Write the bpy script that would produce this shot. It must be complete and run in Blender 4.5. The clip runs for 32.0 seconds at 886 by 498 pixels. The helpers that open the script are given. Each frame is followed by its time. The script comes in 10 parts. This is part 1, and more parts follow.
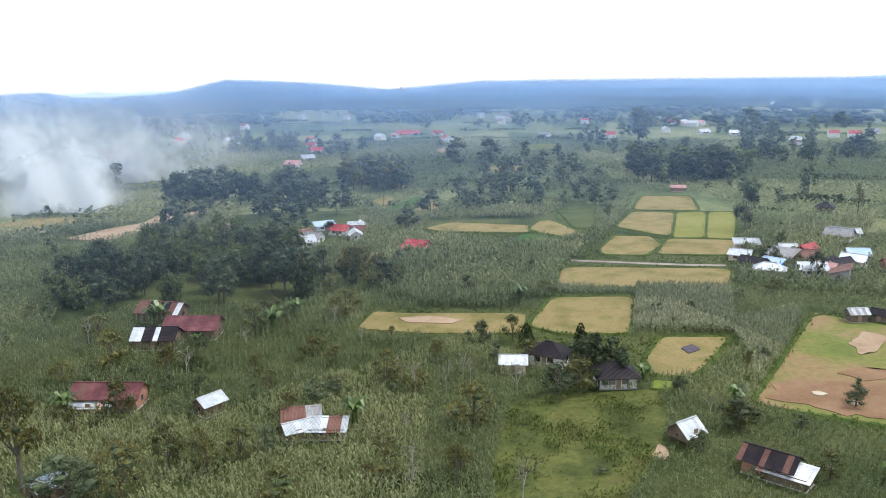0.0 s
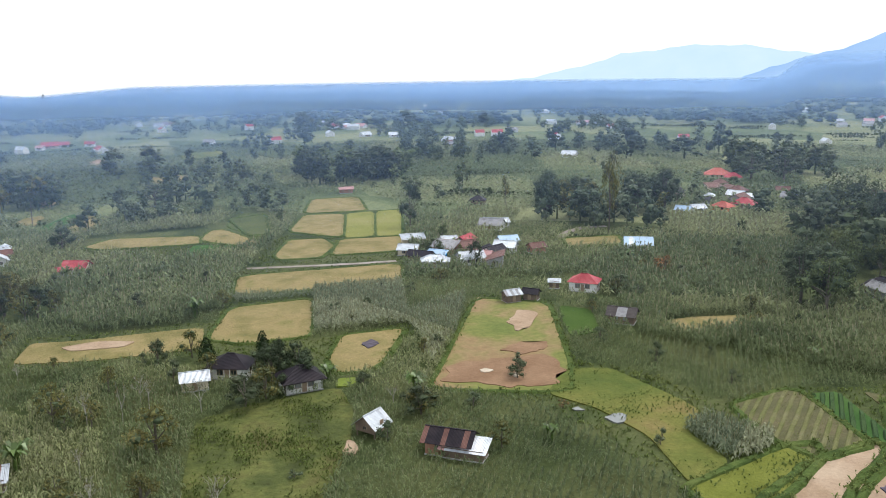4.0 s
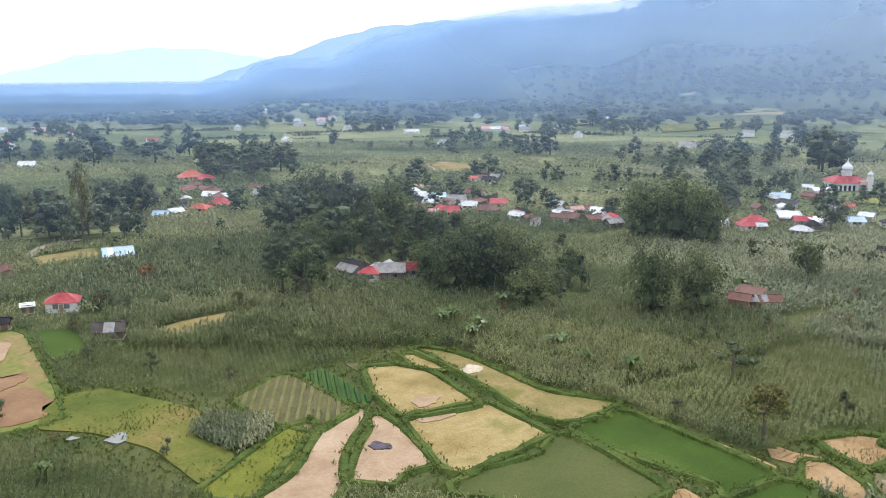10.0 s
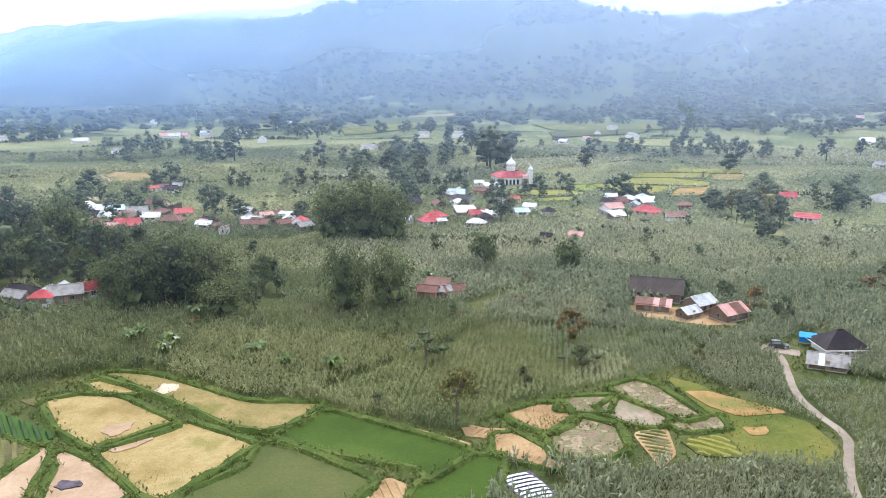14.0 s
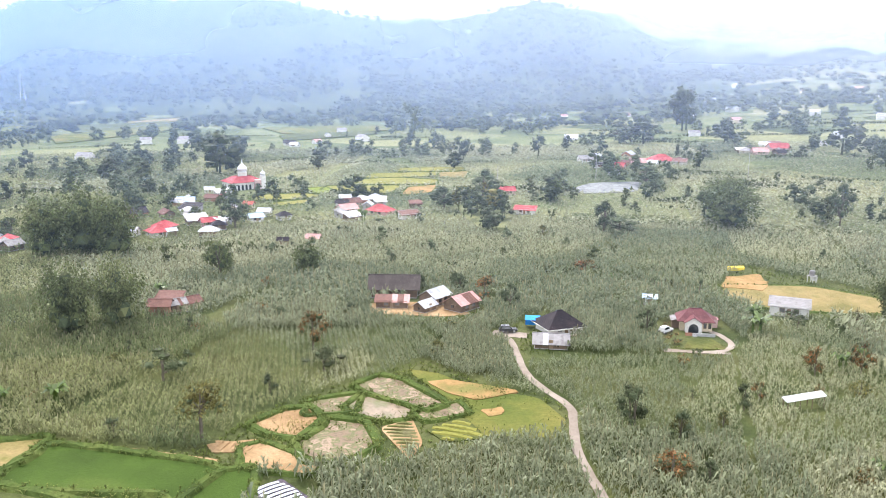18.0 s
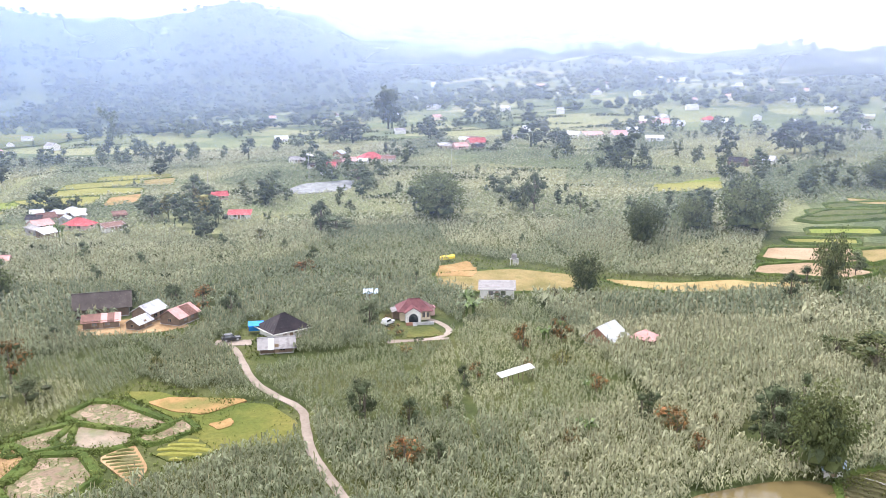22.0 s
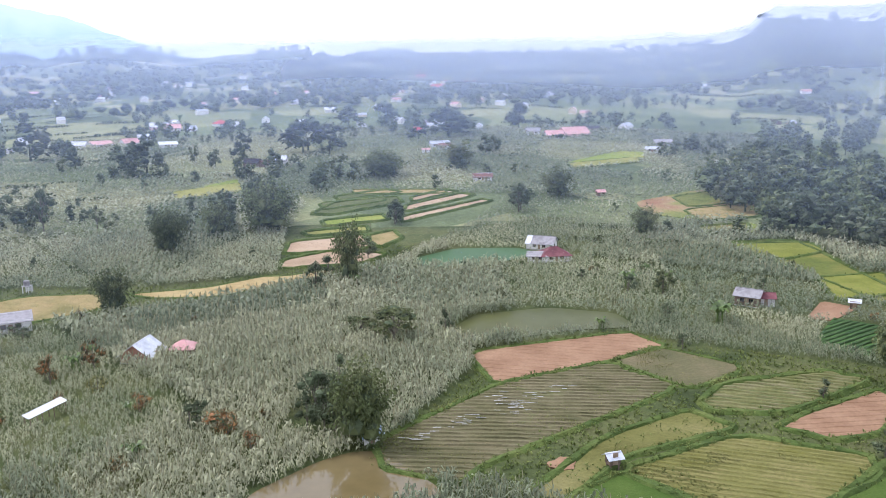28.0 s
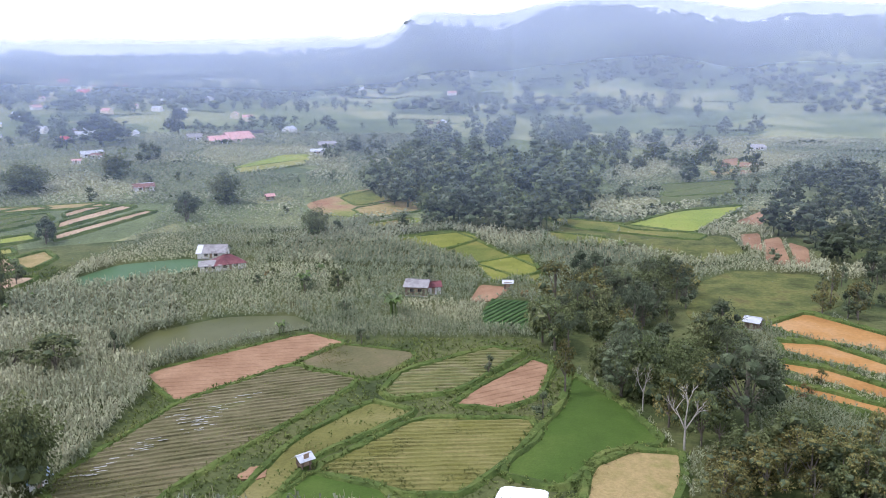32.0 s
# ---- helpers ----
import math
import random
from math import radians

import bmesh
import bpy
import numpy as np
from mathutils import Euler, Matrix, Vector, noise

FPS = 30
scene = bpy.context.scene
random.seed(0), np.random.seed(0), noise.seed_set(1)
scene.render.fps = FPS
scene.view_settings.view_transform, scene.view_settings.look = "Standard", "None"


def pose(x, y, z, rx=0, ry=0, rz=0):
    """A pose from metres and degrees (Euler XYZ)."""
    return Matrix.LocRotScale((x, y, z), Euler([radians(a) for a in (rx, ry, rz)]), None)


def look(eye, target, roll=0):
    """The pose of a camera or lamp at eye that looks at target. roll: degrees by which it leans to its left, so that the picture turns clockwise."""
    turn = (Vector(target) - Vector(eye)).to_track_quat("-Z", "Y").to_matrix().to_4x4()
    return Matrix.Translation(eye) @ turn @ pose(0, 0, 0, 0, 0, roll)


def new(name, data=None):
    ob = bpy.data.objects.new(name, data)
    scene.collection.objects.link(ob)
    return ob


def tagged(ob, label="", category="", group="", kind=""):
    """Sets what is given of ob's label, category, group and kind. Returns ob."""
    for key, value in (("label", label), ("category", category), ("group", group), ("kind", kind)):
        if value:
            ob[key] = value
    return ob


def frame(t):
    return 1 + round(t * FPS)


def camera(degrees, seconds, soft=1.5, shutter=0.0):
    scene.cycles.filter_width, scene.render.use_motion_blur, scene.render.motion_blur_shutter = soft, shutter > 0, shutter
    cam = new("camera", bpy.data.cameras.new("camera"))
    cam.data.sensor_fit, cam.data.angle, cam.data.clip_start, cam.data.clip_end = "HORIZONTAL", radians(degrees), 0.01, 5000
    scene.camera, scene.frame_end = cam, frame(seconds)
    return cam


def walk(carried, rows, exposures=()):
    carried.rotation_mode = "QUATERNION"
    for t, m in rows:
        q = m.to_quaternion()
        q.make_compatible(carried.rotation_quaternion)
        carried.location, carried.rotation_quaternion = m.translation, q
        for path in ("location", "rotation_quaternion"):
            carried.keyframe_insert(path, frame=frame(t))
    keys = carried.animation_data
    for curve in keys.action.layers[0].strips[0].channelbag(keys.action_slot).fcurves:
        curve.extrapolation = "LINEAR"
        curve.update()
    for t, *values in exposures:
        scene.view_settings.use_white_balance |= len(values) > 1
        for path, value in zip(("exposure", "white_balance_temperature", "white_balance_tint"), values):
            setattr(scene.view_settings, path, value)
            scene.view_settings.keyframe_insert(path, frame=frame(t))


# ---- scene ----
# A drone hovers over the valley and turns to its right: seconds, heading, pitch, lean to the right.
cam = camera(54.69, 32.0, soft=0.9)
EYE = 60.0
ROWS = [
    (0.0, 0.39, -12.56, 0.81),
    (0.5, 2.96, -12.58, 0.77),
    (1.0, 5.60, -12.58, 0.77),
    (1.5, 8.40, -12.56, 0.72),
    (2.0, 11.20, -12.54, 0.75),
    (2.5, 14.01, -12.53, 0.71),
    (3.0, 16.82, -12.50, 0.70),
    (3.5, 19.60, -12.49, 0.68),
    (5.5, 30.89, -12.46, 0.50),
    (6.0, 33.75, -12.47, 0.45),
    (6.5, 36.62, -12.46, 0.44),
    (7.0, 39.51, -12.48, 0.39),
    (7.5, 42.20, -12.49, 0.36),
    (8.0, 45.12, -12.50, 0.29),
    (8.5, 48.02, -12.52, 0.23),
    (9.0, 50.93, -12.51, 0.14),
    (9.5, 53.85, -12.49, 0.06),
    (10.0, 56.78, -12.44, -0.07),
    (10.5, 59.72, -12.40, -0.14),
    (11.0, 62.58, -12.36, -0.23),
    (11.5, 65.13, -12.31, -0.31),
    (12.0, 67.61, -12.26, -0.35),
    (12.5, 70.10, -12.23, -0.35),
    (13.0, 72.59, -12.19, -0.35),
    (13.5, 75.08, -12.12, -0.39),
    (14.0, 77.61, -12.07, -0.41),
    (14.5, 80.12, -12.02, -0.42),
    (16.5, 89.91, -11.89, -0.40),
    (17.0, 91.78, -11.84, -0.42),
    (17.5, 93.50, -11.78, -0.50),
    (18.0, 95.39, -11.74, -0.53),
    (18.5, 97.43, -11.74, -0.47),
    (19.0, 99.53, -11.73, -0.40),
    (19.5, 101.54, -11.71, -0.35),
    (20.0, 103.99, -11.70, -0.22),
    (20.5, 106.55, -11.69, -0.21),
    (21.0, 109.16, -11.64, -0.10),
    (21.5, 111.79, -11.61, -0.09),
    (22.0, 114.42, -11.59, -0.05),
    (22.5, 117.00, -11.56, 0.01),
    (23.0, 119.63, -11.53, 0.11),
    (23.5, 122.25, -11.52, 0.15),
    (24.0, 124.87, -11.51, 0.19),
    (24.5, 127.49, -11.52, 0.25),
    (25.0, 130.13, -11.51, 0.32),
    (25.5, 132.74, -11.50, 0.39),
    (27.5, 143.17, -11.44, 0.62),
    (28.0, 145.84, -11.45, 0.69),
    (28.5, 148.53, -11.48, 0.75),
    (29.0, 151.25, -11.53, 0.79),
    (29.5, 154.01, -11.54, 0.80),
    (30.0, 156.77, -11.52, 0.79),
    (30.5, 159.52, -11.53, 0.83),
    (31.0, 162.31, -11.52, 0.82),
    (31.5, 165.07, -11.51, 0.89),
    (32.0, 167.83, -11.51, 0.92),
]
walk(cam, [(t, pose(0, 0, EYE, 90 + pitch, 0, -heading) @ pose(0, 0, 0, 0, 0, -lean)) for t, heading, pitch, lean in ROWS],
     exposures=[(0.0, 0.02, 5950, 9), (7.0, -0.14, 6100, 10), (9.5, 0.06, 6100, 10), (11.8, 0.33, 6050, 11), (14.0, 0.46, 6000, 12), (19.5, 0.92, 6300, 17), (22.0, 0.85, 6200, 19), (25.0, 0.55, 5850, 20), (32.0, 0.24, 5600, 22)])

# ---- light: a hazy, nearly overcast afternoon ----
SUN_AZ, SUN_EL = 75.0, 58.0
world = bpy.data.worlds.new("world")
scene.world = world
world.use_nodes = True
wn, wl = world.node_tree.nodes, world.node_tree.links
wn.clear()
sky = wn.new("ShaderNodeTexSky")
sky.sky_type, sky.sun_disc = "NISHITA", False
sky.sun_elevation, sky.sun_rotation = radians(SUN_EL), radians(SUN_AZ)
sky.dust_density, sky.air_density = 4.0, 1.2
clear_sky = wn.new("ShaderNodeBackground")
clear_sky.inputs["Strength"].default_value = 0.05
wl.new(sky.outputs[0], clear_sky.inputs["Color"])
cloud = wn.new("ShaderNodeBackground")
cloud.inputs["Color"].default_value = (0.97, 0.985, 0.98, 1)
cloud.inputs["Strength"].default_value = 1.15
both = wn.new("ShaderNodeAddShader")
wl.new(clear_sky.outputs[0], both.inputs[0])
wl.new(cloud.outputs[0], both.inputs[1])
wout = wn.new("ShaderNodeOutputWorld")
wl.new(both.outputs[0], wout.inputs["Surface"])
sun_data = bpy.data.lights.new("sun", "SUN")
sun_data.energy, sun_data.angle, sun_data.color = 2.4, radians(8), (1.0, 0.95, 0.86)
sun = new("sun", sun_data)
sun.matrix_world = look((400 * math.sin(radians(SUN_AZ)), 400 * math.cos(radians(SUN_AZ)), 400 * math.tan(radians(SUN_EL))), (0, 0, 0))


# ---- materials ----
def ramp(nt, value, stops):
    node = nt.nodes.new("ShaderNodeValToRGB")
    el = node.color_ramp.elements
    while len(el) < len(stops):
        el.new(0.5)
    for e, (p, c) in zip(el, stops):
        e.position, e.color = p, (*c, 1)
    nt.links.new(value, node.inputs[0])
    return node.outputs[0]


def noise_node(nt, coord, scale, detail=3.0, rough=0.55):
    node = nt.nodes.new("ShaderNodeTexNoise")
    node.inputs["Scale"].default_value = scale
    node.inputs["Detail"].default_value = detail
    node.inputs["Roughness"].default_value = rough
    nt.links.new(coord, node.inputs["Vector"])
    return node.outputs["Fac"]


def math_node(nt, op, a, b=None, c=None):
    node = nt.nodes.new("ShaderNodeMath")
    node.operation = op
    for i, v in enumerate((a, b, c)):
        if v is None:
            continue
        if isinstance(v, (int, float)):
            node.inputs[i].default_value = v
        else:
            nt.links.new(v, node.inputs[i])
    return node.outputs[0]


def scaled(nt, colour, factor):
    node = nt.nodes.new("ShaderNodeVectorMath")
    node.operation = "SCALE"
    nt.links.new(colour, node.inputs[0])
    nt.links.new(factor, node.inputs["Scale"])
    return node.outputs[0]


def surf(name, stops, big=0.06, fine=1.5, depth=0.35, rough=0.9, bump=0.4, gap=0.2, island=0.0, per_object=0.0, leaf=0.0, metal=0.0, spec=0.1, local=False, stretch=None, cells=0.0):
    """A surface whose colour runs through stops by a broad noise and is broken up by a fine one; island and per_object vary single pieces."""
    m = bpy.data.materials.new(name)
    m.use_nodes = True
    nt = m.node_tree
    bsdf = nt.nodes["Principled BSDF"]
    if local:
        coord = nt.nodes.new("ShaderNodeTexCoord").outputs["Object"]
    else:
        coord = nt.nodes.new("ShaderNodeNewGeometry").outputs["Position"]
    if stretch:
        mp = nt.nodes.new("ShaderNodeMapping")
        mp.inputs["Scale"].default_value = stretch
        nt.links.new(coord, mp.inputs["Vector"])
        fine_coord = mp.outputs[0]
    else:
        fine_coord = coord
    broad = noise_node(nt, coord, big, 4.0, 0.6)
    if cells:
        vor = nt.nodes.new("ShaderNodeTexVoronoi")
        vor.inputs["Scale"].default_value = cells
        nt.links.new(coord, vor.inputs["Vector"])
        sep = nt.nodes.new("ShaderNodeSeparateColor")
        nt.links.new(vor.outputs["Color"], sep.inputs[0])
        broad = math_node(nt, "ADD", math_node(nt, "MULTIPLY_ADD", broad, 0.6, 0.0), math_node(nt, "MULTIPLY", sep.outputs[0], 0.42))
    n = len(stops)
    pos = [0.5] if n == 1 else [0.33 + 0.36 * i / (n - 1) for i in range(n)]
    col = ramp(nt, broad, list(zip(pos, stops)))
    small = noise_node(nt, fine_coord, fine, 5.0, 0.65)
    factor = math_node(nt, "MULTIPLY_ADD", small, 2 * depth, 1 - depth)
    if island:
        isl = nt.nodes.new("ShaderNodeNewGeometry").outputs["Random Per Island"]
        factor = math_node(nt, "MULTIPLY", factor, math_node(nt, "MULTIPLY_ADD", isl, 2 * island, 1 - island))
    if per_object:
        rnd = nt.nodes.new("ShaderNodeObjectInfo").outputs["Random"]
        factor = math_node(nt, "MULTIPLY", factor, math_node(nt, "MULTIPLY_ADD", rnd, 2 * per_object, 1 - per_object))
    col = scaled(nt, col, factor)
    nt.links.new(col, bsdf.inputs["Base Color"])
    bsdf.inputs["Roughness"].default_value = rough
    bsdf.inputs["Metallic"].default_value = metal
    bsdf.inputs["Specular IOR Level"].default_value = spec
    if bump:
        b = nt.nodes.new("ShaderNodeBump")
        b.inputs["Strength"].default_value = bump
        b.inputs["Distance"].default_value = gap
        nt.links.new(small, b.inputs["Height"])
        nt.links.new(b.outputs[0], bsdf.inputs["Normal"])
    if leaf:
        tr = nt.nodes.new("ShaderNodeBsdfTranslucent")
        nt.links.new(col, tr.inputs["Color"])
        mix = nt.nodes.new("ShaderNodeMixShader")
        mix.inputs[0].default_value = leaf
        nt.links.new(bsdf.outputs[0], mix.inputs[1])
        nt.links.new(tr.outputs[0], mix.inputs[2])
        nt.links.new(mix.outputs[0], nt.nodes["Material Output"].inputs["Surface"])
    return m


def ribbed(m, pitch, strength=0.5, axis=0):
    """Adds corrugation along one local axis to a surface's relief."""
    nt = m.node_tree
    bsdf = nt.nodes["Principled BSDF"]
    coord = nt.nodes.new("ShaderNodeTexCoord").outputs["Object"]
    sep = nt.nodes.new("ShaderNodeSeparateXYZ")
    nt.links.new(coord, sep.inputs[0])
    wave = math_node(nt, "SINE", math_node(nt, "MULTIPLY", sep.outputs[axis], 2 * math.pi / pitch))
    b = nt.nodes.new("ShaderNodeBump")
    b.inputs["Strength"].default_value = strength
    b.inputs["Distance"].default_value = 0.03
    nt.links.new(wave, b.inputs["Height"])
    nt.links.new(b.outputs[0], bsdf.inputs["Normal"])
    return m


MAT = {}
MAT["ground"] = surf("grass and weeds", [(0.035, 0.048, 0.016), (0.055, 0.07, 0.023), (0.082, 0.092, 0.033), (0.068, 0.072, 0.026)], big=0.05, fine=0.9, depth=0.65, bump=0.8, gap=0.5)
MAT["forest"] = surf("wooded slope", [(0.03, 0.042, 0.022), (0.052, 0.068, 0.032), (0.09, 0.105, 0.05)], big=0.009, fine=0.03, depth=0.85, bump=1.0, gap=8.0)
MAT["plots"] = surf("sown plots seen from afar", [(0.078, 0.10, 0.046), (0.12, 0.145, 0.064), (0.165, 0.18, 0.084), (0.205, 0.21, 0.10)], big=0.016, fine=0.45, depth=0.5, bump=1.0, gap=1.2, cells=0.017)
MAT["slope"] = surf("patchwork of far fields", [(0.04, 0.058, 0.03), (0.085, 0.105, 0.055), (0.14, 0.155, 0.08), (0.23, 0.225, 0.13)], big=0.02, fine=0.06, depth=0.6, bump=0.8, gap=3.0, cells=0.016)
MAT["meadow"] = surf("lush meadow", [(0.042, 0.05, 0.015), (0.068, 0.08, 0.022), (0.10, 0.105, 0.03), (0.082, 0.075, 0.026)], big=0.11, fine=0.9, depth=0.6, bump=0.7, gap=0.3)
MAT["paddy_dark"] = surf("young dark green rice", [(0.0325, 0.075, 0.019), (0.0464, 0.1, 0.0228), (0.0638, 0.115, 0.0285)], big=0.06, fine=2.5, depth=0.35, bump=0.7, gap=0.2)
MAT["paddy_dull"] = surf("dull green rice", [(0.059, 0.072, 0.024), (0.074, 0.089, 0.028), (0.093, 0.098, 0.036)], big=0.06, fine=2.5, depth=0.35, bump=0.7, gap=0.2)
MAT["paddy_yellow"] = surf("ripening yellow-green rice", [(0.158, 0.162, 0.036), (0.190, 0.187, 0.048), (0.221, 0.204, 0.068)], big=0.06, fine=2.0, depth=0.35, bump=0.7, gap=0.2)
MAT["paddy_light"] = surf("light green rice", [(0.128, 0.170, 0.028), (0.167, 0.204, 0.036), (0.207, 0.212, 0.048)], big=0.05, fine=2.0, depth=0.3, bump=0.6, gap=0.2)
MAT["stubble"] = surf("harvested rice stubble", [(0.132, 0.119, 0.040), (0.194, 0.158, 0.062), (0.246, 0.189, 0.084), (0.150, 0.141, 0.044)], big=0.09, fine=2.2, depth=0.45, bump=0.8, gap=0.2)
MAT["straw"] = surf("dry straw", [(0.20, 0.148, 0.058), (0.255, 0.192, 0.08), (0.31, 0.24, 0.112), (0.205, 0.175, 0.064)], big=0.1, fine=2.0, depth=0.35, bump=0.7, gap=0.15)
MAT["soil_pale"] = surf("pale dry soil", [(0.26, 0.178, 0.112), (0.325, 0.232, 0.155), (0.385, 0.29, 0.20)], big=0.12, fine=1.6, depth=0.3, bump=0.6, gap=0.15)
MAT["soil_red"] = surf("reddish soil", [(0.171, 0.099, 0.055), (0.216, 0.131, 0.076), (0.255, 0.162, 0.096)], big=0.1, fine=1.8, depth=0.35, bump=0.6, gap=0.15)
MAT["pale_straw"] = surf("pale threshed straw", [(0.34, 0.28, 0.20), (0.44, 0.37, 0.28), (0.52, 0.46, 0.36)], big=0.3, fine=1.8, depth=0.35, bump=0.5, gap=0.1)
MAT["soil_orange"] = surf("orange dry field", [(0.233, 0.119, 0.036), (0.282, 0.154, 0.050), (0.319, 0.193, 0.084)], big=0.07, fine=1.2, depth=0.35, bump=0.6, gap=0.15)
MAT["soil_brown"] = surf("brown muddy soil", [(0.13, 0.10, 0.05), (0.19, 0.14, 0.075), (0.24, 0.18, 0.10)], big=0.1, fine=1.8, depth=0.4, bump=0.6, gap=0.2)
MAT["mixed"] = surf("patchy cut grass and soil", [(0.114, 0.135, 0.035), (0.152, 0.158, 0.045), (0.228, 0.162, 0.080), (0.199, 0.108, 0.060)], big=0.05, fine=0.8, depth=0.4, bump=0.5, gap=0.2)
MAT["bund"] = surf("grassy bank", [(0.04, 0.062, 0.015), (0.065, 0.095, 0.022), (0.10, 0.12, 0.032)], big=0.15, fine=1.5, depth=0.5, bump=0.9, gap=0.3)
MAT["path"] = surf("worn concrete and earth path", [(0.20, 0.165, 0.135), (0.255, 0.215, 0.18), (0.31, 0.265, 0.23)], big=0.15, fine=1.8, depth=0.25, bump=0.3, gap=0.05)
MAT["mud"] = surf("wet mud", [(0.11, 0.085, 0.045), (0.18, 0.125, 0.085), (0.095, 0.105, 0.036), (0.28, 0.20, 0.145), (0.13, 0.11, 0.06)], big=0.38, fine=1.4, depth=0.3, rough=0.55, bump=0.3, gap=0.1, spec=0.12)
MAT["pond"] = surf("murky pond water", [(0.058, 0.064, 0.02), (0.076, 0.08, 0.028)], big=0.05, fine=0.3, depth=0.2, rough=0.3, bump=0.05, gap=0.05, spec=0.03)
MAT["pond_brown"] = surf("brown still pond water", [(0.11, 0.085, 0.035), (0.14, 0.11, 0.05)], big=0.05, fine=0.3, depth=0.2, rough=0.06, bump=0.03, gap=0.05, spec=0.3)
# Pale base colour paints the sky's reflection into this water.
MAT["pond_pale"] = surf("flooded field shining like the sky", [(0.55, 0.57, 0.57), (0.65, 0.67, 0.67)], big=0.2, fine=0.4, depth=0.1, rough=0.05, bump=0.02, gap=0.05, spec=0.9)
MAT["pond_green"] = surf("green algae pond water", [(0.04, 0.085, 0.03), (0.052, 0.105, 0.04)], big=0.05, fine=0.5, depth=0.15, rough=0.4, bump=0.05, gap=0.05, spec=0.05)


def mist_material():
    """Tinted see-through sheets imitating aerial haze; each veil carries its own thickness."""
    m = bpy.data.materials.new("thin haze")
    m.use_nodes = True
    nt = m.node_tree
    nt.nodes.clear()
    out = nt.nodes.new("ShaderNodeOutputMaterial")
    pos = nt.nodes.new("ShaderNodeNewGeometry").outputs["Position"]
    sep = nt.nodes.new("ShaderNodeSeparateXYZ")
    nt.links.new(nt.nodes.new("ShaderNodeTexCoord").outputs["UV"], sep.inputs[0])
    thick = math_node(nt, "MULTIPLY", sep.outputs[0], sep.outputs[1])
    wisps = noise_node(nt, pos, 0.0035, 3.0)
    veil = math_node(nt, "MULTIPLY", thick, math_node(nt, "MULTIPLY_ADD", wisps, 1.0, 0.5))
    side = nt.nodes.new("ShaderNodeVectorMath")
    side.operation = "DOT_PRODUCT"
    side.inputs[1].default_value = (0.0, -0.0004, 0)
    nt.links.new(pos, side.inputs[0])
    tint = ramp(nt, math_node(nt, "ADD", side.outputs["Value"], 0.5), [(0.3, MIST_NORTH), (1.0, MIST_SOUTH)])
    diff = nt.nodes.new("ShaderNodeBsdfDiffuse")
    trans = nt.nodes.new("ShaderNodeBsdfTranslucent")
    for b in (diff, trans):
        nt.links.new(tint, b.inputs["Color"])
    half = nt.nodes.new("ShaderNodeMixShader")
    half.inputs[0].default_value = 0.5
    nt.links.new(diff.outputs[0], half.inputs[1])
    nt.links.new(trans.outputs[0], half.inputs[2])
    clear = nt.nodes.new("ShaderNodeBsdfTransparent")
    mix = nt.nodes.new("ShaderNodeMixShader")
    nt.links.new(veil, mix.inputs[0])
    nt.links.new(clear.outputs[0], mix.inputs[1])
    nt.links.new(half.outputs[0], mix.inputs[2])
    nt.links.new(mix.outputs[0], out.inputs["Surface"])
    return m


# Haze tints put into the sheets' colour: bluer north, whiter south.
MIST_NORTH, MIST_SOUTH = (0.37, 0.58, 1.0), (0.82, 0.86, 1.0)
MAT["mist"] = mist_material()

# ---- the shape of the land ----
RISE = [(-180, 0), (60, 0), (88, 6), (100, 20), (112, 45), (125, 80), (138, 98), (152, 98), (163, 75), (172, 60), (181, 55), (195, 55), (240, 0)]
RIDGE = [(-40, -1.6), (-30, -2.3), (-24.4, -1.9), (-22, -2.4), (-17, -2.2), (-13.4, -1.4), (-8, -1.7), (-3, -2.2), (3, -1.75), (42, -1.6), (49.6, -1.1), (52, 0.2), (54, 0.6), (58, 1.6), (63, 2.3), (68, 2.6),
         (71, 3.8), (82, 4.1), (88, 3.5), (92, 2.6), (96, 3.1), (101, 3.9), (106, 3.2), (109, 1.9), (113, 1.3), (120, 1.1), (145, 1.25), (158, 1.1), (164.8, 1.7), (166, 3.1), (172, 2.9), (174.5, 3.5), (179.5, 4.0), (184, 3.4), (187, 2.7), (189.5, 3.2), (197, 2.6), (215, 0)]
PEAK = [(-60, 1500), (0, 1700), (45, 2300), (90, 2400), (108, 2300), (120, 1700), (160, 1700), (172, 1500), (215, 1500)]


def table(a, rows):
    return np.interp(a, [p[0] for p in rows], [p[1] for p in rows])


def land(x, y):
    """The height of the ground."""
    x, y = np.asarray(x, float), np.asarray(y, float)
    r = np.hypot(x, y)
    a = np.degrees(np.arctan2(x, y))
    a = np.where(a < -120, a + 360, a)
    rise = table(a, RISE) * (np.clip(r - 280, 0, 1320) / 1320) ** 1.15
    peak = table(a, PEAK)
    top = EYE + peak * np.tan(np.radians(table(a, RIDGE) - 0.4 * np.clip((46 - a) / 6, 0, 1)))
    foot = np.where(a < 160, 1000, 750)
    u = np.clip((r - foot) / (peak - foot), 0, 1)
    u = u * u * (3 - 2 * u)
    z = rise + (top - table(a, RISE)) * u * (r > foot)
    back = np.clip((r - peak) / 2500, 0, 1)
    plain = np.clip((46 - a) / 6, 0, 1)
    return z - back * 0.5 * np.maximum(z, 0) - np.clip(r - 1650, 0, 3500) * 0.04 * plain


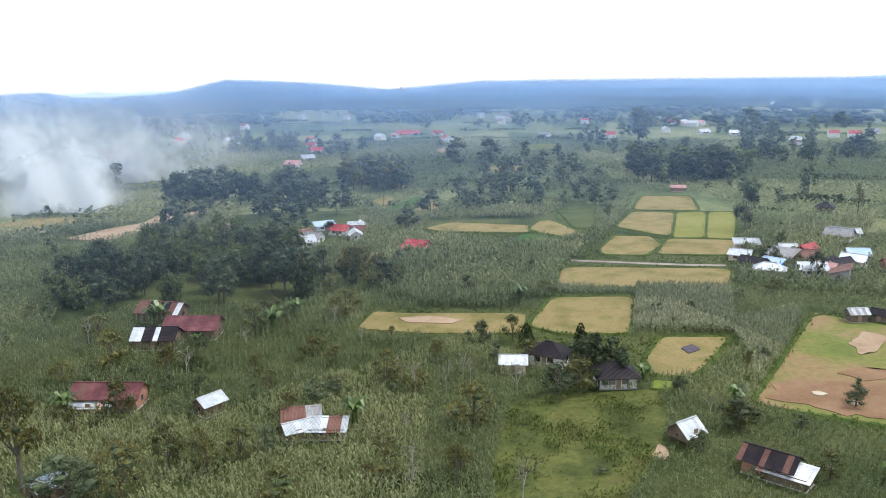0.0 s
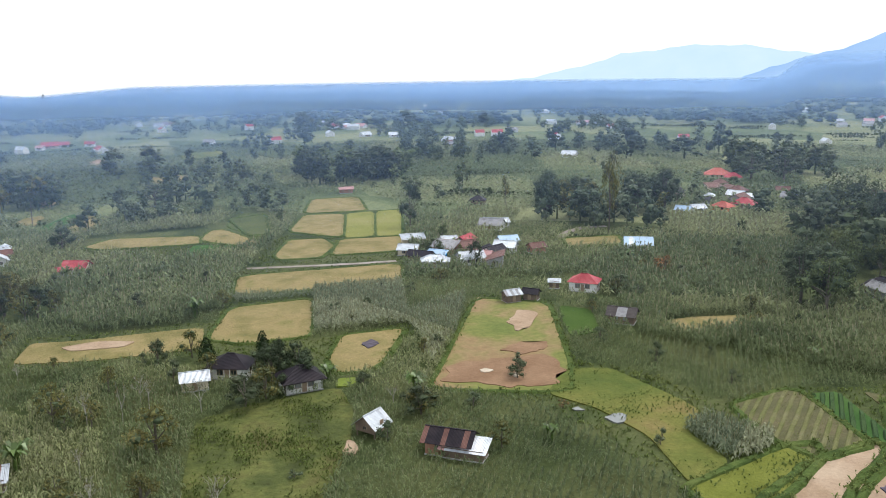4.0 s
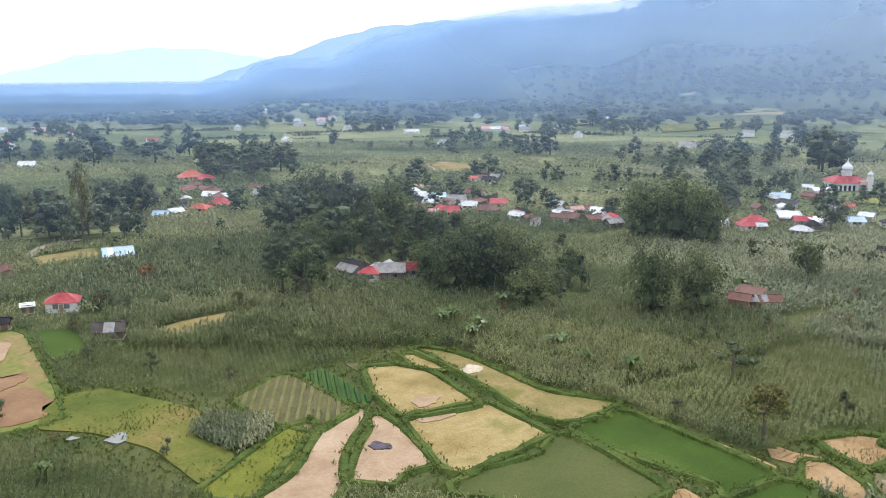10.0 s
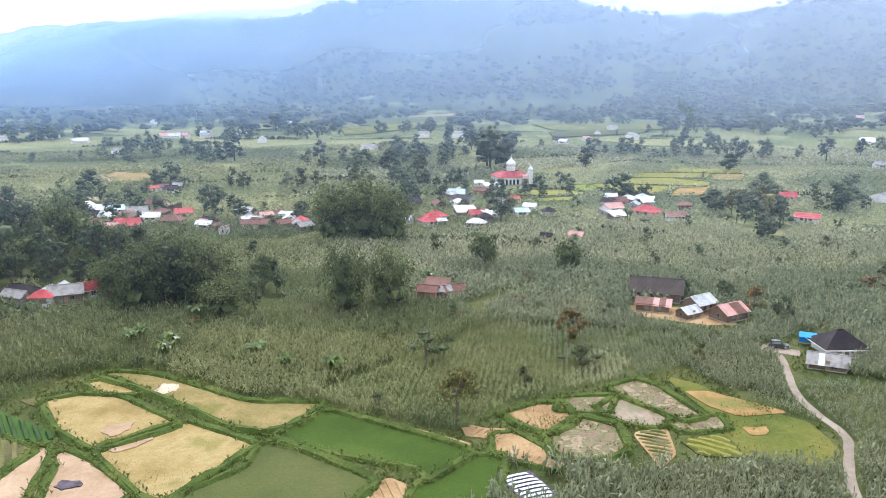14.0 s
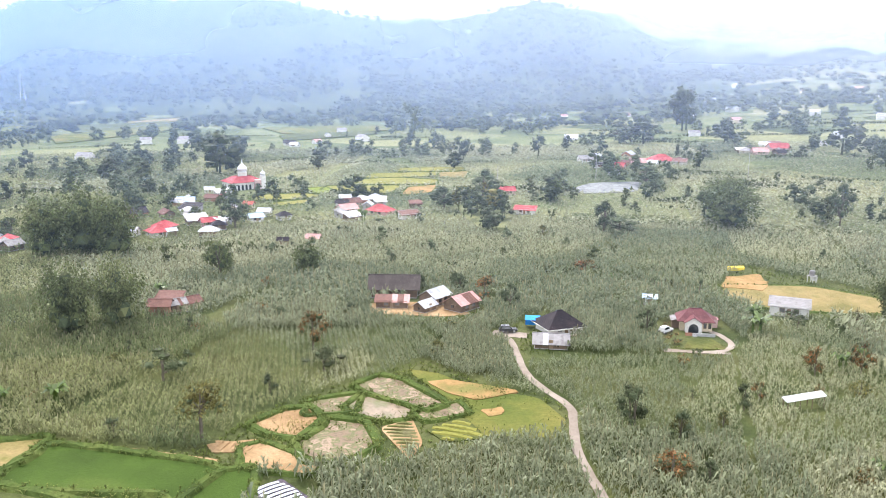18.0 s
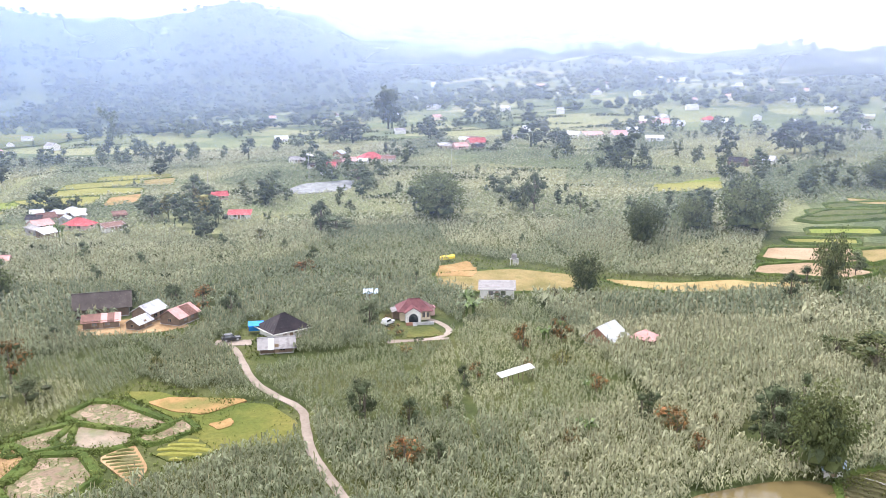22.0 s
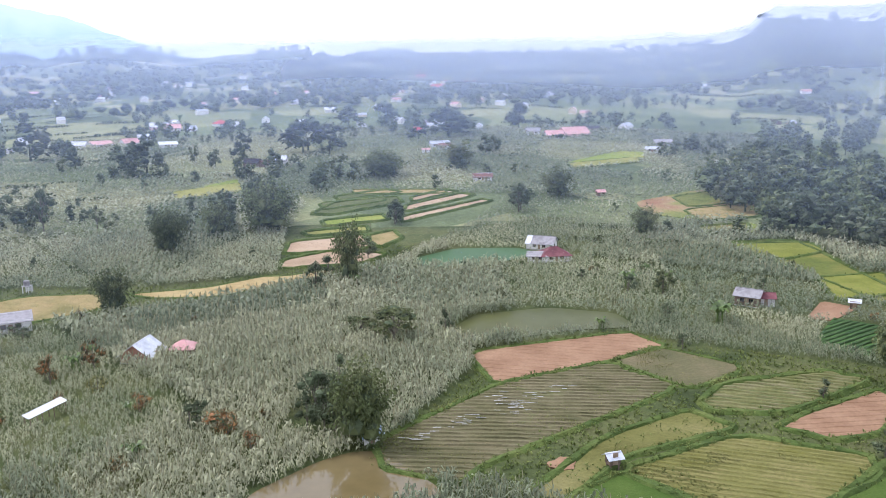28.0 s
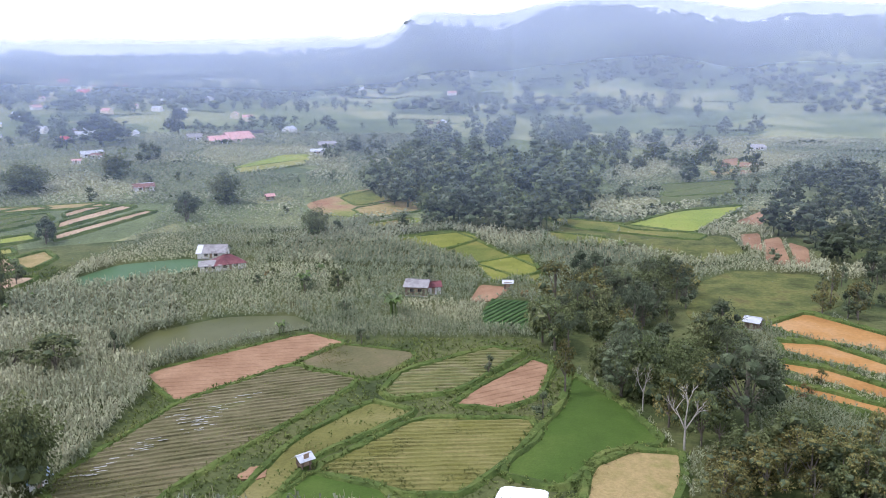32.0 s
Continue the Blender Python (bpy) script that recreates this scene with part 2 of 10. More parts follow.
def link_mesh(name, verts, faces, mats, parent=None, label="", smooth=False, indices=None):
    me = bpy.data.meshes.new(name)
    me.from_pydata([tuple(map(float, v)) for v in verts] if not isinstance(verts, list) else verts, [], faces)
    for m in mats if isinstance(mats, (list, tuple)) else [mats]:
        me.materials.append(m)
    if indices is not None:
        me.polygons.foreach_set("material_index", indices)
    if smooth:
        me.polygons.foreach_set("use_smooth", [True] * len(me.polygons))
    me.update()
    ob = new(name, me)
    if parent is not None:
        ob.parent = parent
    if label:
        ob["label"] = label
    return ob


def big_mesh(name, verts, quads, mat, smooth=False, second=None, which=None, third=None):
    """A large joined mesh from arrays; quads is an (n, 3) or (n, 4) array."""
    me = bpy.data.meshes.new(name)
    n, k = quads.shape
    me.vertices.add(len(verts))
    me.vertices.foreach_set("co", np.asarray(verts, np.float32).ravel())
    me.loops.add(n * k)
    me.loops.foreach_set("vertex_index", np.asarray(quads, np.int32).ravel())
    me.polygons.add(n)
    me.polygons.foreach_set("loop_start", np.arange(0, n * k, k, dtype=np.int32))
    me.polygons.foreach_set("use_smooth", np.full(n, smooth))
    me.materials.append(mat)
    if second is not None:
        me.materials.append(second)
        if third is not None:
            me.materials.append(third)
        me.polygons.foreach_set("material_index", np.asarray(which, np.int32))
    me.update(calc_edges=True)
    return new(name, me)


def polar_sheet(name, radii, azimuths, height, mat):
    rr, aa = np.meshgrid(radii, np.radians(azimuths), indexing="ij")
    x, y = rr * np.sin(aa), rr * np.cos(aa)
    verts = np.stack([x, y, height(x, y, rr)], -1).reshape(-1, 3)
    n, k = rr.shape
    i = (np.arange(n - 1)[:, None] * k + np.arange(k - 1)[None]).ravel()
    return big_mesh(name, verts, np.stack([i, i + k, i + k + 1, i + 1], 1), mat, True)


rng = np.random.default_rng(5)
bump_phase = rng.uniform(0, 6.28, (6, 2))


def rough_land(x, y, r):
    h = land(x, y)
    amp = np.clip((r - 900) / 900, 0, 1) * np.where(np.arctan2(x, y) < 0.8, np.where(x < -0.8 * np.abs(y), 12, 2.5), 12)
    for i, (p, q) in enumerate(bump_phase):
        k = 0.012 * (1 + 0.7 * i)
        h = h + amp / (1 + 0.8 * i) * np.sin(k * x + p + 2 * np.sin(k * 0.4 * y)) * np.sin(k * y * 1.1 + q)
    return h


RADII = np.concatenate([[0.5, 20, 40], np.geomspace(60, 1000, 110), np.geomspace(1020, 4700, 90)])
AZIMUTHS = np.linspace(-180, 180, 361)
ground = tagged(polar_sheet("ground", RADII, AZIMUTHS, rough_land, MAT["ground"]), "green valley floor of grass and weeds rising to hills", "ground", kind="structure")
ground.data.materials.append(MAT["forest"])
mid = np.empty(len(ground.data.polygons) * 3)
ground.data.polygons.foreach_get("center", mid)
mid = mid.reshape(-1, 3)
ground.data.materials.append(MAT["slope"])
ground.data.materials.append(MAT["plots"])
far_off = np.hypot(mid[:, 0], mid[:, 1])
far_off = far_off + np.clip((far_off - 230) / 600, 0.12, 1) * (150 * np.sin(0.011 * mid[:, 0] + 2 * np.sin(0.007 * mid[:, 1])) * np.sin(0.013 * mid[:, 1]) + 90 * np.sin(0.05 * mid[:, 0]) * np.sin(0.047 * mid[:, 1]))
mid_az = np.degrees(np.arctan2(mid[:, 0], mid[:, 1]))
mid_az = np.where(mid_az < -120, mid_az + 360, mid_az)
wooded = ((mid_az > 48) & (mid_az < 112) & (far_off > 1000)) | ((mid_az > 164) & (far_off > 900)) | (far_off > 2400)
ground.data.polygons.foreach_set("material_index", np.where(far_off < 330, 0, np.where(far_off < 1000, 3, np.where(wooded, 1, 2))).astype(np.int32))

# Farther ranges behind the first one, hazed by colour: a blue range, and a paler one beyond the plain.
FAR = [(-60, -4), (39, -3.5), (41.5, -1.4), (43, -0.7), (47.4, 0.55), (50, 1.5), (53, 2.15), (56.6, 2.45), (61, 2.75), (67, 2.9), (90, 3.2), (104, 3.6), (110, 4.3), (117, 4.6), (121, 4.1), (124, 3.3), (126.5, 2.3), (129, 1.5), (132, 0.8), (160, 0.4), (200, 1), (260, -3)]
FARTHEST = [(-60, -2.1), (-20, -1.9), (0, -2.1), (14, -2.0), (24, -1.8), (28, -1.3), (31, -0.7), (34, 0.2), (36.5, 0.5), (39, 0.75), (42, 0.6), (46, 0.0), (60, -1), (260, -2)]


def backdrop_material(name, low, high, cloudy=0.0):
    """The farthest ranges, glowing with painted distance haze; painted low cloud lies on their tops."""
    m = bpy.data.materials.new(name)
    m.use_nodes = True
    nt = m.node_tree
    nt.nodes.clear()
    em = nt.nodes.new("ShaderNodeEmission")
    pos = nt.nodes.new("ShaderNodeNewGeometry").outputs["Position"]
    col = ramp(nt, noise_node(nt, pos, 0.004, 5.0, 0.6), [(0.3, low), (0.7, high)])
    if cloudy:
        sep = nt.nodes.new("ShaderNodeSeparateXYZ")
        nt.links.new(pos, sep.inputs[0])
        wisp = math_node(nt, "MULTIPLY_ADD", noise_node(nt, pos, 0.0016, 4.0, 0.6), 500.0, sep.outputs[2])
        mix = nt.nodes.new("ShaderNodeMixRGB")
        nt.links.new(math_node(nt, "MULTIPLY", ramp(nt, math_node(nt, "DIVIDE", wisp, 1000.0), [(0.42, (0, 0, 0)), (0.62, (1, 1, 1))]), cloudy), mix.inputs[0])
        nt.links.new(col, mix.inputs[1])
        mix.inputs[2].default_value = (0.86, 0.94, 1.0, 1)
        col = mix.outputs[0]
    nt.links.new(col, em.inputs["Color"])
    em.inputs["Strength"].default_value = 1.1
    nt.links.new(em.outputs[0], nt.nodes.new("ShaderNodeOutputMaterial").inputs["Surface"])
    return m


def far_range(label, rows, distance, mat):
    def height(x, y, r):
        a = np.degrees(np.arctan2(x, y))
        a = np.where(a < -100, a + 360, a)
        top = EYE + distance * np.tan(np.radians(table(a, rows))) + 4 * np.sin(a * 1.7) + 3 * np.sin(a * 4.1 + 1)
        return np.where(r > distance - 400, -400 + (top + 400) * np.sin(np.clip((r - distance + 400) / 400, 0, 1) * math.pi / 2), -400)
    radii = np.array([distance - 410, distance - 300, distance - 200, distance - 100, distance, distance + 300.0])
    return tagged(polar_sheet("far_mountains", radii, np.linspace(-100, 260, 721), height, mat), label, "mountains", kind="structure")


far_range("distant mountain range painted hazy blue under low cloud", FAR, 4100, backdrop_material("far blue mountains", (0.36, 0.55, 0.84), (0.46, 0.64, 0.90), 0.45))
far_range("farthest mountain range painted almost lost in haze", FARTHEST, 4900, backdrop_material("far pale mountains", (0.66, 0.83, 0.97), (0.72, 0.87, 0.99)))


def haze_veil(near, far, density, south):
    """A see-through sheet round the valley imitating haze, denser to the south; it thickens upwards as the land seen
    through it recedes from near to far.
    """
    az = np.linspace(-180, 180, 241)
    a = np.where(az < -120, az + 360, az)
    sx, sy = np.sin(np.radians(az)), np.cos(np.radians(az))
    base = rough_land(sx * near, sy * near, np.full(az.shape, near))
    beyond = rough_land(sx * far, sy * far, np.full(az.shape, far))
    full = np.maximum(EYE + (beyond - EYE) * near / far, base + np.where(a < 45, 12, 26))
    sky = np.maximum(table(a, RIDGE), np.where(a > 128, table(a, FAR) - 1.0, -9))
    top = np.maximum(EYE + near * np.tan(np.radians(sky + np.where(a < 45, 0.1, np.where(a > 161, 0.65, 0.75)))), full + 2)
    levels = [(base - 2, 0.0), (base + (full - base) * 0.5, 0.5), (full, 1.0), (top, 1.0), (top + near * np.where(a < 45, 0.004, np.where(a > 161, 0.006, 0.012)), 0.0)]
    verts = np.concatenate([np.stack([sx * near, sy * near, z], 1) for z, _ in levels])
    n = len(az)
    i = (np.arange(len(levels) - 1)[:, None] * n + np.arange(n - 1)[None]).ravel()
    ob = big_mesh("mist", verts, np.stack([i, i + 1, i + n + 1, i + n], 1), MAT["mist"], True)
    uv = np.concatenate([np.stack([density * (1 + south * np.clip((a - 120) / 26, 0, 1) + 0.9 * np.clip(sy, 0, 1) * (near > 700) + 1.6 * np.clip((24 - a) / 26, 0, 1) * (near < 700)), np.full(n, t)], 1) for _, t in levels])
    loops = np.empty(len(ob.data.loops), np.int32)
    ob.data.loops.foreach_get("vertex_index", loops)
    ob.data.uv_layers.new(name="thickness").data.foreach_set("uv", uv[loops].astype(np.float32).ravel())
    tagged(ob, "see-through veil tinted as pale haze over the valley", "mist", kind="stuff")


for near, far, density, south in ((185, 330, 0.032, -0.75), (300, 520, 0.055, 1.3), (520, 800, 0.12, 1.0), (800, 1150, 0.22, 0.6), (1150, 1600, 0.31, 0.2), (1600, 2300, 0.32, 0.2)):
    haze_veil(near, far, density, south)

# ---- builders ----
MAT["corn"] = surf("maize leaves", [(0.175, 0.202, 0.122), (0.25, 0.27, 0.165), (0.34, 0.345, 0.215)], big=0.035, fine=0.22, depth=0.45, rough=0.5, spec=0.15, bump=0, island=0.28, leaf=0.3, cells=0.018)
MAT["corn_lush"] = surf("lush maize leaves", [(0.115, 0.142, 0.064), (0.172, 0.198, 0.088), (0.25, 0.262, 0.125)], big=0.035, fine=0.22, depth=0.5, rough=0.5, bump=0, spec=0.15, island=0.3, leaf=0.3, cells=0.018)
MAT["tassel"] = surf("pale maize tassels", [(0.19, 0.185, 0.105), (0.26, 0.245, 0.145), (0.33, 0.31, 0.19)], big=0.05, fine=0.8, depth=0.3, rough=0.8, bump=0, island=0.3, leaf=0.2)
MAT["leaf"] = surf("dark tree leaves", [(0.058, 0.076, 0.044), (0.092, 0.11, 0.062), (0.138, 0.15, 0.085)], big=0.05, fine=0.5, depth=0.4, rough=0.5, bump=0, island=0.45, per_object=0.3, leaf=0.38)
MAT["leaf_bamboo"] = surf("bamboo leaves", [(0.075, 0.095, 0.038), (0.11, 0.13, 0.052), (0.16, 0.17, 0.075)], big=0.08, fine=0.5, depth=0.4, rough=0.55, bump=0, island=0.45, per_object=0.25, leaf=0.3)
MAT["leaf_olive"] = surf("olive leaves", [(0.09, 0.092, 0.032), (0.135, 0.125, 0.042), (0.185, 0.155, 0.055)], big=0.08, fine=0.5, depth=0.4, rough=0.55, bump=0, island=0.45, per_object=0.25, leaf=0.25)
MAT["leaf_red"] = surf("rust-red leaves", [(0.13, 0.09, 0.036), (0.20, 0.11, 0.046), (0.30, 0.13, 0.055)], big=0.25, fine=0.6, depth=0.4, rough=0.6, bump=0, island=0.5, per_object=0.3, leaf=0.2)
MAT["leaf_banana"] = surf("banana leaves", [(0.0812, 0.13, 0.0285), (0.128, 0.18, 0.0475)], big=0.2, fine=0.5, depth=0.3, rough=0.35, bump=0, island=0.4, leaf=0.3, spec=0.4)
MAT["leaf_cypress"] = surf("cypress needles", [(0.0186, 0.032, 0.0133), (0.0302, 0.046, 0.0171)], big=0.3, fine=0.9, depth=0.4, rough=0.7, bump=0, island=0.4)
MAT["bark"] = surf("grey bark", [(0.10, 0.085, 0.065), (0.17, 0.15, 0.12)], big=0.5, fine=3, depth=0.3, per_object=0.2)
MAT["bark_pale"] = surf("pale bare wood", [(0.28, 0.26, 0.22), (0.40, 0.37, 0.32)], big=0.5, fine=3, depth=0.3)
# Inner crown lumps: shade among the leaves is put in as darker green.
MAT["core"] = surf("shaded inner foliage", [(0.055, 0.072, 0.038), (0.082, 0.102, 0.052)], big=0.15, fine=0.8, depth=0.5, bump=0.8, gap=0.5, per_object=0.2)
ROOFS = {
    "red": [(0.30, 0.042, 0.05), (0.38, 0.07, 0.075), (0.46, 0.14, 0.14)], "orange": [(0.38, 0.085, 0.06), (0.47, 0.15, 0.11)], "maroon": [(0.095, 0.035, 0.04), (0.14, 0.05, 0.055), (0.185, 0.08, 0.08)],
    "brown": [(0.013, 0.010, 0.014), (0.02, 0.015, 0.019), (0.032, 0.024, 0.026)], "zinc": [(0.34, 0.36, 0.38), (0.46, 0.48, 0.51), (0.26, 0.26, 0.27)], "white": [(0.40, 0.42, 0.44), (0.54, 0.56, 0.58), (0.46, 0.46, 0.47)],
    "blue": [(0.36, 0.48, 0.62), (0.48, 0.58, 0.70)], "grey": [(0.20, 0.19, 0.19), (0.28, 0.27, 0.27), (0.13, 0.12, 0.12)], "rust": [(0.12, 0.06, 0.048), (0.17, 0.085, 0.066), (0.085, 0.045, 0.04)],
    "pink": [(0.45, 0.24, 0.22), (0.55, 0.33, 0.31)], "thatch": [(0.05, 0.04, 0.036), (0.08, 0.066, 0.06)]}
for key, stops in ROOFS.items():
    MAT["roof_" + key] = ribbed(surf("sheet roof " + key, stops, big=0.35, fine=1.2, depth=0.22, rough=0.5 if key not in ("zinc", "white", "blue") else 0.38, bump=0.3, gap=0.05, metal=0.25 if key in ("zinc", "white") else 0.0, local=True, per_object=0.08), 0.22, 0.6)
for key, stops in {"white": [(0.62, 0.60, 0.56), (0.72, 0.71, 0.68)], "cream": [(0.55, 0.47, 0.33), (0.64, 0.56, 0.42)], "wood": [(0.13, 0.095, 0.07), (0.20, 0.15, 0.11)], "brick": [(0.30, 0.15, 0.10), (0.38, 0.21, 0.15)], "pink": [(0.55, 0.36, 0.33), (0.63, 0.45, 0.42)],
                   "blue": [(0.03, 0.22, 0.55), (0.05, 0.30, 0.65)], "grey": [(0.32, 0.31, 0.30), (0.42, 0.41, 0.40)], "orange": [(0.55, 0.20, 0.08), (0.62, 0.27, 0.12)], "yellow": [(0.75, 0.55, 0.05), (0.82, 0.63, 0.10)], "green": [(0.10, 0.32, 0.20), (0.14, 0.38, 0.25)]}.items():
    MAT["wall_" + key] = surf("wall " + key, stops, big=0.5, fine=2.5, depth=0.15, rough=0.8, bump=0.2, gap=0.03, local=True)
MAT["glass"] = surf("dark window glass", [(0.02, 0.025, 0.03)], fine=1, depth=0.1, rough=0.08, bump=0, spec=0.5)
MAT["frame_wood"] = surf("painted window frame", [(0.25, 0.18, 0.12), (0.32, 0.24, 0.17)], big=1, fine=6, depth=0.2)
MAT["tarp_blue"] = surf("blue tarpaulin", [(0.02, 0.20, 0.62), (0.03, 0.27, 0.72)], big=0.6, fine=2, depth=0.2, rough=0.4, bump=0.3, gap=0.05)
MAT["plastic"] = surf("white plastic sheet", [(0.48, 0.50, 0.53), (0.60, 0.62, 0.64)], big=0.4, fine=2, depth=0.12, rough=0.35, bump=0.4, gap=0.08)
MAT["stone"] = surf("pale rubble", [(0.33, 0.33, 0.33), (0.5, 0.5, 0.5)], big=0.4, fine=2.5, depth=0.5, bump=0.8, gap=0.2)
MAT["ash"] = surf("burnt ash", [(0.05, 0.045, 0.05), (0.12, 0.10, 0.13)], big=0.8, fine=3, depth=0.5, bump=0.6, gap=0.1)
MAT["straw_tuft"] = surf("dry stubble", [(0.24, 0.18, 0.07), (0.33, 0.26, 0.11), (0.40, 0.33, 0.17)], big=0.1, fine=0.8, depth=0.3, bump=0, island=0.35)
MAT["bund_leaf"] = surf("bank grass blades", [(0.085, 0.115, 0.032), (0.125, 0.155, 0.045), (0.17, 0.185, 0.06)], big=0.1, fine=0.8, depth=0.35, bump=0, island=0.4, leaf=0.3)

OPEN = []      # outlines where no maize grows
KEEP_OFF = []  # discs where no maize grows: x, y, radius


def part(name, verts, faces, mats, parent, label="", smooth=False, indices=None):
    return link_mesh(name, verts, faces, mats, parent, label, smooth, indices)


def inside(x, y, pts):
    """Which of the points lie inside the outline."""
    res = np.zeros(np.shape(x), bool)
    for (x0, y0), (x1, y1) in zip(pts, pts[1:] + pts[:1]):
        if y0 != y1:
            res ^= ((y0 > y) != (y1 > y)) & (x < (x1 - x0) * (y - y0) / (y1 - y0) + x0)
    return res


def softened(pts, turns=2):
    """Rounds an outline's corners."""
    for _ in range(turns):
        res = []
        for (x0, y0), (x1, y1) in zip(pts, pts[1:] + pts[:1]):
            res += [(0.9 * x0 + 0.1 * x1, 0.9 * y0 + 0.1 * y1), (0.1 * x0 + 0.9 * x1, 0.1 * y0 + 0.9 * y1)]
        pts = res
    return pts


def area_of(pts):
    return 0.5 * sum(x0 * y1 - x1 * y0 for (x0, y0), (x1, y1) in zip(pts, pts[1:] + pts[:1]))


CLEARINGS = []


def no_maize(pts):
    """A stretch of rough grass where no maize is sown."""
    CLEARINGS.append(pts)


plot_level = [0]


def plot(name, label, mat, pts, rows=None, bank=0.0, raised=0.14, soft=2, category="field", tufts=None):
    """A field: a thin slab over the ground along its outline. rows: (spacing, width, height, material, heading); bank: height of the grassy bank round it."""
    OPEN.append(pts)
    edge = softened(pts, soft)
    if category in ("bare soil", "straw", "heap", "ash heap", "puddle", "mud"):
        r = random.Random(int(abs(pts[0][0]) * 10))
        cx, cy = sum(p[0] for p in edge) / len(edge), sum(p[1] for p in edge) / len(edge)
        p, q, s = r.uniform(0, 6), r.uniform(0, 6), r.uniform(0, 6)
        rim = []
        for i, (x0, y0) in enumerate(edge):
            x1, y1 = edge[(i + 1) % len(edge)]
            for u in (0.0, 0.5):
                x, y = x0 + (x1 - x0) * u, y0 + (y1 - y0) * u
                a = math.atan2(y - cy, x - cx)
                f = 1 + 0.10 * math.sin(3 * a + p) + 0.08 * math.sin(7 * a + q) + 0.06 * math.sin(12 * a + s)
                rim.append((cx + (x - cx) * f, cy + (y - cy) * f))
        edge = rim
    if area_of(edge) < 0:
        edge = edge[::-1]
    plot_level[0] = (plot_level[0] + 1) % 7
    lift = raised + 0.012 * plot_level[0]
    bm = bmesh.new()
    top = [bm.verts.new((x, y, float(land(x, y)) + lift + max(0, math.hypot(x, y) - 350) * 0.0016)) for x, y in edge]
    low = [bm.verts.new((x, y, float(land(x, y)) - 0.4)) for x, y in edge]
    bm.faces.new(top)
    for i in range(len(edge)):
        j = (i + 1) % len(edge)
        bm.faces.new((low[i], low[j], top[j], top[i]))
    bmesh.ops.triangulate(bm, faces=[f for f in bm.faces if len(f.verts) > 4])
    me = bpy.data.meshes.new(name)
    bm.to_mesh(me)
    bm.free()
    me.materials.append(MAT[mat])
    ob = tagged(new(name, me), label, category)
    if rows:
        crop_rows(ob, pts, lift, *rows)
    if bank:
        bank_round(ob, edge, bank)
    if tufts:
        scatter_tufts(ob, pts, lift, *tufts)
    return ob


def crop_rows(ob, pts, lift, spacing, width, height, mat, heading):
    """Raised planted rows across a field, each a part."""
    a = radians(heading)
    d, n = np.array((math.sin(a), math.cos(a))), np.array((math.cos(a), -math.sin(a)))
    c = np.mean(pts, 0)
    rel = [((np.array(p) - c) @ d, (np.array(p) - c) @ n) for p in pts]
    v = min(r[1] for r in rel) + spacing * 0.6
    r = random.Random(len(pts) + int(spacing * 100))
    while v < max(q[1] for q in rel):
        cuts = sorted(u0 + (u1 - u0) * (v - v0) / (v1 - v0) for (u0, v0), (u1, v1) in zip(rel, rel[1:] + rel[:1]) if (v0 > v) != (v1 > v))
        for u0, u1 in zip(cuts[::2], cuts[1::2]):
            if u1 - u0 < 2.0:
                continue
            k = max(3, int((u1 - u0) / 2.2))
            verts, faces = [], []
            for i in range(k + 1):
                u = u0 + 0.5 + (u1 - u0 - 1.0) * i / k
                for s, h in ((-0.5, 0.0), (-0.28, 1.0), (0.28, 1.0), (0.5, 0.0)):
                    q = c + d * u + n * (v + s * width * r.uniform(0.85, 1.15) + r.uniform(-0.05, 0.05))
                    z = float(land(*q)) + lift - 0.03 + h * height * r.uniform(0.6, 1.3) * (0.4 if i in (0, k) else 1)
                    verts.append((q[0], q[1], z))
                if i:
                    b = 4 * i
                    faces += [(b - 4 + j, b - 3 + j, b + 1 + j, b + j) for j in range(3)]
            part("planted_bed", verts, faces, MAT[mat], ob)
        v += spacing * r.uniform(0.93, 1.07)


def blades(px, py, pz, size, count, g, spread=0.5, droop=0.4, width=0.18):
    """Clumps of blades: for each place, count kite-shaped blades that rise and lean out. Returns vertices and quads."""
    n = len(px)
    a = g.uniform(0, 2 * np.pi, (n, count))
    s = np.asarray(size)[:, None] * g.uniform(0.65, 1.2, (n, count))
    out = s * spread * g.uniform(0.4, 1.2, (n, count))
    w = s * width
    ca, sa = np.cos(a), np.sin(a)
    v = np.empty((n, count, 4, 3))
    bx, by, bz = (np.broadcast_to(np.asarray(q)[:, None], (n, count)) for q in (px, py, pz))
    v[:, :, 0] = np.stack([bx + ca * out * 0.1, by + sa * out * 0.1, bz], -1)
    v[:, :, 1] = np.stack([bx + ca * out * 0.55 - sa * w, by + sa * out * 0.55 + ca * w, bz + s * 0.75], -1)
    v[:, :, 2] = np.stack([bx + ca * out * 1.1, by + sa * out * 1.1, bz + s * (1.05 - droop * g.uniform(0, 1, (n, count)))], -1)
    v[:, :, 3] = np.stack([bx + ca * out * 0.55 + sa * w, by + sa * out * 0.55 - ca * w, bz + s * 0.75], -1)
    return v.reshape(-1, 3), np.arange(n * count * 4).reshape(-1, 4)


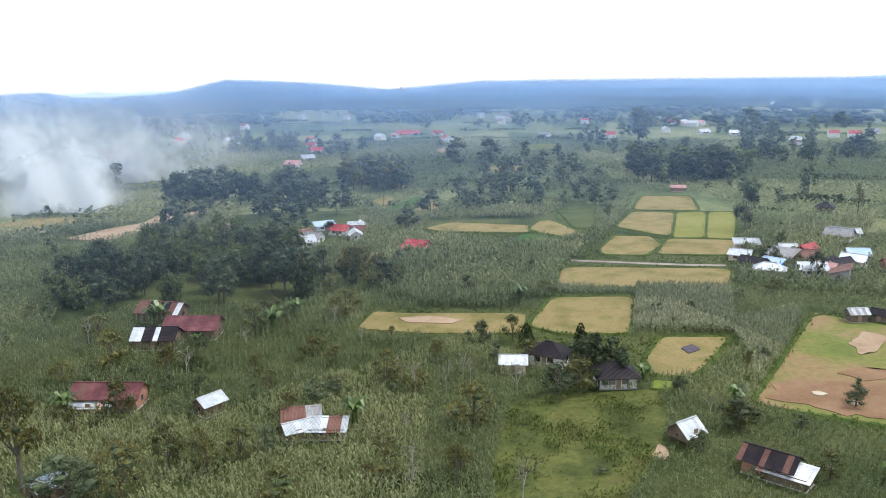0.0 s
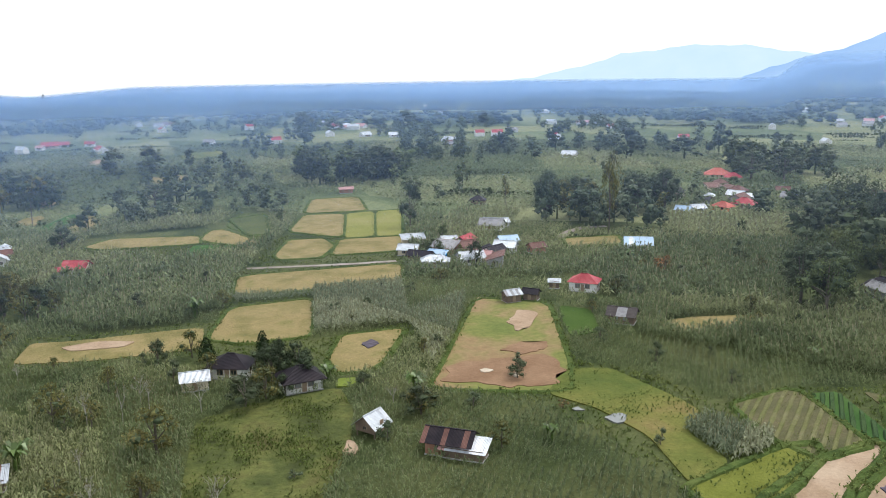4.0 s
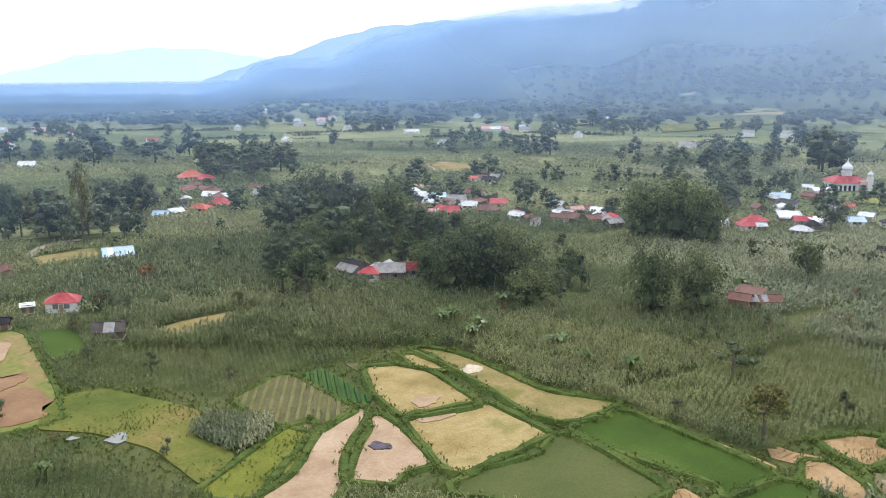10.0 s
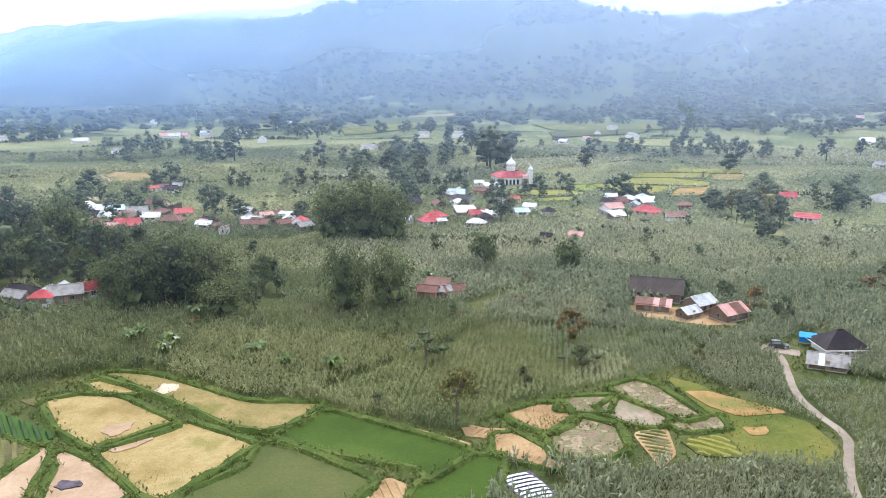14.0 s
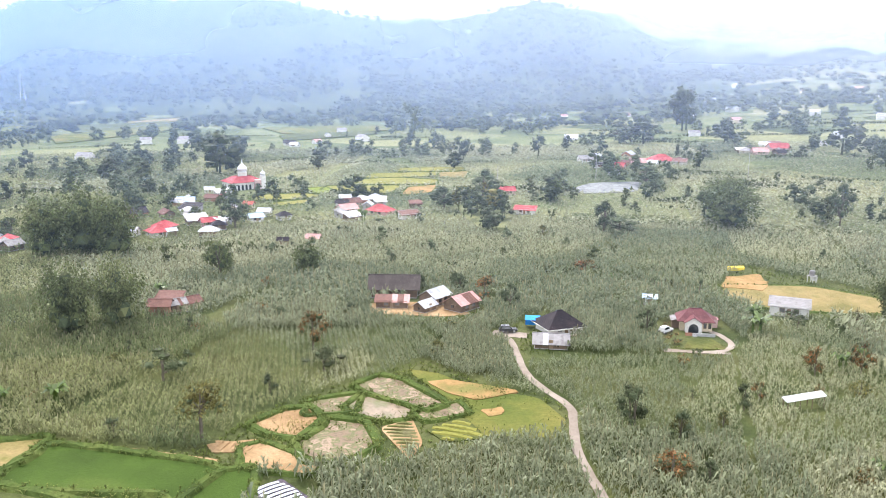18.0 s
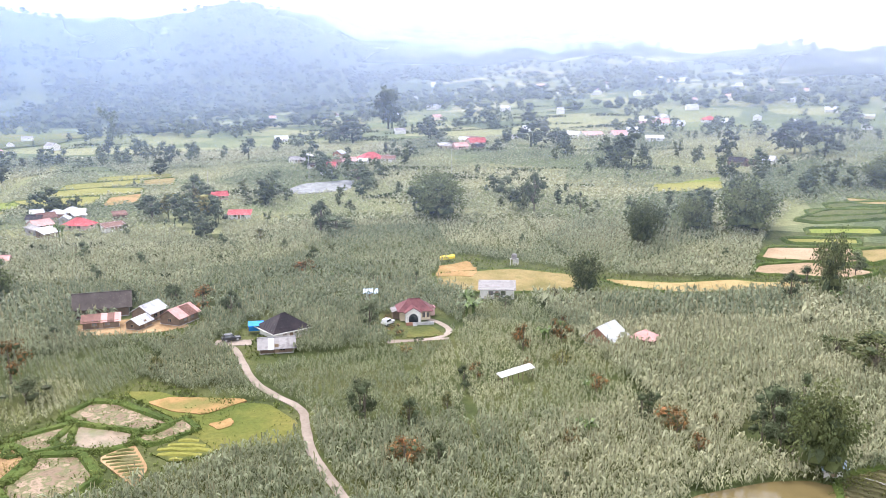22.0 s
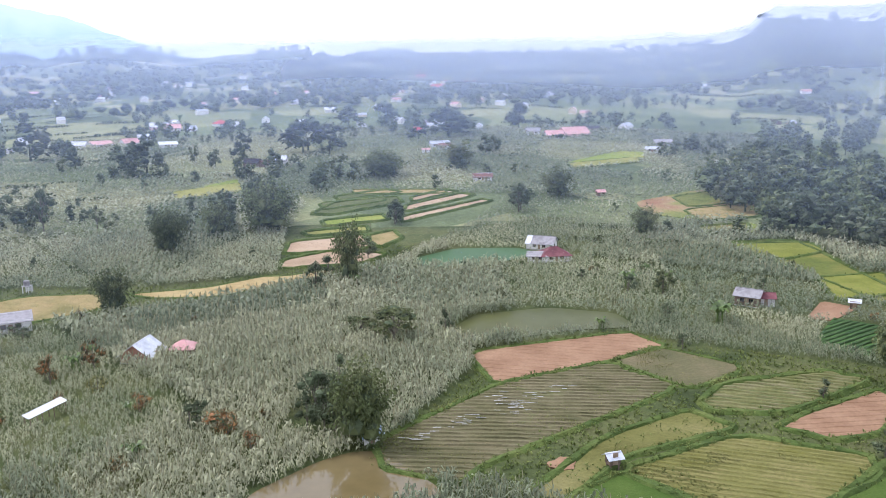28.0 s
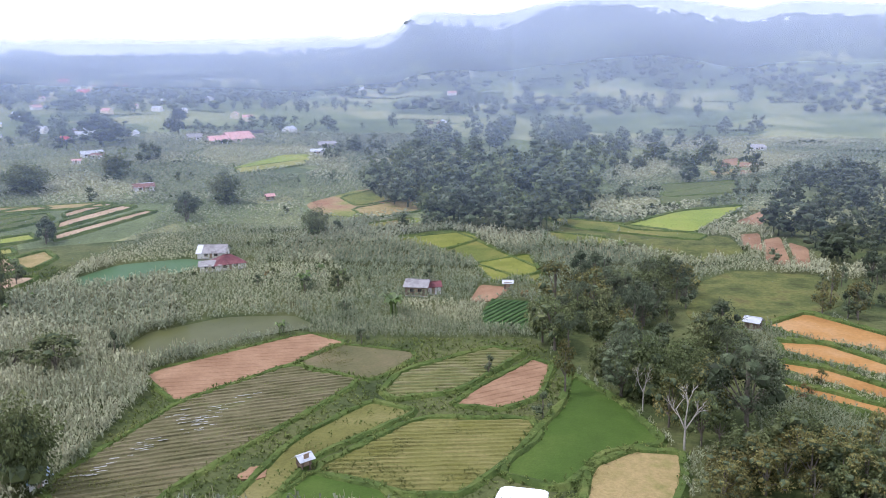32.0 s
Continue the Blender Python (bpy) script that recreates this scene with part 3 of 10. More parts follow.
def bank_round(ob, edge, height):
    """A grassy bank along an outline, a low ridge with blades on it."""
    n = len(edge)
    width = 0.9 + height * 0.9
    r = random.Random(n)
    verts, faces = [], []
    bx, by = [], []
    line = []
    for i in range(n):
        (x0, y0), (x1, y1) = edge[i], edge[(i + 1) % n]
        k = max(1, int(math.hypot(x1 - x0, y1 - y0) / 2.5))
        line += [(x0 + (x1 - x0) * j / k, y0 + (y1 - y0) * j / k) for j in range(k)]
    m = len(line)
    for i, (x, y) in enumerate(line):
        tx, ty = line[(i + 1) % m][0] - line[i - 1][0], line[(i + 1) % m][1] - line[i - 1][1]
        L = math.hypot(tx, ty) or 1
        nx, ny = ty / L, -tx / L
        z = float(land(x, y))
        for s, h in ((-0.6, -0.15), (-0.3, 0.8), (0.3, 1.0), (0.8, -0.15)):
            w = s * width * r.uniform(0.8, 1.25)
            verts.append((x + nx * w, y + ny * w, z + h * height * r.uniform(0.7, 1.3)))
        for _ in range(12 if math.hypot(x, y) < 260 else 4):
            w = r.uniform(-0.6, 0.7) * width
            bx.append(x + nx * w + r.uniform(-1.2, 1.2) * tx / L)
            by.append(y + ny * w + r.uniform(-1.2, 1.2) * ty / L)
        b, e = 4 * i, 4 * ((i + 1) % m)
        faces += [(b + j, b + j + 1, e + j + 1, e + j) for j in range(3)]
    bank = part("grass_bank", verts, faces, MAT["bund"], ob, "green overgrown bank")
    g = np.random.default_rng(m)
    bx, by = np.array(bx), np.array(by)
    v, q = blades(bx, by, land(bx, by) + height * 0.4, g.uniform(0.25, 1.0, len(bx)) ** 1.6 * (0.55 + height * 0.3), 5, g, 0.8, 0.5, 0.16)
    grass = big_mesh("grass", v, q, MAT["bund_leaf"])
    grass.parent = ob
    grass["kind"] = "stuff"


def scatter_tufts(ob, pts, lift, spacing, size, mat, seed=1):
    """Rice tufts or stubble over a field, as stuff."""
    g = np.random.default_rng(seed)
    x0, x1 = min(p[0] for p in pts), max(p[0] for p in pts)
    y0, y1 = min(p[1] for p in pts), max(p[1] for p in pts)
    gx, gy = np.meshgrid(np.arange(x0, x1, spacing), np.arange(y0, y1, spacing))
    gx = gx.ravel() + g.uniform(-0.4, 0.4, gx.size) * spacing
    gy = gy.ravel() + g.uniform(-0.4, 0.4, gy.size) * spacing
    keep = inside(gx, gy, pts)
    gx, gy = gx[keep], gy[keep]
    patch = np.array([noise.noise((x * 0.09, y * 0.09, 1.0)) + 0.6 * noise.noise((x * 0.3, y * 0.3, 5.0)) for x, y in zip(gx, gy)])
    keep = patch + g.normal(0, 0.2, len(gx)) > 0.05
    gx, gy, patch = gx[keep], gy[keep], patch[keep]
    v, q = blades(gx, gy, land(gx, gy) + lift - 0.02, g.uniform(0.4, 1.2, len(gx)) * size * (0.8 + np.clip(patch, 0, 1)), 5, g, 0.9, 0.4, 0.2)
    tuft = big_mesh("grass_cover", v, q, MAT[mat])
    tuft.parent = ob
    tuft["kind"] = "stuff"


def ribbon(name, label, mat, pts, width, lift=0.1, category="path"):
    """A path along a line, with rounded bends and uneven edges."""
    line = list(pts)
    for _ in range(2):
        res = [line[0]]
        for p, q in zip(line, line[1:]):
            res += [(0.75 * p[0] + 0.25 * q[0], 0.75 * p[1] + 0.25 * q[1]), (0.25 * p[0] + 0.75 * q[0], 0.25 * p[1] + 0.75 * q[1])]
        line = res + [line[-1]]
    r = random.Random(len(pts))
    verts, faces, left, right = [], [], [], []
    for i, (x, y) in enumerate(line):
        a, b = line[max(i - 1, 0)], line[min(i + 1, len(line) - 1)]
        L = math.hypot(b[0] - a[0], b[1] - a[1]) or 1
        nx, ny = (b[1] - a[1]) / L, -(b[0] - a[0]) / L
        z = float(land(x, y)) + lift + max(0, math.hypot(x, y) - 350) * 0.0016
        wl, wr = width / 2 * r.uniform(0.9, 1.1), width / 2 * r.uniform(0.9, 1.1)
        verts += [(x - nx * wl, y - ny * wl, z - 0.3), (x - nx * wl, y - ny * wl, z), (x, y, z + 0.03), (x + nx * wr, y + ny * wr, z), (x + nx * wr, y + ny * wr, z - 0.3)]
        left.append((x - nx * width * 0.75, y - ny * width * 0.75))
        right.append((x + nx * width * 0.75, y + ny * width * 0.75))
        if i:
            b5 = 5 * i
            faces += [(b5 - 5 + j, b5 - 4 + j, b5 + 1 + j, b5 + j) for j in range(4)]
    OPEN.append(left + right[::-1])
    return tagged(link_mesh(name, verts, faces, MAT[mat]), label, category, kind="structure")


# ---- trees ----
def lumps(bm, centres, radii, r, mat_index, detail=1):
    for c, s in zip(centres, radii):
        res = bmesh.ops.create_icosphere(bm, subdivisions=detail, radius=1.0)
        for v in res["verts"]:
            v.co = Vector(c) + Vector((v.co.x * s, v.co.y * s, v.co.z * s * 0.85)) * r.uniform(0.72, 1.2)
        for f in {f: 0 for v in res["verts"] for f in v.link_faces}:
            f.material_index = mat_index if r.random() < 0.6 else 0


def limb(bm, p, q, r0, r1, mat_index=0):
    d = (Vector(q) - Vector(p))
    side = d.orthogonal().normalized()
    up = d.cross(side).normalized()
    rings = []
    for c, rad in ((p, r0), (q, r1)):
        rings.append([bm.verts.new(Vector(c) + (side * math.cos(a) + up * math.sin(a)) * rad) for a in (0, 1.2566, 2.5133, 3.7699, 5.0265)])
    for i in range(5):
        f = bm.faces.new((rings[0][i], rings[0][(i + 1) % 5], rings[1][(i + 1) % 5], rings[1][i]))
        f.material_index = mat_index


def leaf_card(bm, c, out, size, r, mat_index=0, slim=0.45):
    out = Vector(out).normalized() if Vector(out).length > 1e-6 else Vector((0, 0, 1))
    side = out.cross(Vector((r.uniform(-1, 1), r.uniform(-1, 1), r.uniform(-1, 1)))).normalized()
    c = Vector(c)
    f = bm.faces.new((bm.verts.new(c), bm.verts.new(c + out * size * 0.55 + side * size * slim), bm.verts.new(c + out * size - Vector((0, 0, size * 0.2))), bm.verts.new(c + out * size * 0.5 - side * size * slim)))
    f.material_index = mat_index


def to_mesh(bm, name, mats):
    me = bpy.data.meshes.new(name)
    bm.to_mesh(me)
    bm.free()
    for m in mats:
        me.materials.append(m)
    return me


def broad_meshes(seed, leaf, leaves=1150, blobs=15, airy=0.0, slim=False, fine=1.0):
    """Trunk with limbs, and a crown of leaf clumps, in a unit of height and width."""
    r = random.Random(seed)
    tb = bmesh.new()
    fork = r.uniform(0.22, 0.32) if not slim else 0.45
    limb(tb, (0, 0, -0.03), (r.uniform(-0.02, 0.02), r.uniform(-0.02, 0.02), fork), 0.03, 0.022)
    centres, radii = [], []
    for i in range(blobs):
        a, z = r.uniform(0, 6.283), r.uniform(0.0, 1.0)
        low = 0.25 if not slim else 0.4
        zz = low + 0.62 * z * (1 - low) / 0.75
        reach = (0.36 if not slim else 0.25) * math.sin(math.pi * min(0.97, 0.22 + 0.72 * z)) * r.uniform(0.55, 1.15)
        c = (math.cos(a) * reach, math.sin(a) * reach, zz)
        centres.append(c)
        radii.append(r.uniform(0.09, 0.17) * (0.8 if slim else 1.0) * (0.75 + 0.25 * fine))
        if i % 2 == 0:
            limb(tb, (0, 0, fork * r.uniform(0.7, 1.0)), c, 0.014, 0.005)
    limb(tb, (0, 0, fork), (0, 0, 0.8), 0.02, 0.006)
    cb = bmesh.new()
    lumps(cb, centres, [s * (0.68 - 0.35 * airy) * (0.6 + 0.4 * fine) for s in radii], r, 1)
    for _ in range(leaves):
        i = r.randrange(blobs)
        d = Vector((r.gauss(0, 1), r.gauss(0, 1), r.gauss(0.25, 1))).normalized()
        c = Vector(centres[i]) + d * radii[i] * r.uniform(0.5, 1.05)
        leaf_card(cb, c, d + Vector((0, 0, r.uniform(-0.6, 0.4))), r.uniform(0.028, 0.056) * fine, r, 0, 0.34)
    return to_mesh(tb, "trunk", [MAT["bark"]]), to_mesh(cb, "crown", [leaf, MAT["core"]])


def bamboo_meshes(seed, canes=40, fine=1.0):
    """A bamboo clump: canes that fan out to a dome of drooping leafy plumes, full to the ground."""
    r = random.Random(seed)
    tb, cb = bmesh.new(), bmesh.new()
    for k in range(canes):
        a, reach = r.uniform(0, 6.283), 0.5 * math.sqrt(r.random())
        top = (1.0 - 1.5 * reach ** 2) * r.uniform(0.72, 1.0)
        last = Vector((math.cos(a) * 0.12 * r.random(), math.sin(a) * 0.12 * r.random(), -0.02))
        for i in range(1, 6):
            u = i / 5
            p = Vector((math.cos(a) * reach * u ** 1.6, math.sin(a) * reach * u ** 1.6, top * (1.12 * u - 0.12 * u ** 4)))
            if k % 2 == 0:
                limb(tb, last, p, 0.006 * (1.2 - u), 0.006 * (1.05 - u))
            for _ in range(int(3 + 8 * u)):
                q = last.lerp(p, r.random())
                leaf_card(cb, q + Vector((r.gauss(0, 0.035), r.gauss(0, 0.035), r.gauss(0, 0.025))), (math.cos(a) + r.gauss(0, 0.8), math.sin(a) + r.gauss(0, 0.8), r.gauss(-0.35, 0.6)), r.uniform(0.045, 0.085) * fine, r, 0, 0.32)
            last = p
    for _ in range(int(420 / fine ** 1.5)):
        b, z = r.uniform(0, 6.283), r.uniform(0.0, 0.62)
        d = 0.1 + (0.24 + 0.12 * math.sin(3 * b + seed)) * r.uniform(0.55, 1.1) * min(1.0, 0.45 + 1.6 * z)
        leaf_card(cb, (math.cos(b) * d, math.sin(b) * d, z), (math.cos(b) + r.gauss(0, 0.6), math.sin(b) + r.gauss(0, 0.6), r.gauss(-0.2, 0.6)), r.uniform(0.05, 0.09) * fine, r, 0, 0.32)
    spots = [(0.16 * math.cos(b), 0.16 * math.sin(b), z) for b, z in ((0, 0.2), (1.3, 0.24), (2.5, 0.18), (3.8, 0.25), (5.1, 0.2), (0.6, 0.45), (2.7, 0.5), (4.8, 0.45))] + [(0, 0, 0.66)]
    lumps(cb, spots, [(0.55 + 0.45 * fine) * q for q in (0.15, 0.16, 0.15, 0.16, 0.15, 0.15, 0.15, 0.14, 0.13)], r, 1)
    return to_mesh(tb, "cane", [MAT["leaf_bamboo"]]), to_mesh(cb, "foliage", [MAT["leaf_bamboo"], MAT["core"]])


def cypress_meshes(seed):
    r = random.Random(seed)
    tb, cb = bmesh.new(), bmesh.new()
    limb(tb, (0, 0, -0.02), (0, 0, 0.9), 0.03, 0.006)
    lumps(cb, [(0, 0, z) for z in (0.2, 0.35, 0.5, 0.65, 0.8)], [0.26, 0.25, 0.2, 0.15, 0.09], r, 1)
    for _ in range(500):
        z = r.uniform(0.06, 0.97)
        a, w = r.uniform(0, 6.283), 0.42 * (1 - z) ** 0.7 * r.uniform(0.7, 1.1)
        leaf_card(cb, (math.cos(a) * w, math.sin(a) * w, z), (math.cos(a), math.sin(a), 1.2), r.uniform(0.05, 0.1), r, 0, 0.3)
    return to_mesh(tb, "trunk", [MAT["bark"]]), to_mesh(cb, "crown", [MAT["leaf_cypress"], MAT["leaf_cypress"]])


def bare_meshes(seed):
    """A leafless tree: trunk and branching limbs, with a few dry leaves."""
    r = random.Random(seed)
    tb, cb = bmesh.new(), bmesh.new()

    def branch(p, d, length, rad, level):
        q = p + d * length
        limb(tb, p, q, rad, rad * 0.6)
        if level == 0:
            for _ in range(2):
                leaf_card(cb, q, d, r.uniform(0.02, 0.035), r)
            return
        for _ in range(3 if level > 1 else 4):
            e = (d + Vector((r.gauss(0, 0.6), r.gauss(0, 0.6), r.gauss(0.1, 0.35)))).normalized()
            branch(p.lerp(q, r.uniform(0.55, 1.0)), e, length * r.uniform(0.5, 0.75), rad * 0.55, level - 1)
    branch(Vector((0, 0, -0.02)), Vector((0, 0, 1)), 0.4, 0.018, 4)
    return to_mesh(tb, "trunk", [MAT["bark_pale"]]), to_mesh(cb, "crown", [MAT["leaf_olive"]])


def banana_meshes(seed):
    r = random.Random(seed)
    tb, cb = bmesh.new(), bmesh.new()
    for k in range(3):
        bx, by = r.uniform(-0.2, 0.2), r.uniform(-0.2, 0.2)
        limb(tb, (bx, by, -0.02), (bx, by, 0.5), 0.05, 0.035)
        for i in range(8):
            a, lift = r.uniform(0, 6.283), r.uniform(0.25, 0.5)
            d, n = Vector((math.cos(a), math.sin(a), 0)), Vector((-math.sin(a), math.cos(a), 0))
            last = None
            for u, w in ((0, 0.02), (0.3, 0.075), (0.65, 0.075), (1, 0.01)):
                c = Vector((bx, by, 0.5)) + d * 0.5 * u + Vector((0, 0, lift * math.sin(u * 2.4)))
                pair = (cb.verts.new(c - n * w), cb.verts.new(c + n * w))
                if last:
                    cb.faces.new((last[0], last[1], pair[1], pair[0]))
                last = pair
    return to_mesh(tb, "stem", [MAT["leaf_banana"]]), to_mesh(cb, "frond", [MAT["leaf_banana"]])


def palm_meshes(seed):
    r = random.Random(seed)
    tb, cb = bmesh.new(), bmesh.new()
    limb(tb, (0, 0, -0.02), (0.03, 0, 0.72), 0.025, 0.018)
    for i in range(18):
        a, lift = r.uniform(0, 6.283), r.uniform(0.0, 0.35)
        d = Vector((math.cos(a), math.sin(a), 0))
        for j in range(9):
            u = (j + 1) / 9
            c = Vector((0.03, 0, 0.72)) + d * 0.5 * u + Vector((0, 0, lift * u + 0.2 * math.sin(u * 2.6) - 0.25 * u * u))
            for s in (-1, 1):
                leaf_card(cb, c, (d.x * 0.5 - s * d.y, d.y * 0.5 + s * d.x, -0.5), 0.13 * (1.1 - 0.5 * u), r, 0, 0.12)
    return to_mesh(tb, "trunk", [MAT["bark"]]), to_mesh(cb, "frond", [MAT["leaf"]])


KINDS = {
    "broad": [broad_meshes(s, MAT["leaf"]) for s in (1, 2, 3, 4, 5)],
    "tall": [broad_meshes(s, MAT["leaf_olive"], 800, 13, 0.7, True) for s in (11, 12, 13)],
    "olive": [broad_meshes(s, MAT["leaf_olive"], 1000, 14, 0.2) for s in (15, 16, 17)],
    "light": [broad_meshes(s, MAT["leaf_bamboo"], 1150, 16, 0.2) for s in (18, 19)],
    "bush": [broad_meshes(s, MAT["leaf"], 620, 9) for s in (21, 22, 23)],
    "red": [broad_meshes(s, MAT["leaf_red"], 520, 11, 0.15) for s in (31, 32, 33)],
    "bamboo": [bamboo_meshes(s) for s in (41, 42, 43)],
    "bamboo_big": [bamboo_meshes(s, 95, 0.62) for s in (44, 45, 46)],
    "broad_big": [broad_meshes(s, MAT["leaf"], 3000, 28, 0.0, False, 0.62) for s in (6, 7, 8)],
    "cypress": [cypress_meshes(51)],
    "bare": [bare_meshes(s) for s in (61, 62)],
    "banana": [banana_meshes(s) for s in (71, 72)],
    "palm": [palm_meshes(81)]}
TREE_WORDS = {
    "broad": ("tree", "dark green broadleaf tree with a dense uneven crown", "tree"),
    "tall": ("tree", "tall slender tree with a thin olive crown", "tree"),
    "olive": ("tree", "olive-brown fruit tree with a rounded uneven crown", "tree"),
    "light": ("tree", "yellow-green leafy tree with a billowing crown", "tree"),
    "bush": ("shrub", "dark green shrub standing among the maize", "shrub"),
    "red": ("shrub", "rust-red leafy shrub standing among the maize", "shrub"),
    "bamboo": ("bamboo_clump", "tall bamboo clump with feathery drooping tips", "bamboo"),
    "cypress": ("cypress", "dark green cone-shaped cypress beside the field", "tree"),
    "bare": ("bare_tree", "pale leafless tree with fine branching twigs", "tree"),
    "banana": ("banana_plant", "clump of banana plants with broad drooping leaves", "banana plant"),
    "palm": ("palm", "palm tree with a round head of fronds", "palm")}
tree_count = [0]


def tree(kind, x, y, height, width):
    """A tree of that kind, height and crown width in metres."""
    tree_count[0] += 1
    k = tree_count[0]
    name, label, category = TREE_WORDS[kind]
    if height < 5.2 and kind in ("broad", "olive", "light"):
        name, category = "shrub", "shrub"
        label = {"broad": "small dark green bush with a dense crown", "olive": "small olive-brown bush with an uneven crown", "light": "small yellow-green bush with a billowing crown"}[kind]
    mesh_kind = kind + "_big" if kind in ("bamboo", "broad") and width > 11 else kind
    trunk, crown = KINDS[mesh_kind][k % len(KINDS[mesh_kind])]
    top = tagged(new(name), label, category)
    top.matrix_world = Matrix.LocRotScale((x, y, float(land(x, y)) - 0.05), Euler((0, 0, k * 2.4)), (width, width, height))
    for me in (trunk, crown):
        ob = new(me.name.split(".")[0], me)
        ob.parent = top
    KEEP_OFF.append((x, y, min(width * 0.28, 2.5)))
    return top


def mesh_arrays(me):
    me.calc_loop_triangles()
    v = np.empty(len(me.vertices) * 3)
    me.vertices.foreach_get("co", v)
    f = np.empty(len(me.loop_triangles) * 3, np.int32)
    me.loop_triangles.foreach_get("vertices", f)
    m = np.empty(len(me.loop_triangles), np.int32)
    me.loop_triangles.foreach_get("material_index", m)
    return v.reshape(-1, 3), f.reshape(-1, 3), m


def low_tree(seed, blobs, cards, wide, low, plume=False):
    """A light mesh for trees far off: a few leafy lumps with ragged sprays of leaves."""
    r = random.Random(seed)
    bm = bmesh.new()
    limb(bm, (0, 0, -0.03), (0, 0, low + 0.2), 0.025, 0.015, 1)
    centres, radii = [], []
    for i in range(blobs):
        a, z = r.uniform(0, 6.283), (i + r.random()) / blobs
        reach = wide * (math.sin(math.pi * min(0.96, 0.25 + 0.7 * z)) if not plume else 0.25 + 0.75 * z) * r.uniform(0.3, 1.0)
        centres.append((math.cos(a) * reach, math.sin(a) * reach, low + (0.9 - low) * z))
        radii.append(r.uniform(0.10, 0.19) * (0.75 if plume else 1.0))
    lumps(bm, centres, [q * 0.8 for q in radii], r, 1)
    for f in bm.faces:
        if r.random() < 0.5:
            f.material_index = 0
    for _ in range(cards):
        i = r.randrange(blobs)
        d = Vector((r.gauss(0, 1), r.gauss(0, 1), r.gauss(0.3, 1))).normalized()
        leaf_card(bm, Vector(centres[i]) + d * radii[i] * 0.7, d + Vector((0, 0, r.uniform(-0.4, 0.7))), r.uniform(0.07, 0.15), r, 0, 0.3)
    me = to_mesh(bm, "low_tree", [])
    arrays = mesh_arrays(me)
    bpy.data.meshes.remove(me)
    return arrays


LOW = {
    "broad": [low_tree(s, 11, 120, 0.43, 0.2) for s in (101, 102, 103, 104)],
    "bush": [low_tree(s, 6, 80, 0.34, 0.12) for s in (111, 112, 113)],
    "light": [low_tree(s, 9, 110, 0.36, 0.2) for s in (121, 122, 123)],
    "bamboo": [low_tree(s, 12, 130, 0.42, 0.1, True) for s in (131, 132, 133)],
    "tall": [low_tree(s, 7, 80, 0.24, 0.4) for s in (141, 142)]}
LOW.update({"olive": LOW["bush"], "red": LOW["bush"], "banana": LOW["bush"], "palm": LOW["tall"], "cypress": LOW["tall"], "bare": LOW["tall"]})


def grove(places, label="grove of dark green trees standing close together"):
    """Trees too far to tell apart, joined: kind, x, y, height, width for each."""
    for mat_key, kinds in (("leaf", ("broad", "bush", "palm", "cypress")), ("leaf_bamboo", ("bamboo", "light", "banana")), ("leaf_olive", ("tall", "olive", "bare", "red"))):
        vs, fs, ms, base = [], [], [], 0
        for n, (kind, x, y, h, w) in enumerate(places):
            if kind not in kinds:
                continue
            v, f, m = LOW[kind][n % len(LOW[kind])]
            a = n * 2.4
            c, s = math.cos(a), math.sin(a)
            z = float(land(x, y))
            vs.append(np.stack([x + w * (c * v[:, 0] - s * v[:, 1]), y + w * (s * v[:, 0] + c * v[:, 1]), z + h * v[:, 2]], 1))
            fs.append(f + base)
            ms.append(m)
            base += len(v)
        if vs:
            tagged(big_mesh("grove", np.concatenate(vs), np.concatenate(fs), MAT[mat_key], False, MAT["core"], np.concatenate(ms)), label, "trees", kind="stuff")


def wood(pts, count, kinds, low, high, seed=1, wide=0.8):
    """Trees scattered over an outline; far ones are joined to a grove."""
    r = random.Random(seed)
    x0, x1 = min(p[0] for p in pts), max(p[0] for p in pts)
    y0, y1 = min(p[1] for p in pts), max(p[1] for p in pts)
    made, tries = [], 0
    OPEN.append(pts)
    while len(made) < count and tries < count * 40:
        tries += 1
        x, y = r.uniform(x0, x1), r.uniform(y0, y1)
        if not inside(np.array([x]), np.array([y]), pts)[0] or any((x - q[1]) ** 2 + (y - q[2]) ** 2 < (low * 0.3) ** 2 for q in made):
            continue
        h = r.uniform(low, high)
        made.append((r.choice(kinds), x, y, h, h * wide * r.uniform(0.8, 1.25)))
    if math.hypot(x0 + x1, y0 + y1) / 2 > 300:
        grove(made)
    else:
        for q in made:
            tree(*q)


# ---- houses ----
def box(x0, x1, y0, y1, z0, z1):
    v = [(x0, y0, z0), (x1, y0, z0), (x1, y1, z0), (x0, y1, z0), (x0, y0, z1), (x1, y0, z1), (x1, y1, z1), (x0, y1, z1)]
    return v, [(0, 3, 2, 1), (4, 5, 6, 7), (0, 1, 5, 4), (1, 2, 6, 5), (2, 3, 7, 6), (3, 0, 4, 7)]


def slab(a, b, c, d, thick):
    """A sheet through four corners, with thickness below it."""
    v = [a, b, c, d] + [(p[0], p[1], p[2] - thick) for p in (a, b, c, d)]
    return v, [(0, 1, 2, 3), (7, 6, 5, 4), (0, 4, 5, 1), (1, 5, 6, 2), (2, 6, 7, 3), (3, 7, 4, 0)]


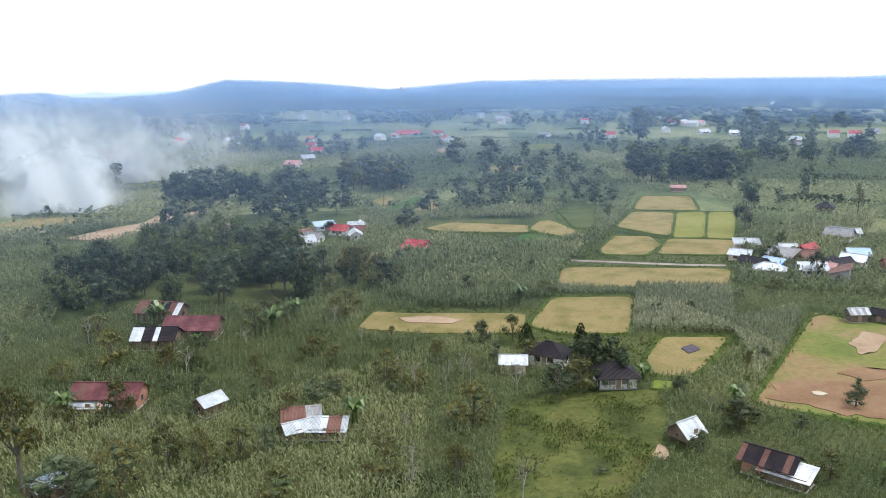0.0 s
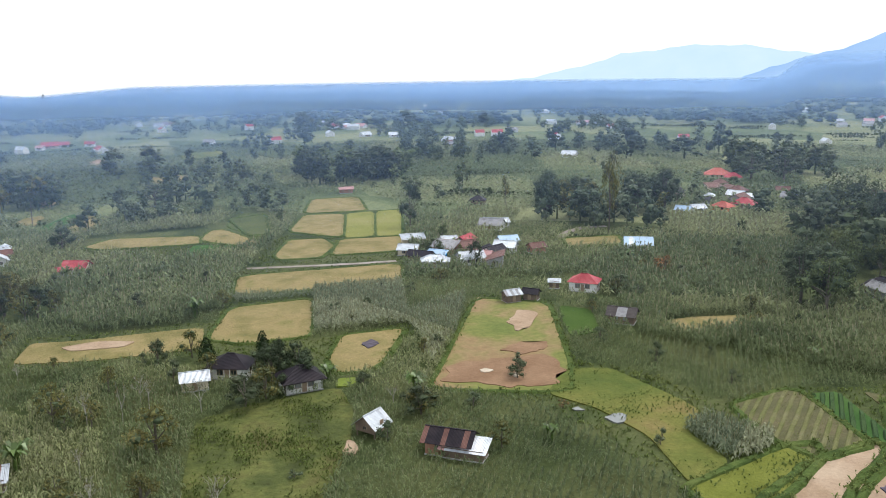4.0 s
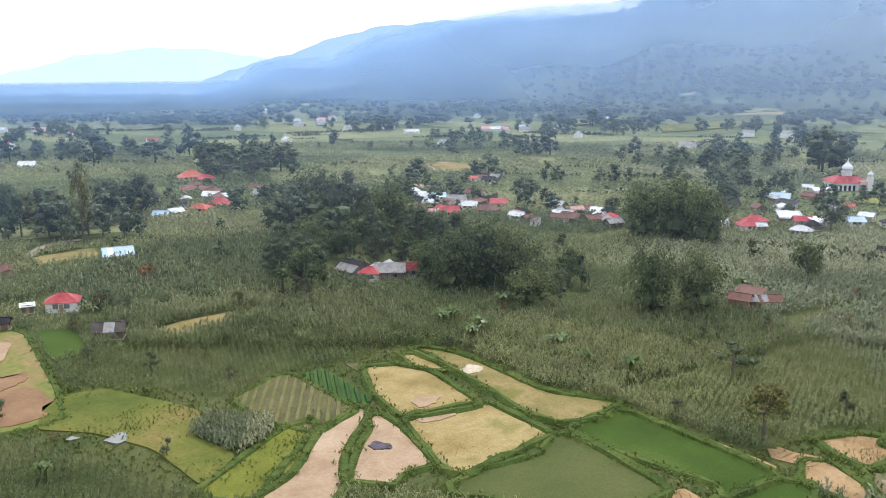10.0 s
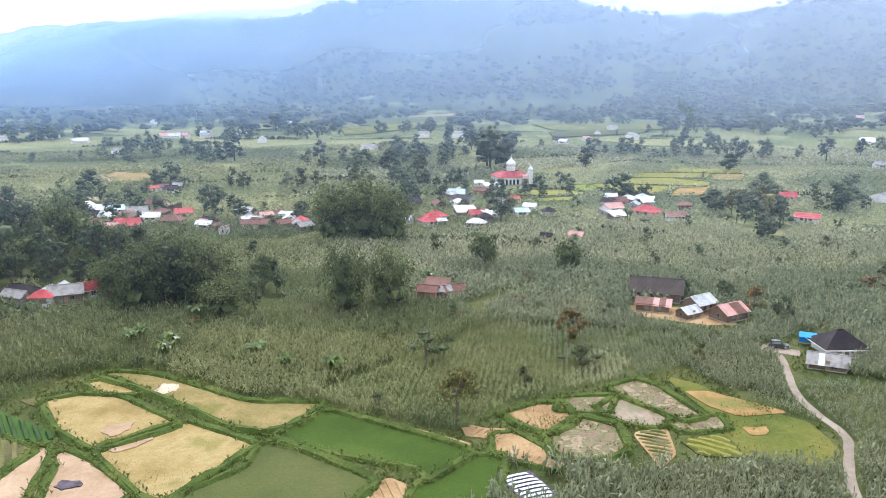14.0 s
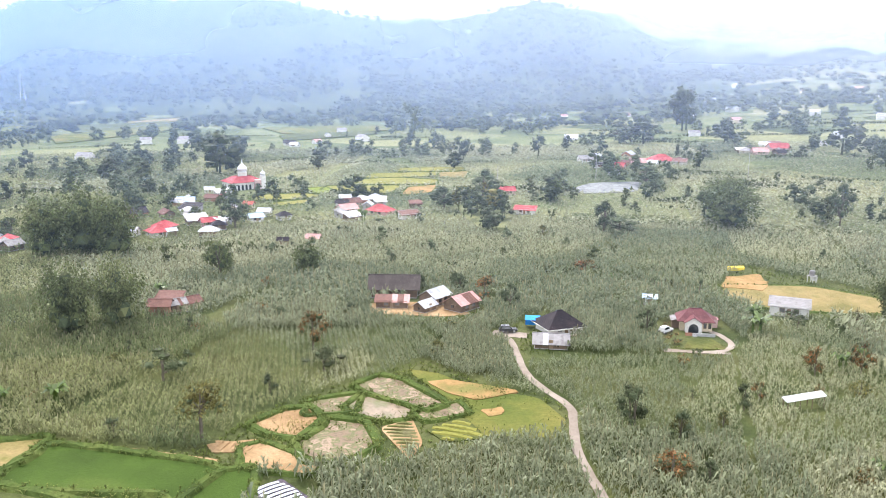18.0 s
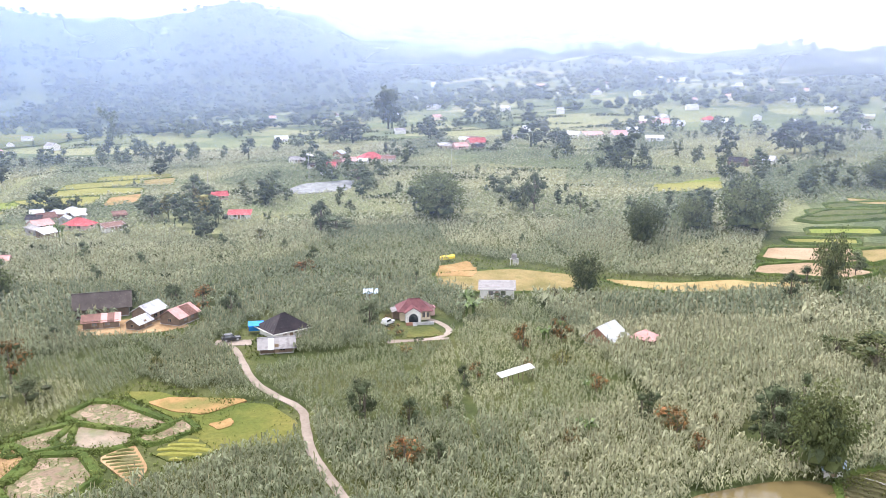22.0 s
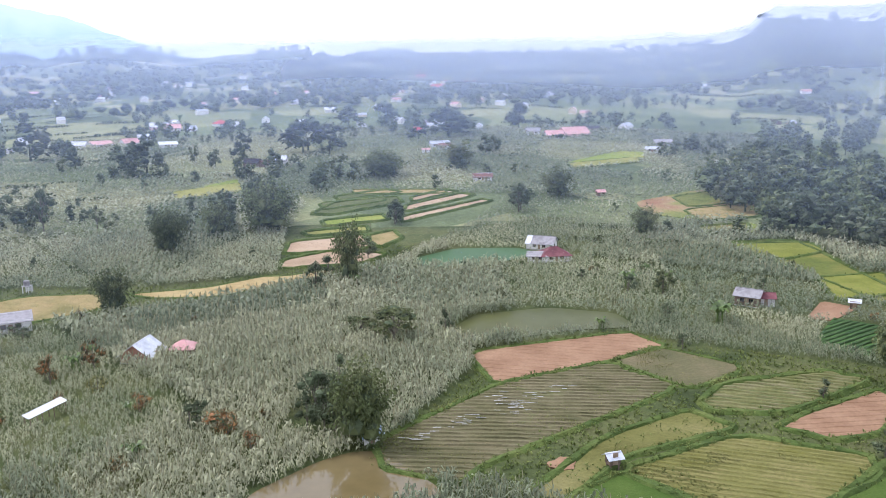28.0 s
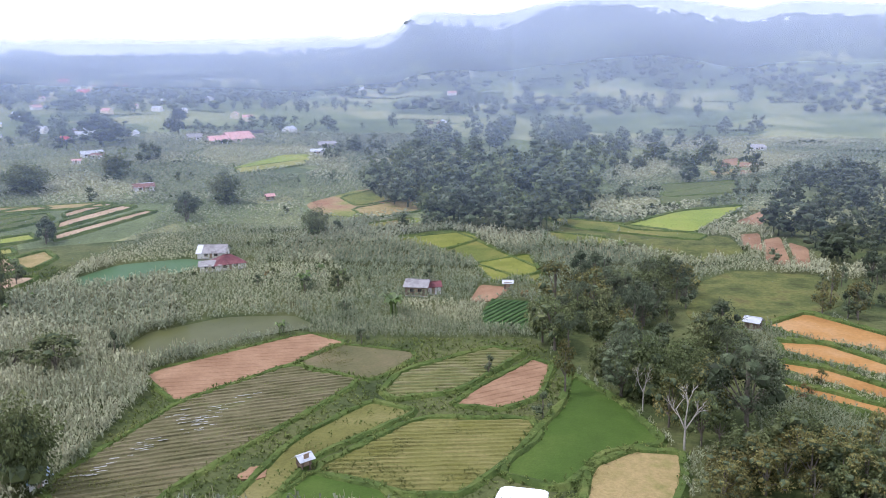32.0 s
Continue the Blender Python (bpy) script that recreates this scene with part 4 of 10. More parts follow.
def window(parent, x, y, z, w, h, nx, ny):
    """A window on a wall: frame, pane and bar. nx, ny: the wall's outward direction."""
    t = (-ny, nx)

    def board(u0, u1, v0, v1, depth):
        v, f = box(u0, u1, 0, depth, v0, v1)
        return [(x + t[0] * p[0] + nx * p[1], y + t[1] * p[0] + ny * p[1], z + p[2]) for p in v], f
    v, f = board(-w / 2, w / 2, -h / 2, h / 2, 0.05)
    win = part("window", v, f, MAT["frame_wood"], parent)
    for s in (-1, 1):
        v, f = board(s * w * 0.23 - w * 0.19, s * w * 0.23 + w * 0.19, -h * 0.42, h * 0.42, 0.065)
        part("pane", v, f, MAT["glass"], win)
    return win


def roof_parts(ob, w, d, z, rise, eave, kind, mats, sheets, thick=0.09):
    """The roof: gable along x, hip, or one slope; in single sheets where it is seen near."""
    W, D = w / 2 + eave, d / 2 + eave
    drop = rise * eave / (d / 2)
    r = random.Random(int(w * 100 + d * 10))
    if kind == "hip":
        run = max(0.15, W - D)
        e, t = z - drop, z + rise
        for a, b, c, q in (((-W, -D, e), (W, -D, e), (run, 0, t), (-run, 0, t)), ((W, D, e), (-W, D, e), (-run, 0, t), (run, 0, t)), ((W, -D, e), (W, D, e), (run, 0.02, t), (run, -0.02, t)), ((-W, D, e), (-W, -D, e), (-run, -0.02, t), (-run, 0.02, t))):
            part("roof_slope", *slab(a, b, c, q, thick), MAT["roof_" + mats[0]], ob)
        part("ridge_cap", *box(-run - 0.1, run + 0.1, -0.14, 0.14, t - 0.02, t + 0.07), MAT["roof_" + mats[0]], ob)
        return
    if kind == "shed":
        slopes = [((-W, -D, z - drop), (W, -D, z - drop), (W, D, z + rise), (-W, D, z + rise))]
    else:
        slopes = [((-W, -D, z - drop), (W, -D, z - drop), (W, 0, z + rise), (-W, 0, z + rise)), ((W, D, z - drop), (-W, D, z - drop), (-W, 0, z + rise), (W, 0, z + rise))]
    for a, b, c, q in slopes:
        a, b, c, q = map(Vector, (a, b, c, q))
        if not sheets:
            part("roof_slope", *slab(a[:], b[:], c[:], q[:], thick), MAT["roof_" + mats[0]], ob)
            continue
        for i in range(sheets):
            u0, u1 = i / sheets, (i + 1) / sheets + 0.012
            s = Vector((0, 0, r.uniform(0.0, 0.05)))
            m = mats[0] if len(mats) == 1 or r.random() < 0.55 else r.choice(mats[1:])
            part("roof_sheet", *slab((a.lerp(b, u0) + s)[:], (a.lerp(b, u1) + s)[:], (q.lerp(c, u1) + s)[:], (q.lerp(c, u0) + s)[:], 0.05), MAT["roof_" + m], ob)
    if kind == "gable":
        part("ridge_cap", *box(-W, W, -0.16, 0.16, z + rise - 0.03, z + rise + 0.06), MAT["roof_" + mats[0]], ob)


def house(name, label, x, y, face, w, d, h, kind="gable", roof=("zinc",), wall="white", rise=0.0, eave=0.5, front=2, side=1, door=True, sheets=0, stilts=0.0, group="", category="house"):
    """A small house: body, roof, door and windows. face: the heading its front looks to."""
    ob = tagged(new(name), label, category, group)
    r = math.hypot(x, y)
    z0 = float(land(x, y))
    ob.matrix_world = pose(x, y, z0 + 0.02, 0, 0, 180 - face)
    rise = rise or d * 0.3
    if r > 240:
        h = min(h, 2.2)
    W, D = w / 2, d / 2
    b0 = stilts if stilts else -1.5
    v = [(-W, -D, b0), (W, -D, b0), (W, D, b0), (-W, D, b0), (-W, -D, h), (W, -D, h), (W, D, h), (-W, D, h)]
    f = [(0, 3, 2, 1), (0, 1, 5, 4), (2, 3, 7, 6)]
    if kind == "gable":
        v += [(-W, 0, h + rise - 0.1), (W, 0, h + rise - 0.1)]
        f += [(3, 0, 4, 8, 7), (1, 2, 6, 9, 5)]
    elif kind == "shed":
        v[6], v[7] = (W, D, h + rise - 0.1), (-W, D, h + rise - 0.1)
        f += [(3, 0, 4, 7), (1, 2, 6, 5)]
    else:
        f += [(3, 0, 4, 7), (1, 2, 6, 5), (4, 5, 6, 7)]
    part("body", v, f, MAT["wall_" + wall], ob)
    if stilts:
        for sx in (-1, 1):
            for sy in (-1, 1):
                part("post", *box(sx * (W - 0.2) - 0.09, sx * (W - 0.2) + 0.09, sy * (D - 0.2) - 0.09, sy * (D - 0.2) + 0.09, -0.5, stilts + 0.02), MAT["wall_wood"], ob)
    elif r < 420:
        part("plinth", *box(-W - 0.12, W + 0.12, -D - 0.12, D + 0.12, -1.5, 0.18), MAT["wall_grey"], ob)
    roof_parts(ob, w, d, h, rise, eave, kind, roof, sheets)
    if r < 700:
        sill = b0 if stilts else 0.1
        if door:
            dr = part("door", *box(-0.45, 0.45, -D - 0.06, -D + 0.02, sill + 0.08, sill + 2.05), MAT["frame_wood"], ob, "brown wooden door")
            part("handle", *box(0.28, 0.36, -D - 0.11, -D - 0.06, sill + 1.0, sill + 1.12), MAT["wall_grey"], dr)
        mid = (h + sill) / 2 + 0.15
        wh = min(1.2, (h - sill) * 0.45)
        if wh > 0.4:
            spots = [W * (-0.72 + 1.44 * (i + 0.5) / front) for i in range(front)] if front else []
            for u in spots:
                if not door or abs(u) > 0.95:
                    window(ob, u, -D, mid, min(1.3, w * 0.2), wh, 0, -1)
            for i in range(side):
                u = D * (-0.7 + 1.4 * (i + 0.5) / side)
                window(ob, W, u, mid, min(1.1, d * 0.2), wh, 1, 0)
                window(ob, -W, u, mid, min(1.1, d * 0.2), wh, -1, 0)
    ca, sa = math.cos(radians(180 - face)), math.sin(radians(180 - face))
    e = 0.35
    OPEN.append([(x + ca * u - sa * q, y + sa * u + ca * q) for u, q in ((-W - e, -D - e), (W + e, -D - e), (W + e, D + e), (-W - e, D + e))])
    return ob

# ---- more materials ----
MAT["ground2"] = surf("rough grass", [(0.0638, 0.085, 0.0238), (0.0986, 0.12, 0.0333), (0.148, 0.145, 0.0475)], big=0.06, fine=1.0, depth=0.5, bump=0.8, gap=0.4)
MAT["paddy_light2"] = surf("wet yellow-green grass", [(0.066, 0.088, 0.018), (0.098, 0.112, 0.024), (0.14, 0.135, 0.034), (0.175, 0.135, 0.05)], big=0.05, fine=1.3, depth=0.45, bump=0.7, gap=0.25)
MAT["paddy_green"] = surf("deep green rice", [(0.034, 0.06, 0.010), (0.046, 0.08, 0.013), (0.066, 0.098, 0.019)], big=0.06, fine=2.5, depth=0.35, bump=0.7, gap=0.2)
MAT["paddy_yellow2"] = surf("ripe olive rice", [(0.103, 0.115, 0.017), (0.137, 0.148, 0.027), (0.180, 0.172, 0.045)], big=0.08, fine=2.0, depth=0.4, bump=0.7, gap=0.2)
MAT["paddy_yellow3"] = surf("yellowish low crops", [(0.089, 0.087, 0.023), (0.117, 0.115, 0.033), (0.153, 0.139, 0.052)], big=0.06, fine=1.6, depth=0.45, bump=0.8, gap=0.25)
MAT["soil_green"] = surf("soil with seedlings", [(0.070, 0.070, 0.031), (0.097, 0.090, 0.042), (0.132, 0.108, 0.059)], big=0.08, fine=1.6, depth=0.45, bump=0.7, gap=0.2)
MAT["bed_green"] = surf("green planted bed", [(0.097, 0.104, 0.033), (0.128, 0.125, 0.050), (0.160, 0.146, 0.077)], big=0.2, fine=1.8, depth=0.45, bump=0.8, gap=0.2)
MAT["leaf_dark"] = surf("dark vegetable leaves", [(0.0348, 0.065, 0.0238), (0.0522, 0.085, 0.0285)], big=0.2, fine=1.8, depth=0.5, bump=0.9, gap=0.25)
MAT["mud2"] = surf("grey wet mud with grass", [(0.115, 0.12, 0.045), (0.18, 0.145, 0.09), (0.26, 0.195, 0.14)], big=0.3, fine=1.4, depth=0.3, rough=0.4, bump=0.3, gap=0.1, spec=0.2)
MAT["puddle"] = surf("still puddle water", [(0.16, 0.16, 0.14)], fine=1, depth=0.15, rough=0.04, bump=0, spec=0.8)
MAT["soil_brown2"] = surf("ridged warm brown soil", [(0.22, 0.14, 0.07), (0.30, 0.20, 0.105), (0.36, 0.26, 0.15)], big=0.15, fine=1.8, depth=0.4, bump=0.7, gap=0.2)
MAT["yellow_green"] = surf("yellow vegetable leaves", [(0.165, 0.17, 0.036), (0.22, 0.21, 0.055)], big=0.3, fine=2, depth=0.4, bump=0.7, gap=0.2)
MAT["soil_orange2"] = surf("bare orange earth", [(0.15, 0.14, 0.045), (0.26, 0.165, 0.068), (0.34, 0.215, 0.10)], big=0.12, fine=1.4, depth=0.4, bump=0.6, gap=0.15)
MAT["straw2"] = surf("dry tan terrace", [(0.232, 0.168, 0.100), (0.296, 0.216, 0.136), (0.344, 0.264, 0.176)], big=0.06, fine=1.0, depth=0.3, bump=0.6, gap=0.2)
MAT["bed_mulch"] = surf("brown bed with pale plastic strips", [(0.072, 0.072, 0.032), (0.104, 0.096, 0.046), (0.132, 0.116, 0.064), (0.104, 0.108, 0.044)], big=0.09, fine=1.8, depth=0.45, bump=0.8, gap=0.2)
MAT["bed_yellow"] = surf("yellowish row crop", [(0.110, 0.108, 0.026), (0.139, 0.132, 0.042), (0.174, 0.153, 0.059)], big=0.1, fine=1.8, depth=0.45, bump=0.8, gap=0.2)
MAT["plastic_grey"] = surf("greyish plastic film", [(0.42, 0.48, 0.54), (0.55, 0.60, 0.65)], big=0.4, fine=2, depth=0.15, rough=0.3, bump=0.4, gap=0.08)
MAT["soil_path"] = MAT["straw2"]
MAT["dome"] = surf("silvery dome metal", [(0.55, 0.58, 0.62), (0.68, 0.70, 0.72)], big=0.6, fine=2, depth=0.12, rough=0.3, bump=0.1, gap=0.03, metal=0.3, local=True)


def lathe(profile, n=20):
    verts, faces = [], []
    for i, (rad, z) in enumerate(profile):
        verts += [(rad * math.cos(2 * math.pi * j / n), rad * math.sin(2 * math.pi * j / n), z) for j in range(n)]
        if i:
            b = i * n
            faces += [(b - n + j, b - n + (j + 1) % n, b + (j + 1) % n, b + j) for j in range(n)]
    faces.append(tuple(range((len(profile) - 1) * n, len(profile) * n)))
    return verts, faces


def shifted(mesh, x, y, z):
    return [(v[0] + x, v[1] + y, v[2] + z) for v in mesh[0]], mesh[1]


def onion(s):
    """A dome in bands, drawn to a finial."""
    return lathe([(0.75 * s, 0), (0.75 * s, 0.35 * s), (1.0 * s, 0.45 * s), (1.12 * s, 0.75 * s), (1.0 * s, 1.15 * s), (0.65 * s, 1.5 * s), (0.28 * s, 1.85 * s), (0.08 * s, 2.25 * s), (0.04 * s, 2.9 * s)])


def arch_panel(cx, y0, w, h, depth, n=8):
    """A dark arched panel set on a front wall, without a real opening."""
    edge = [(-w / 2, 0), (w / 2, 0)] + [(w / 2 * math.cos(a), h - w / 2 + w / 2 * math.sin(a)) for a in [math.pi * i / n for i in range(n + 1)]]
    v = [(cx + x, y0 - depth, z) for x, z in edge] + [(cx + x, y0 + 0.02, z) for x, z in edge]
    k = len(edge)
    return v, [tuple(range(k))] + [(i, i + k, (i + 1) % k + k, (i + 1) % k) for i in range(k)]


def mosque(x, y, face):
    ob = tagged(new("mosque"), "white mosque with a red roof and silver domes", "mosque")
    ob.matrix_world = pose(x, y, float(land(x, y)), 0, 0, 180 - face) @ Matrix.Translation((0, 7, 0)) @ Matrix.Diagonal((0.76, 0.76, 0.76, 1))
    part("prayer_hall", *box(-12, 9, -8, 8, -2, 5.2), MAT["wall_white"], ob, "white-walled prayer hall")
    W, D, e, t = 13, 9, 5.0, 8.6
    for a, b, c, d in (((-W, -D, e), (W - 2, -D, e), (4, -3, t), (-6, -3, t)), ((W - 2, D, e), (-W, D, e), (-6, 3, t), (4, 3, t)), ((W - 2, -D, e), (W - 2, D, e), (4, 3, t), (4, -3, t)), ((-W, D, e), (-W, -D, e), (-6, -3, t), (-6, 3, t))):
        part("roof_slope", *slab(a, b, c, d, 0.15), MAT["roof_red"], ob)
    part("drum", *shifted(lathe([(3.0, 0), (3.0, 2.4), (3.3, 2.4), (3.3, 2.8)]), -1, 0, 8.2), MAT["wall_white"], ob, "white drum under the dome")
    part("dome", *shifted(onion(3.0), -1, 0, 10.8), MAT["dome"], ob, "banded silver onion dome")
    part("porch", *box(3.5, 10.5, -11.5, -7.9, -2, 6.4), MAT["wall_pink"], ob, "pink and white entrance porch")
    tower = part("minaret", *box(7.2, 10.2, -12.2, -9.2, -2, 9.0), MAT["wall_white"], ob, "square white corner tower")
    part("tower_dome", *shifted(onion(1.7), 8.7, -10.7, 9.0), MAT["dome"], tower)
    for i in range(5):
        part("arch", *arch_panel(-10 + i * 2.7, -8.0, 1.5, 3.4, 0.06), MAT["glass"], ob, "dark arched window")
    part("arch", *arch_panel(5.2, -11.5, 2.0, 4.2, 0.06), MAT["glass"], ob, "dark arched doorway")
    for i in range(4):
        window(ob, -12, -6 + i * 4, 2.4, 1.4, 1.8, -1, 0)
    KEEP_OFF.append((x, y + 6, 18))
    return ob


def arch_house(x, y, face):
    """The maroon-roofed bungalow with an arched porch and a tiled forecourt wall."""
    ob = tagged(new("bungalow"), "white bungalow with maroon roof and arched porch", "house")
    ob.matrix_world = pose(x, y, float(land(x, y)), 0, 0, 180 - face) @ Matrix.Translation((0, 4.5, 0)) @ Matrix.Diagonal((0.72, 0.72, 0.82, 1))
    part("body", *box(-5.2, 5.2, -3.6, 4.6, -1, 3.2), MAT["wall_cream"], ob)
    W, D, e, t = 6.1, 5.3, 3.0, 5.9
    for a, b, c, d in (((-W, -D + 0.8, e), (W, -D + 0.8, e), (2.0, 0.5, t), (-2.0, 0.5, t)), ((W, D, e), (-W, D, e), (-2.0, 0.5, t), (2.0, 0.5, t)), ((W, -D + 0.8, e), (W, D, e), (2.0, 0.52, t), (2.0, 0.48, t)), ((-W, D, e), (-W, -D + 0.8, e), (-2.0, 0.48, t), (-2.0, 0.52, t))):
        part("roof_slope", *slab(a, b, c, d, 0.14), MAT["roof_maroon"], ob)
    part("ridge_cap", *box(-2.1, 2.1, 0.35, 0.65, t - 0.03, t + 0.1), MAT["roof_maroon"], ob)
    v = [(-3.6, -6.0, -1), (1.6, -6.0, -1), (1.6, -3.55, -1), (-3.6, -3.55, -1), (-3.6, -6.0, 3.1), (1.6, -6.0, 3.1), (1.6, -3.55, 3.1), (-3.6, -3.55, 3.1), (-1.0, -6.0, 4.5), (-1.0, -3.55, 4.5)]
    part("porch", v, [(0, 1, 5, 8, 4), (1, 2, 6, 5), (3, 0, 4, 7), (2, 3, 7, 9, 6)], MAT["wall_white"], ob, "white gabled porch")
    part("porch_roof", *slab((-4.1, -6.5, 2.95), (-1.0, -6.5, 4.7), (-1.0, 0.2, 4.7), (-4.1, 0.2, 2.95), 0.12), MAT["roof_maroon"], ob)
    part("porch_roof", *slab((-1.0, -6.5, 4.7), (2.1, -6.5, 2.95), (2.1, 0.2, 2.95), (-1.0, 0.2, 4.7), 0.12), MAT["roof_maroon"], ob)
    # A dark panel paints the shade inside the porch arch.
    part("arch", *arch_panel(-1.0, -6.0, 3.2, 2.7, 0.05), MAT["glass"], ob, "dark arched porch opening")
    for sx in (-2.9, 0.9):
        part("column", *shifted(lathe([(0.2, -0.6), (0.2, 2.0), (0.26, 2.05)], 10), sx, -6.15, 0), MAT["wall_white"], ob)
    for wx in (2.9, 4.4):
        window(ob, wx, -3.6, 1.7, 1.0, 1.7, 0, -1)
    window(ob, 5.2, 0.5, 1.7, 1.2, 1.5, 1, 0)
    part("side_wing", *box(-7.4, -5.2, -1.0, 4.0, -1, 2.5), MAT["wall_wood"], ob)
    part("side_roof", *slab((-7.9, -1.5, 2.4), (-5.2, -1.5, 2.9), (-5.2, 4.5, 2.9), (-7.9, 4.5, 2.4), 0.07), MAT["roof_grey"], ob)
    part("annex", *box(5.2, 7.6, 1.5, 4.6, -1, 2.6), MAT["wall_pink"], ob)
    part("annex_roof", *slab((5.2, 1.0, 3.0), (8.0, 1.0, 2.5), (8.0, 5.0, 2.5), (5.2, 5.0, 3.0), 0.07), MAT["roof_maroon"], ob)
    steps = tagged(new("garden_wall"), "low stone garden wall with steps before the bungalow", "wall")
    steps.matrix_world = ob.matrix_world.copy()
    part("wall_course", *box(-4.0, -1.7, -9.4, -9.1, -0.5, 0.9), MAT["wall_brick"], steps)
    part("wall_course", *box(-0.3, 5.5, -9.4, -9.1, -0.5, 0.9), MAT["stone"], steps)
    for i in range(5):
        part("step", *box(-1.6, -0.4, -10.4 + i * 0.3, -10.1 + i * 0.3, -0.4, 0.17 * (i + 1)), MAT["stone"], steps)
    OPEN.append([(x + dx, y + dy) for dx, dy in ((-9, -9), (9, -9), (11, 9), (-9, 11))])
    KEEP_OFF.append((x, y, 9))
    tree("red", x + 3.5, y + 6.0, 2.2, 3.0)
    return ob


def greenhouse(x, y, heading):
    """A low seedling tunnel of pale plastic bands on hoops."""
    ob = tagged(new("seedling_tunnel"), "low round-ended seedling bed under pale plastic strips", "greenhouse")
    ob.matrix_world = pose(x, y, float(land(x, y)), 0, 0, -heading) @ Matrix.Diagonal((0.6, 0.6, 0.6, 1))
    n = 8
    part("base", *box(-7.6, 7.6, -4.6, 4.6, -0.3, 0.3), MAT["ash"], ob)
    for i in range(n):
        u = -7.0 + 14.0 * i / n
        w = 4.2 * math.sqrt(max(0.1, 1 - (abs(u + 0.8) / 9.5) ** 2))
        v, f = [], []
        for j in range(9):
            a = math.pi * j / 8
            for s in (0.12, 1.15):
                v.append((u + s, -w * math.cos(a), 0.32 + 0.3 * math.sin(a)))
            if j:
                b = 2 * j
                f.append((b - 2, b - 1, b + 1, b))
        part("plastic_strip", v, f, MAT["plastic_grey"], ob)
        part("hoop", *box(u - 0.06, u + 0.06, -w, w, 0.25, 0.4), MAT["roof_grey"], ob)
    OPEN.append([(x + 6 * math.cos(a), y + 6 * math.sin(a)) for a in [i * 0.7854 for i in range(8)]])
    return ob


def plastic_sheet(x, y, heading):
    """A long sloping white sheet over a nursery bed."""
    ob = tagged(new("sheet_shelter"), "long white plastic sheet shelter among the maize", "shelter")
    ob.matrix_world = pose(x, y, float(land(x, y)), 0, 0, -heading + 42)
    part("sheet", *slab((-4.4, -0.8, 1.9), (4.4, -0.8, 2.2), (4.4, 0.8, 2.7), (-4.4, 0.8, 2.4), 0.04), MAT["plastic"], ob)
    for i in range(4):
        u = -4.0 + 2.66 * i
        part("post", *box(u - 0.06, u + 0.06, -0.7, -0.6, -0.3, 1.9 + (u + 4.4) * 0.034), MAT["wall_wood"], ob)
        part("post", *box(u - 0.06, u + 0.06, 0.6, 0.7, -0.3, 2.3 + (u + 4.4) * 0.034), MAT["wall_wood"], ob)
    OPEN.append([(x - 5, y - 3), (x + 5, y - 3), (x + 5, y + 3), (x - 5, y + 3)])
    return ob


def water_tower(x, y):
    ob = tagged(new("water_tower"), "small grey water tank on a white stand", "water tower")
    ob.matrix_world = pose(x, y, float(land(x, y)), 0, 0, 30) @ Matrix.Diagonal((0.72, 0.72, 0.72, 1))
    for sx in (-1, 1):
        for sy in (-1, 1):
            part("leg", *box(sx * 1.2 - 0.12, sx * 1.2 + 0.12, sy * 1.2 - 0.12, sy * 1.2 + 0.12, -0.3, 3.0), MAT["wall_white"], ob)
    part("deck", *box(-1.6, 1.6, -1.6, 1.6, 2.9, 3.1), MAT["wall_grey"], ob)
    part("tank", *shifted(lathe([(1.1, 0), (1.15, 0.1), (1.15, 1.8), (1.0, 2.05), (0.3, 2.2)], 14), 0, 0, 3.1), MAT["roof_grey"], ob, "dark grey round tank")
    part("sign", *box(-1.4, 1.4, -1.75, -1.65, 0.6, 2.6), MAT["wall_white"], ob)
    return ob


def pylon(x, y, height):
    """A lattice power mast."""
    ob = tagged(new("power_mast"), "slender grey lattice power mast on the far slope", "mast")
    z = float(land(x, y))
    ob.matrix_world = pose(x, y, z - 2, 0, 0, 20)
    bm = bmesh.new()
    w = height * 0.07
    for sx in (-1, 1):
        for sy in (-1, 1):
            limb(bm, (sx * w, sy * w, 0), (sx * w * 0.15, sy * w * 0.15, height), 0.45, 0.3)
    ob2 = new("lattice", to_mesh(bm, "lattice", [MAT["wall_grey"]]))
    ob2.parent = ob
    for k in (0.7, 0.8, 0.9):
        part("crossarm", *box(-w * 2.2, w * 2.2, -0.3, 0.3, height * k - 0.3, height * k + 0.3), MAT["wall_grey"], ob)


def pole(x, y, height):
    ob = tagged(new("utility_pole"), "thin pale utility pole beside the houses", "pole")
    ob.matrix_world = pose(x, y, float(land(x, y)), 0, 0, 0)
    part("shaft", *lathe([(0.14, -0.5), (0.09, height)], 8), MAT["wall_grey"], ob)
    part("crossbar", *box(-0.8, 0.8, -0.06, 0.06, height - 0.6, height - 0.45), MAT["wall_grey"], ob)


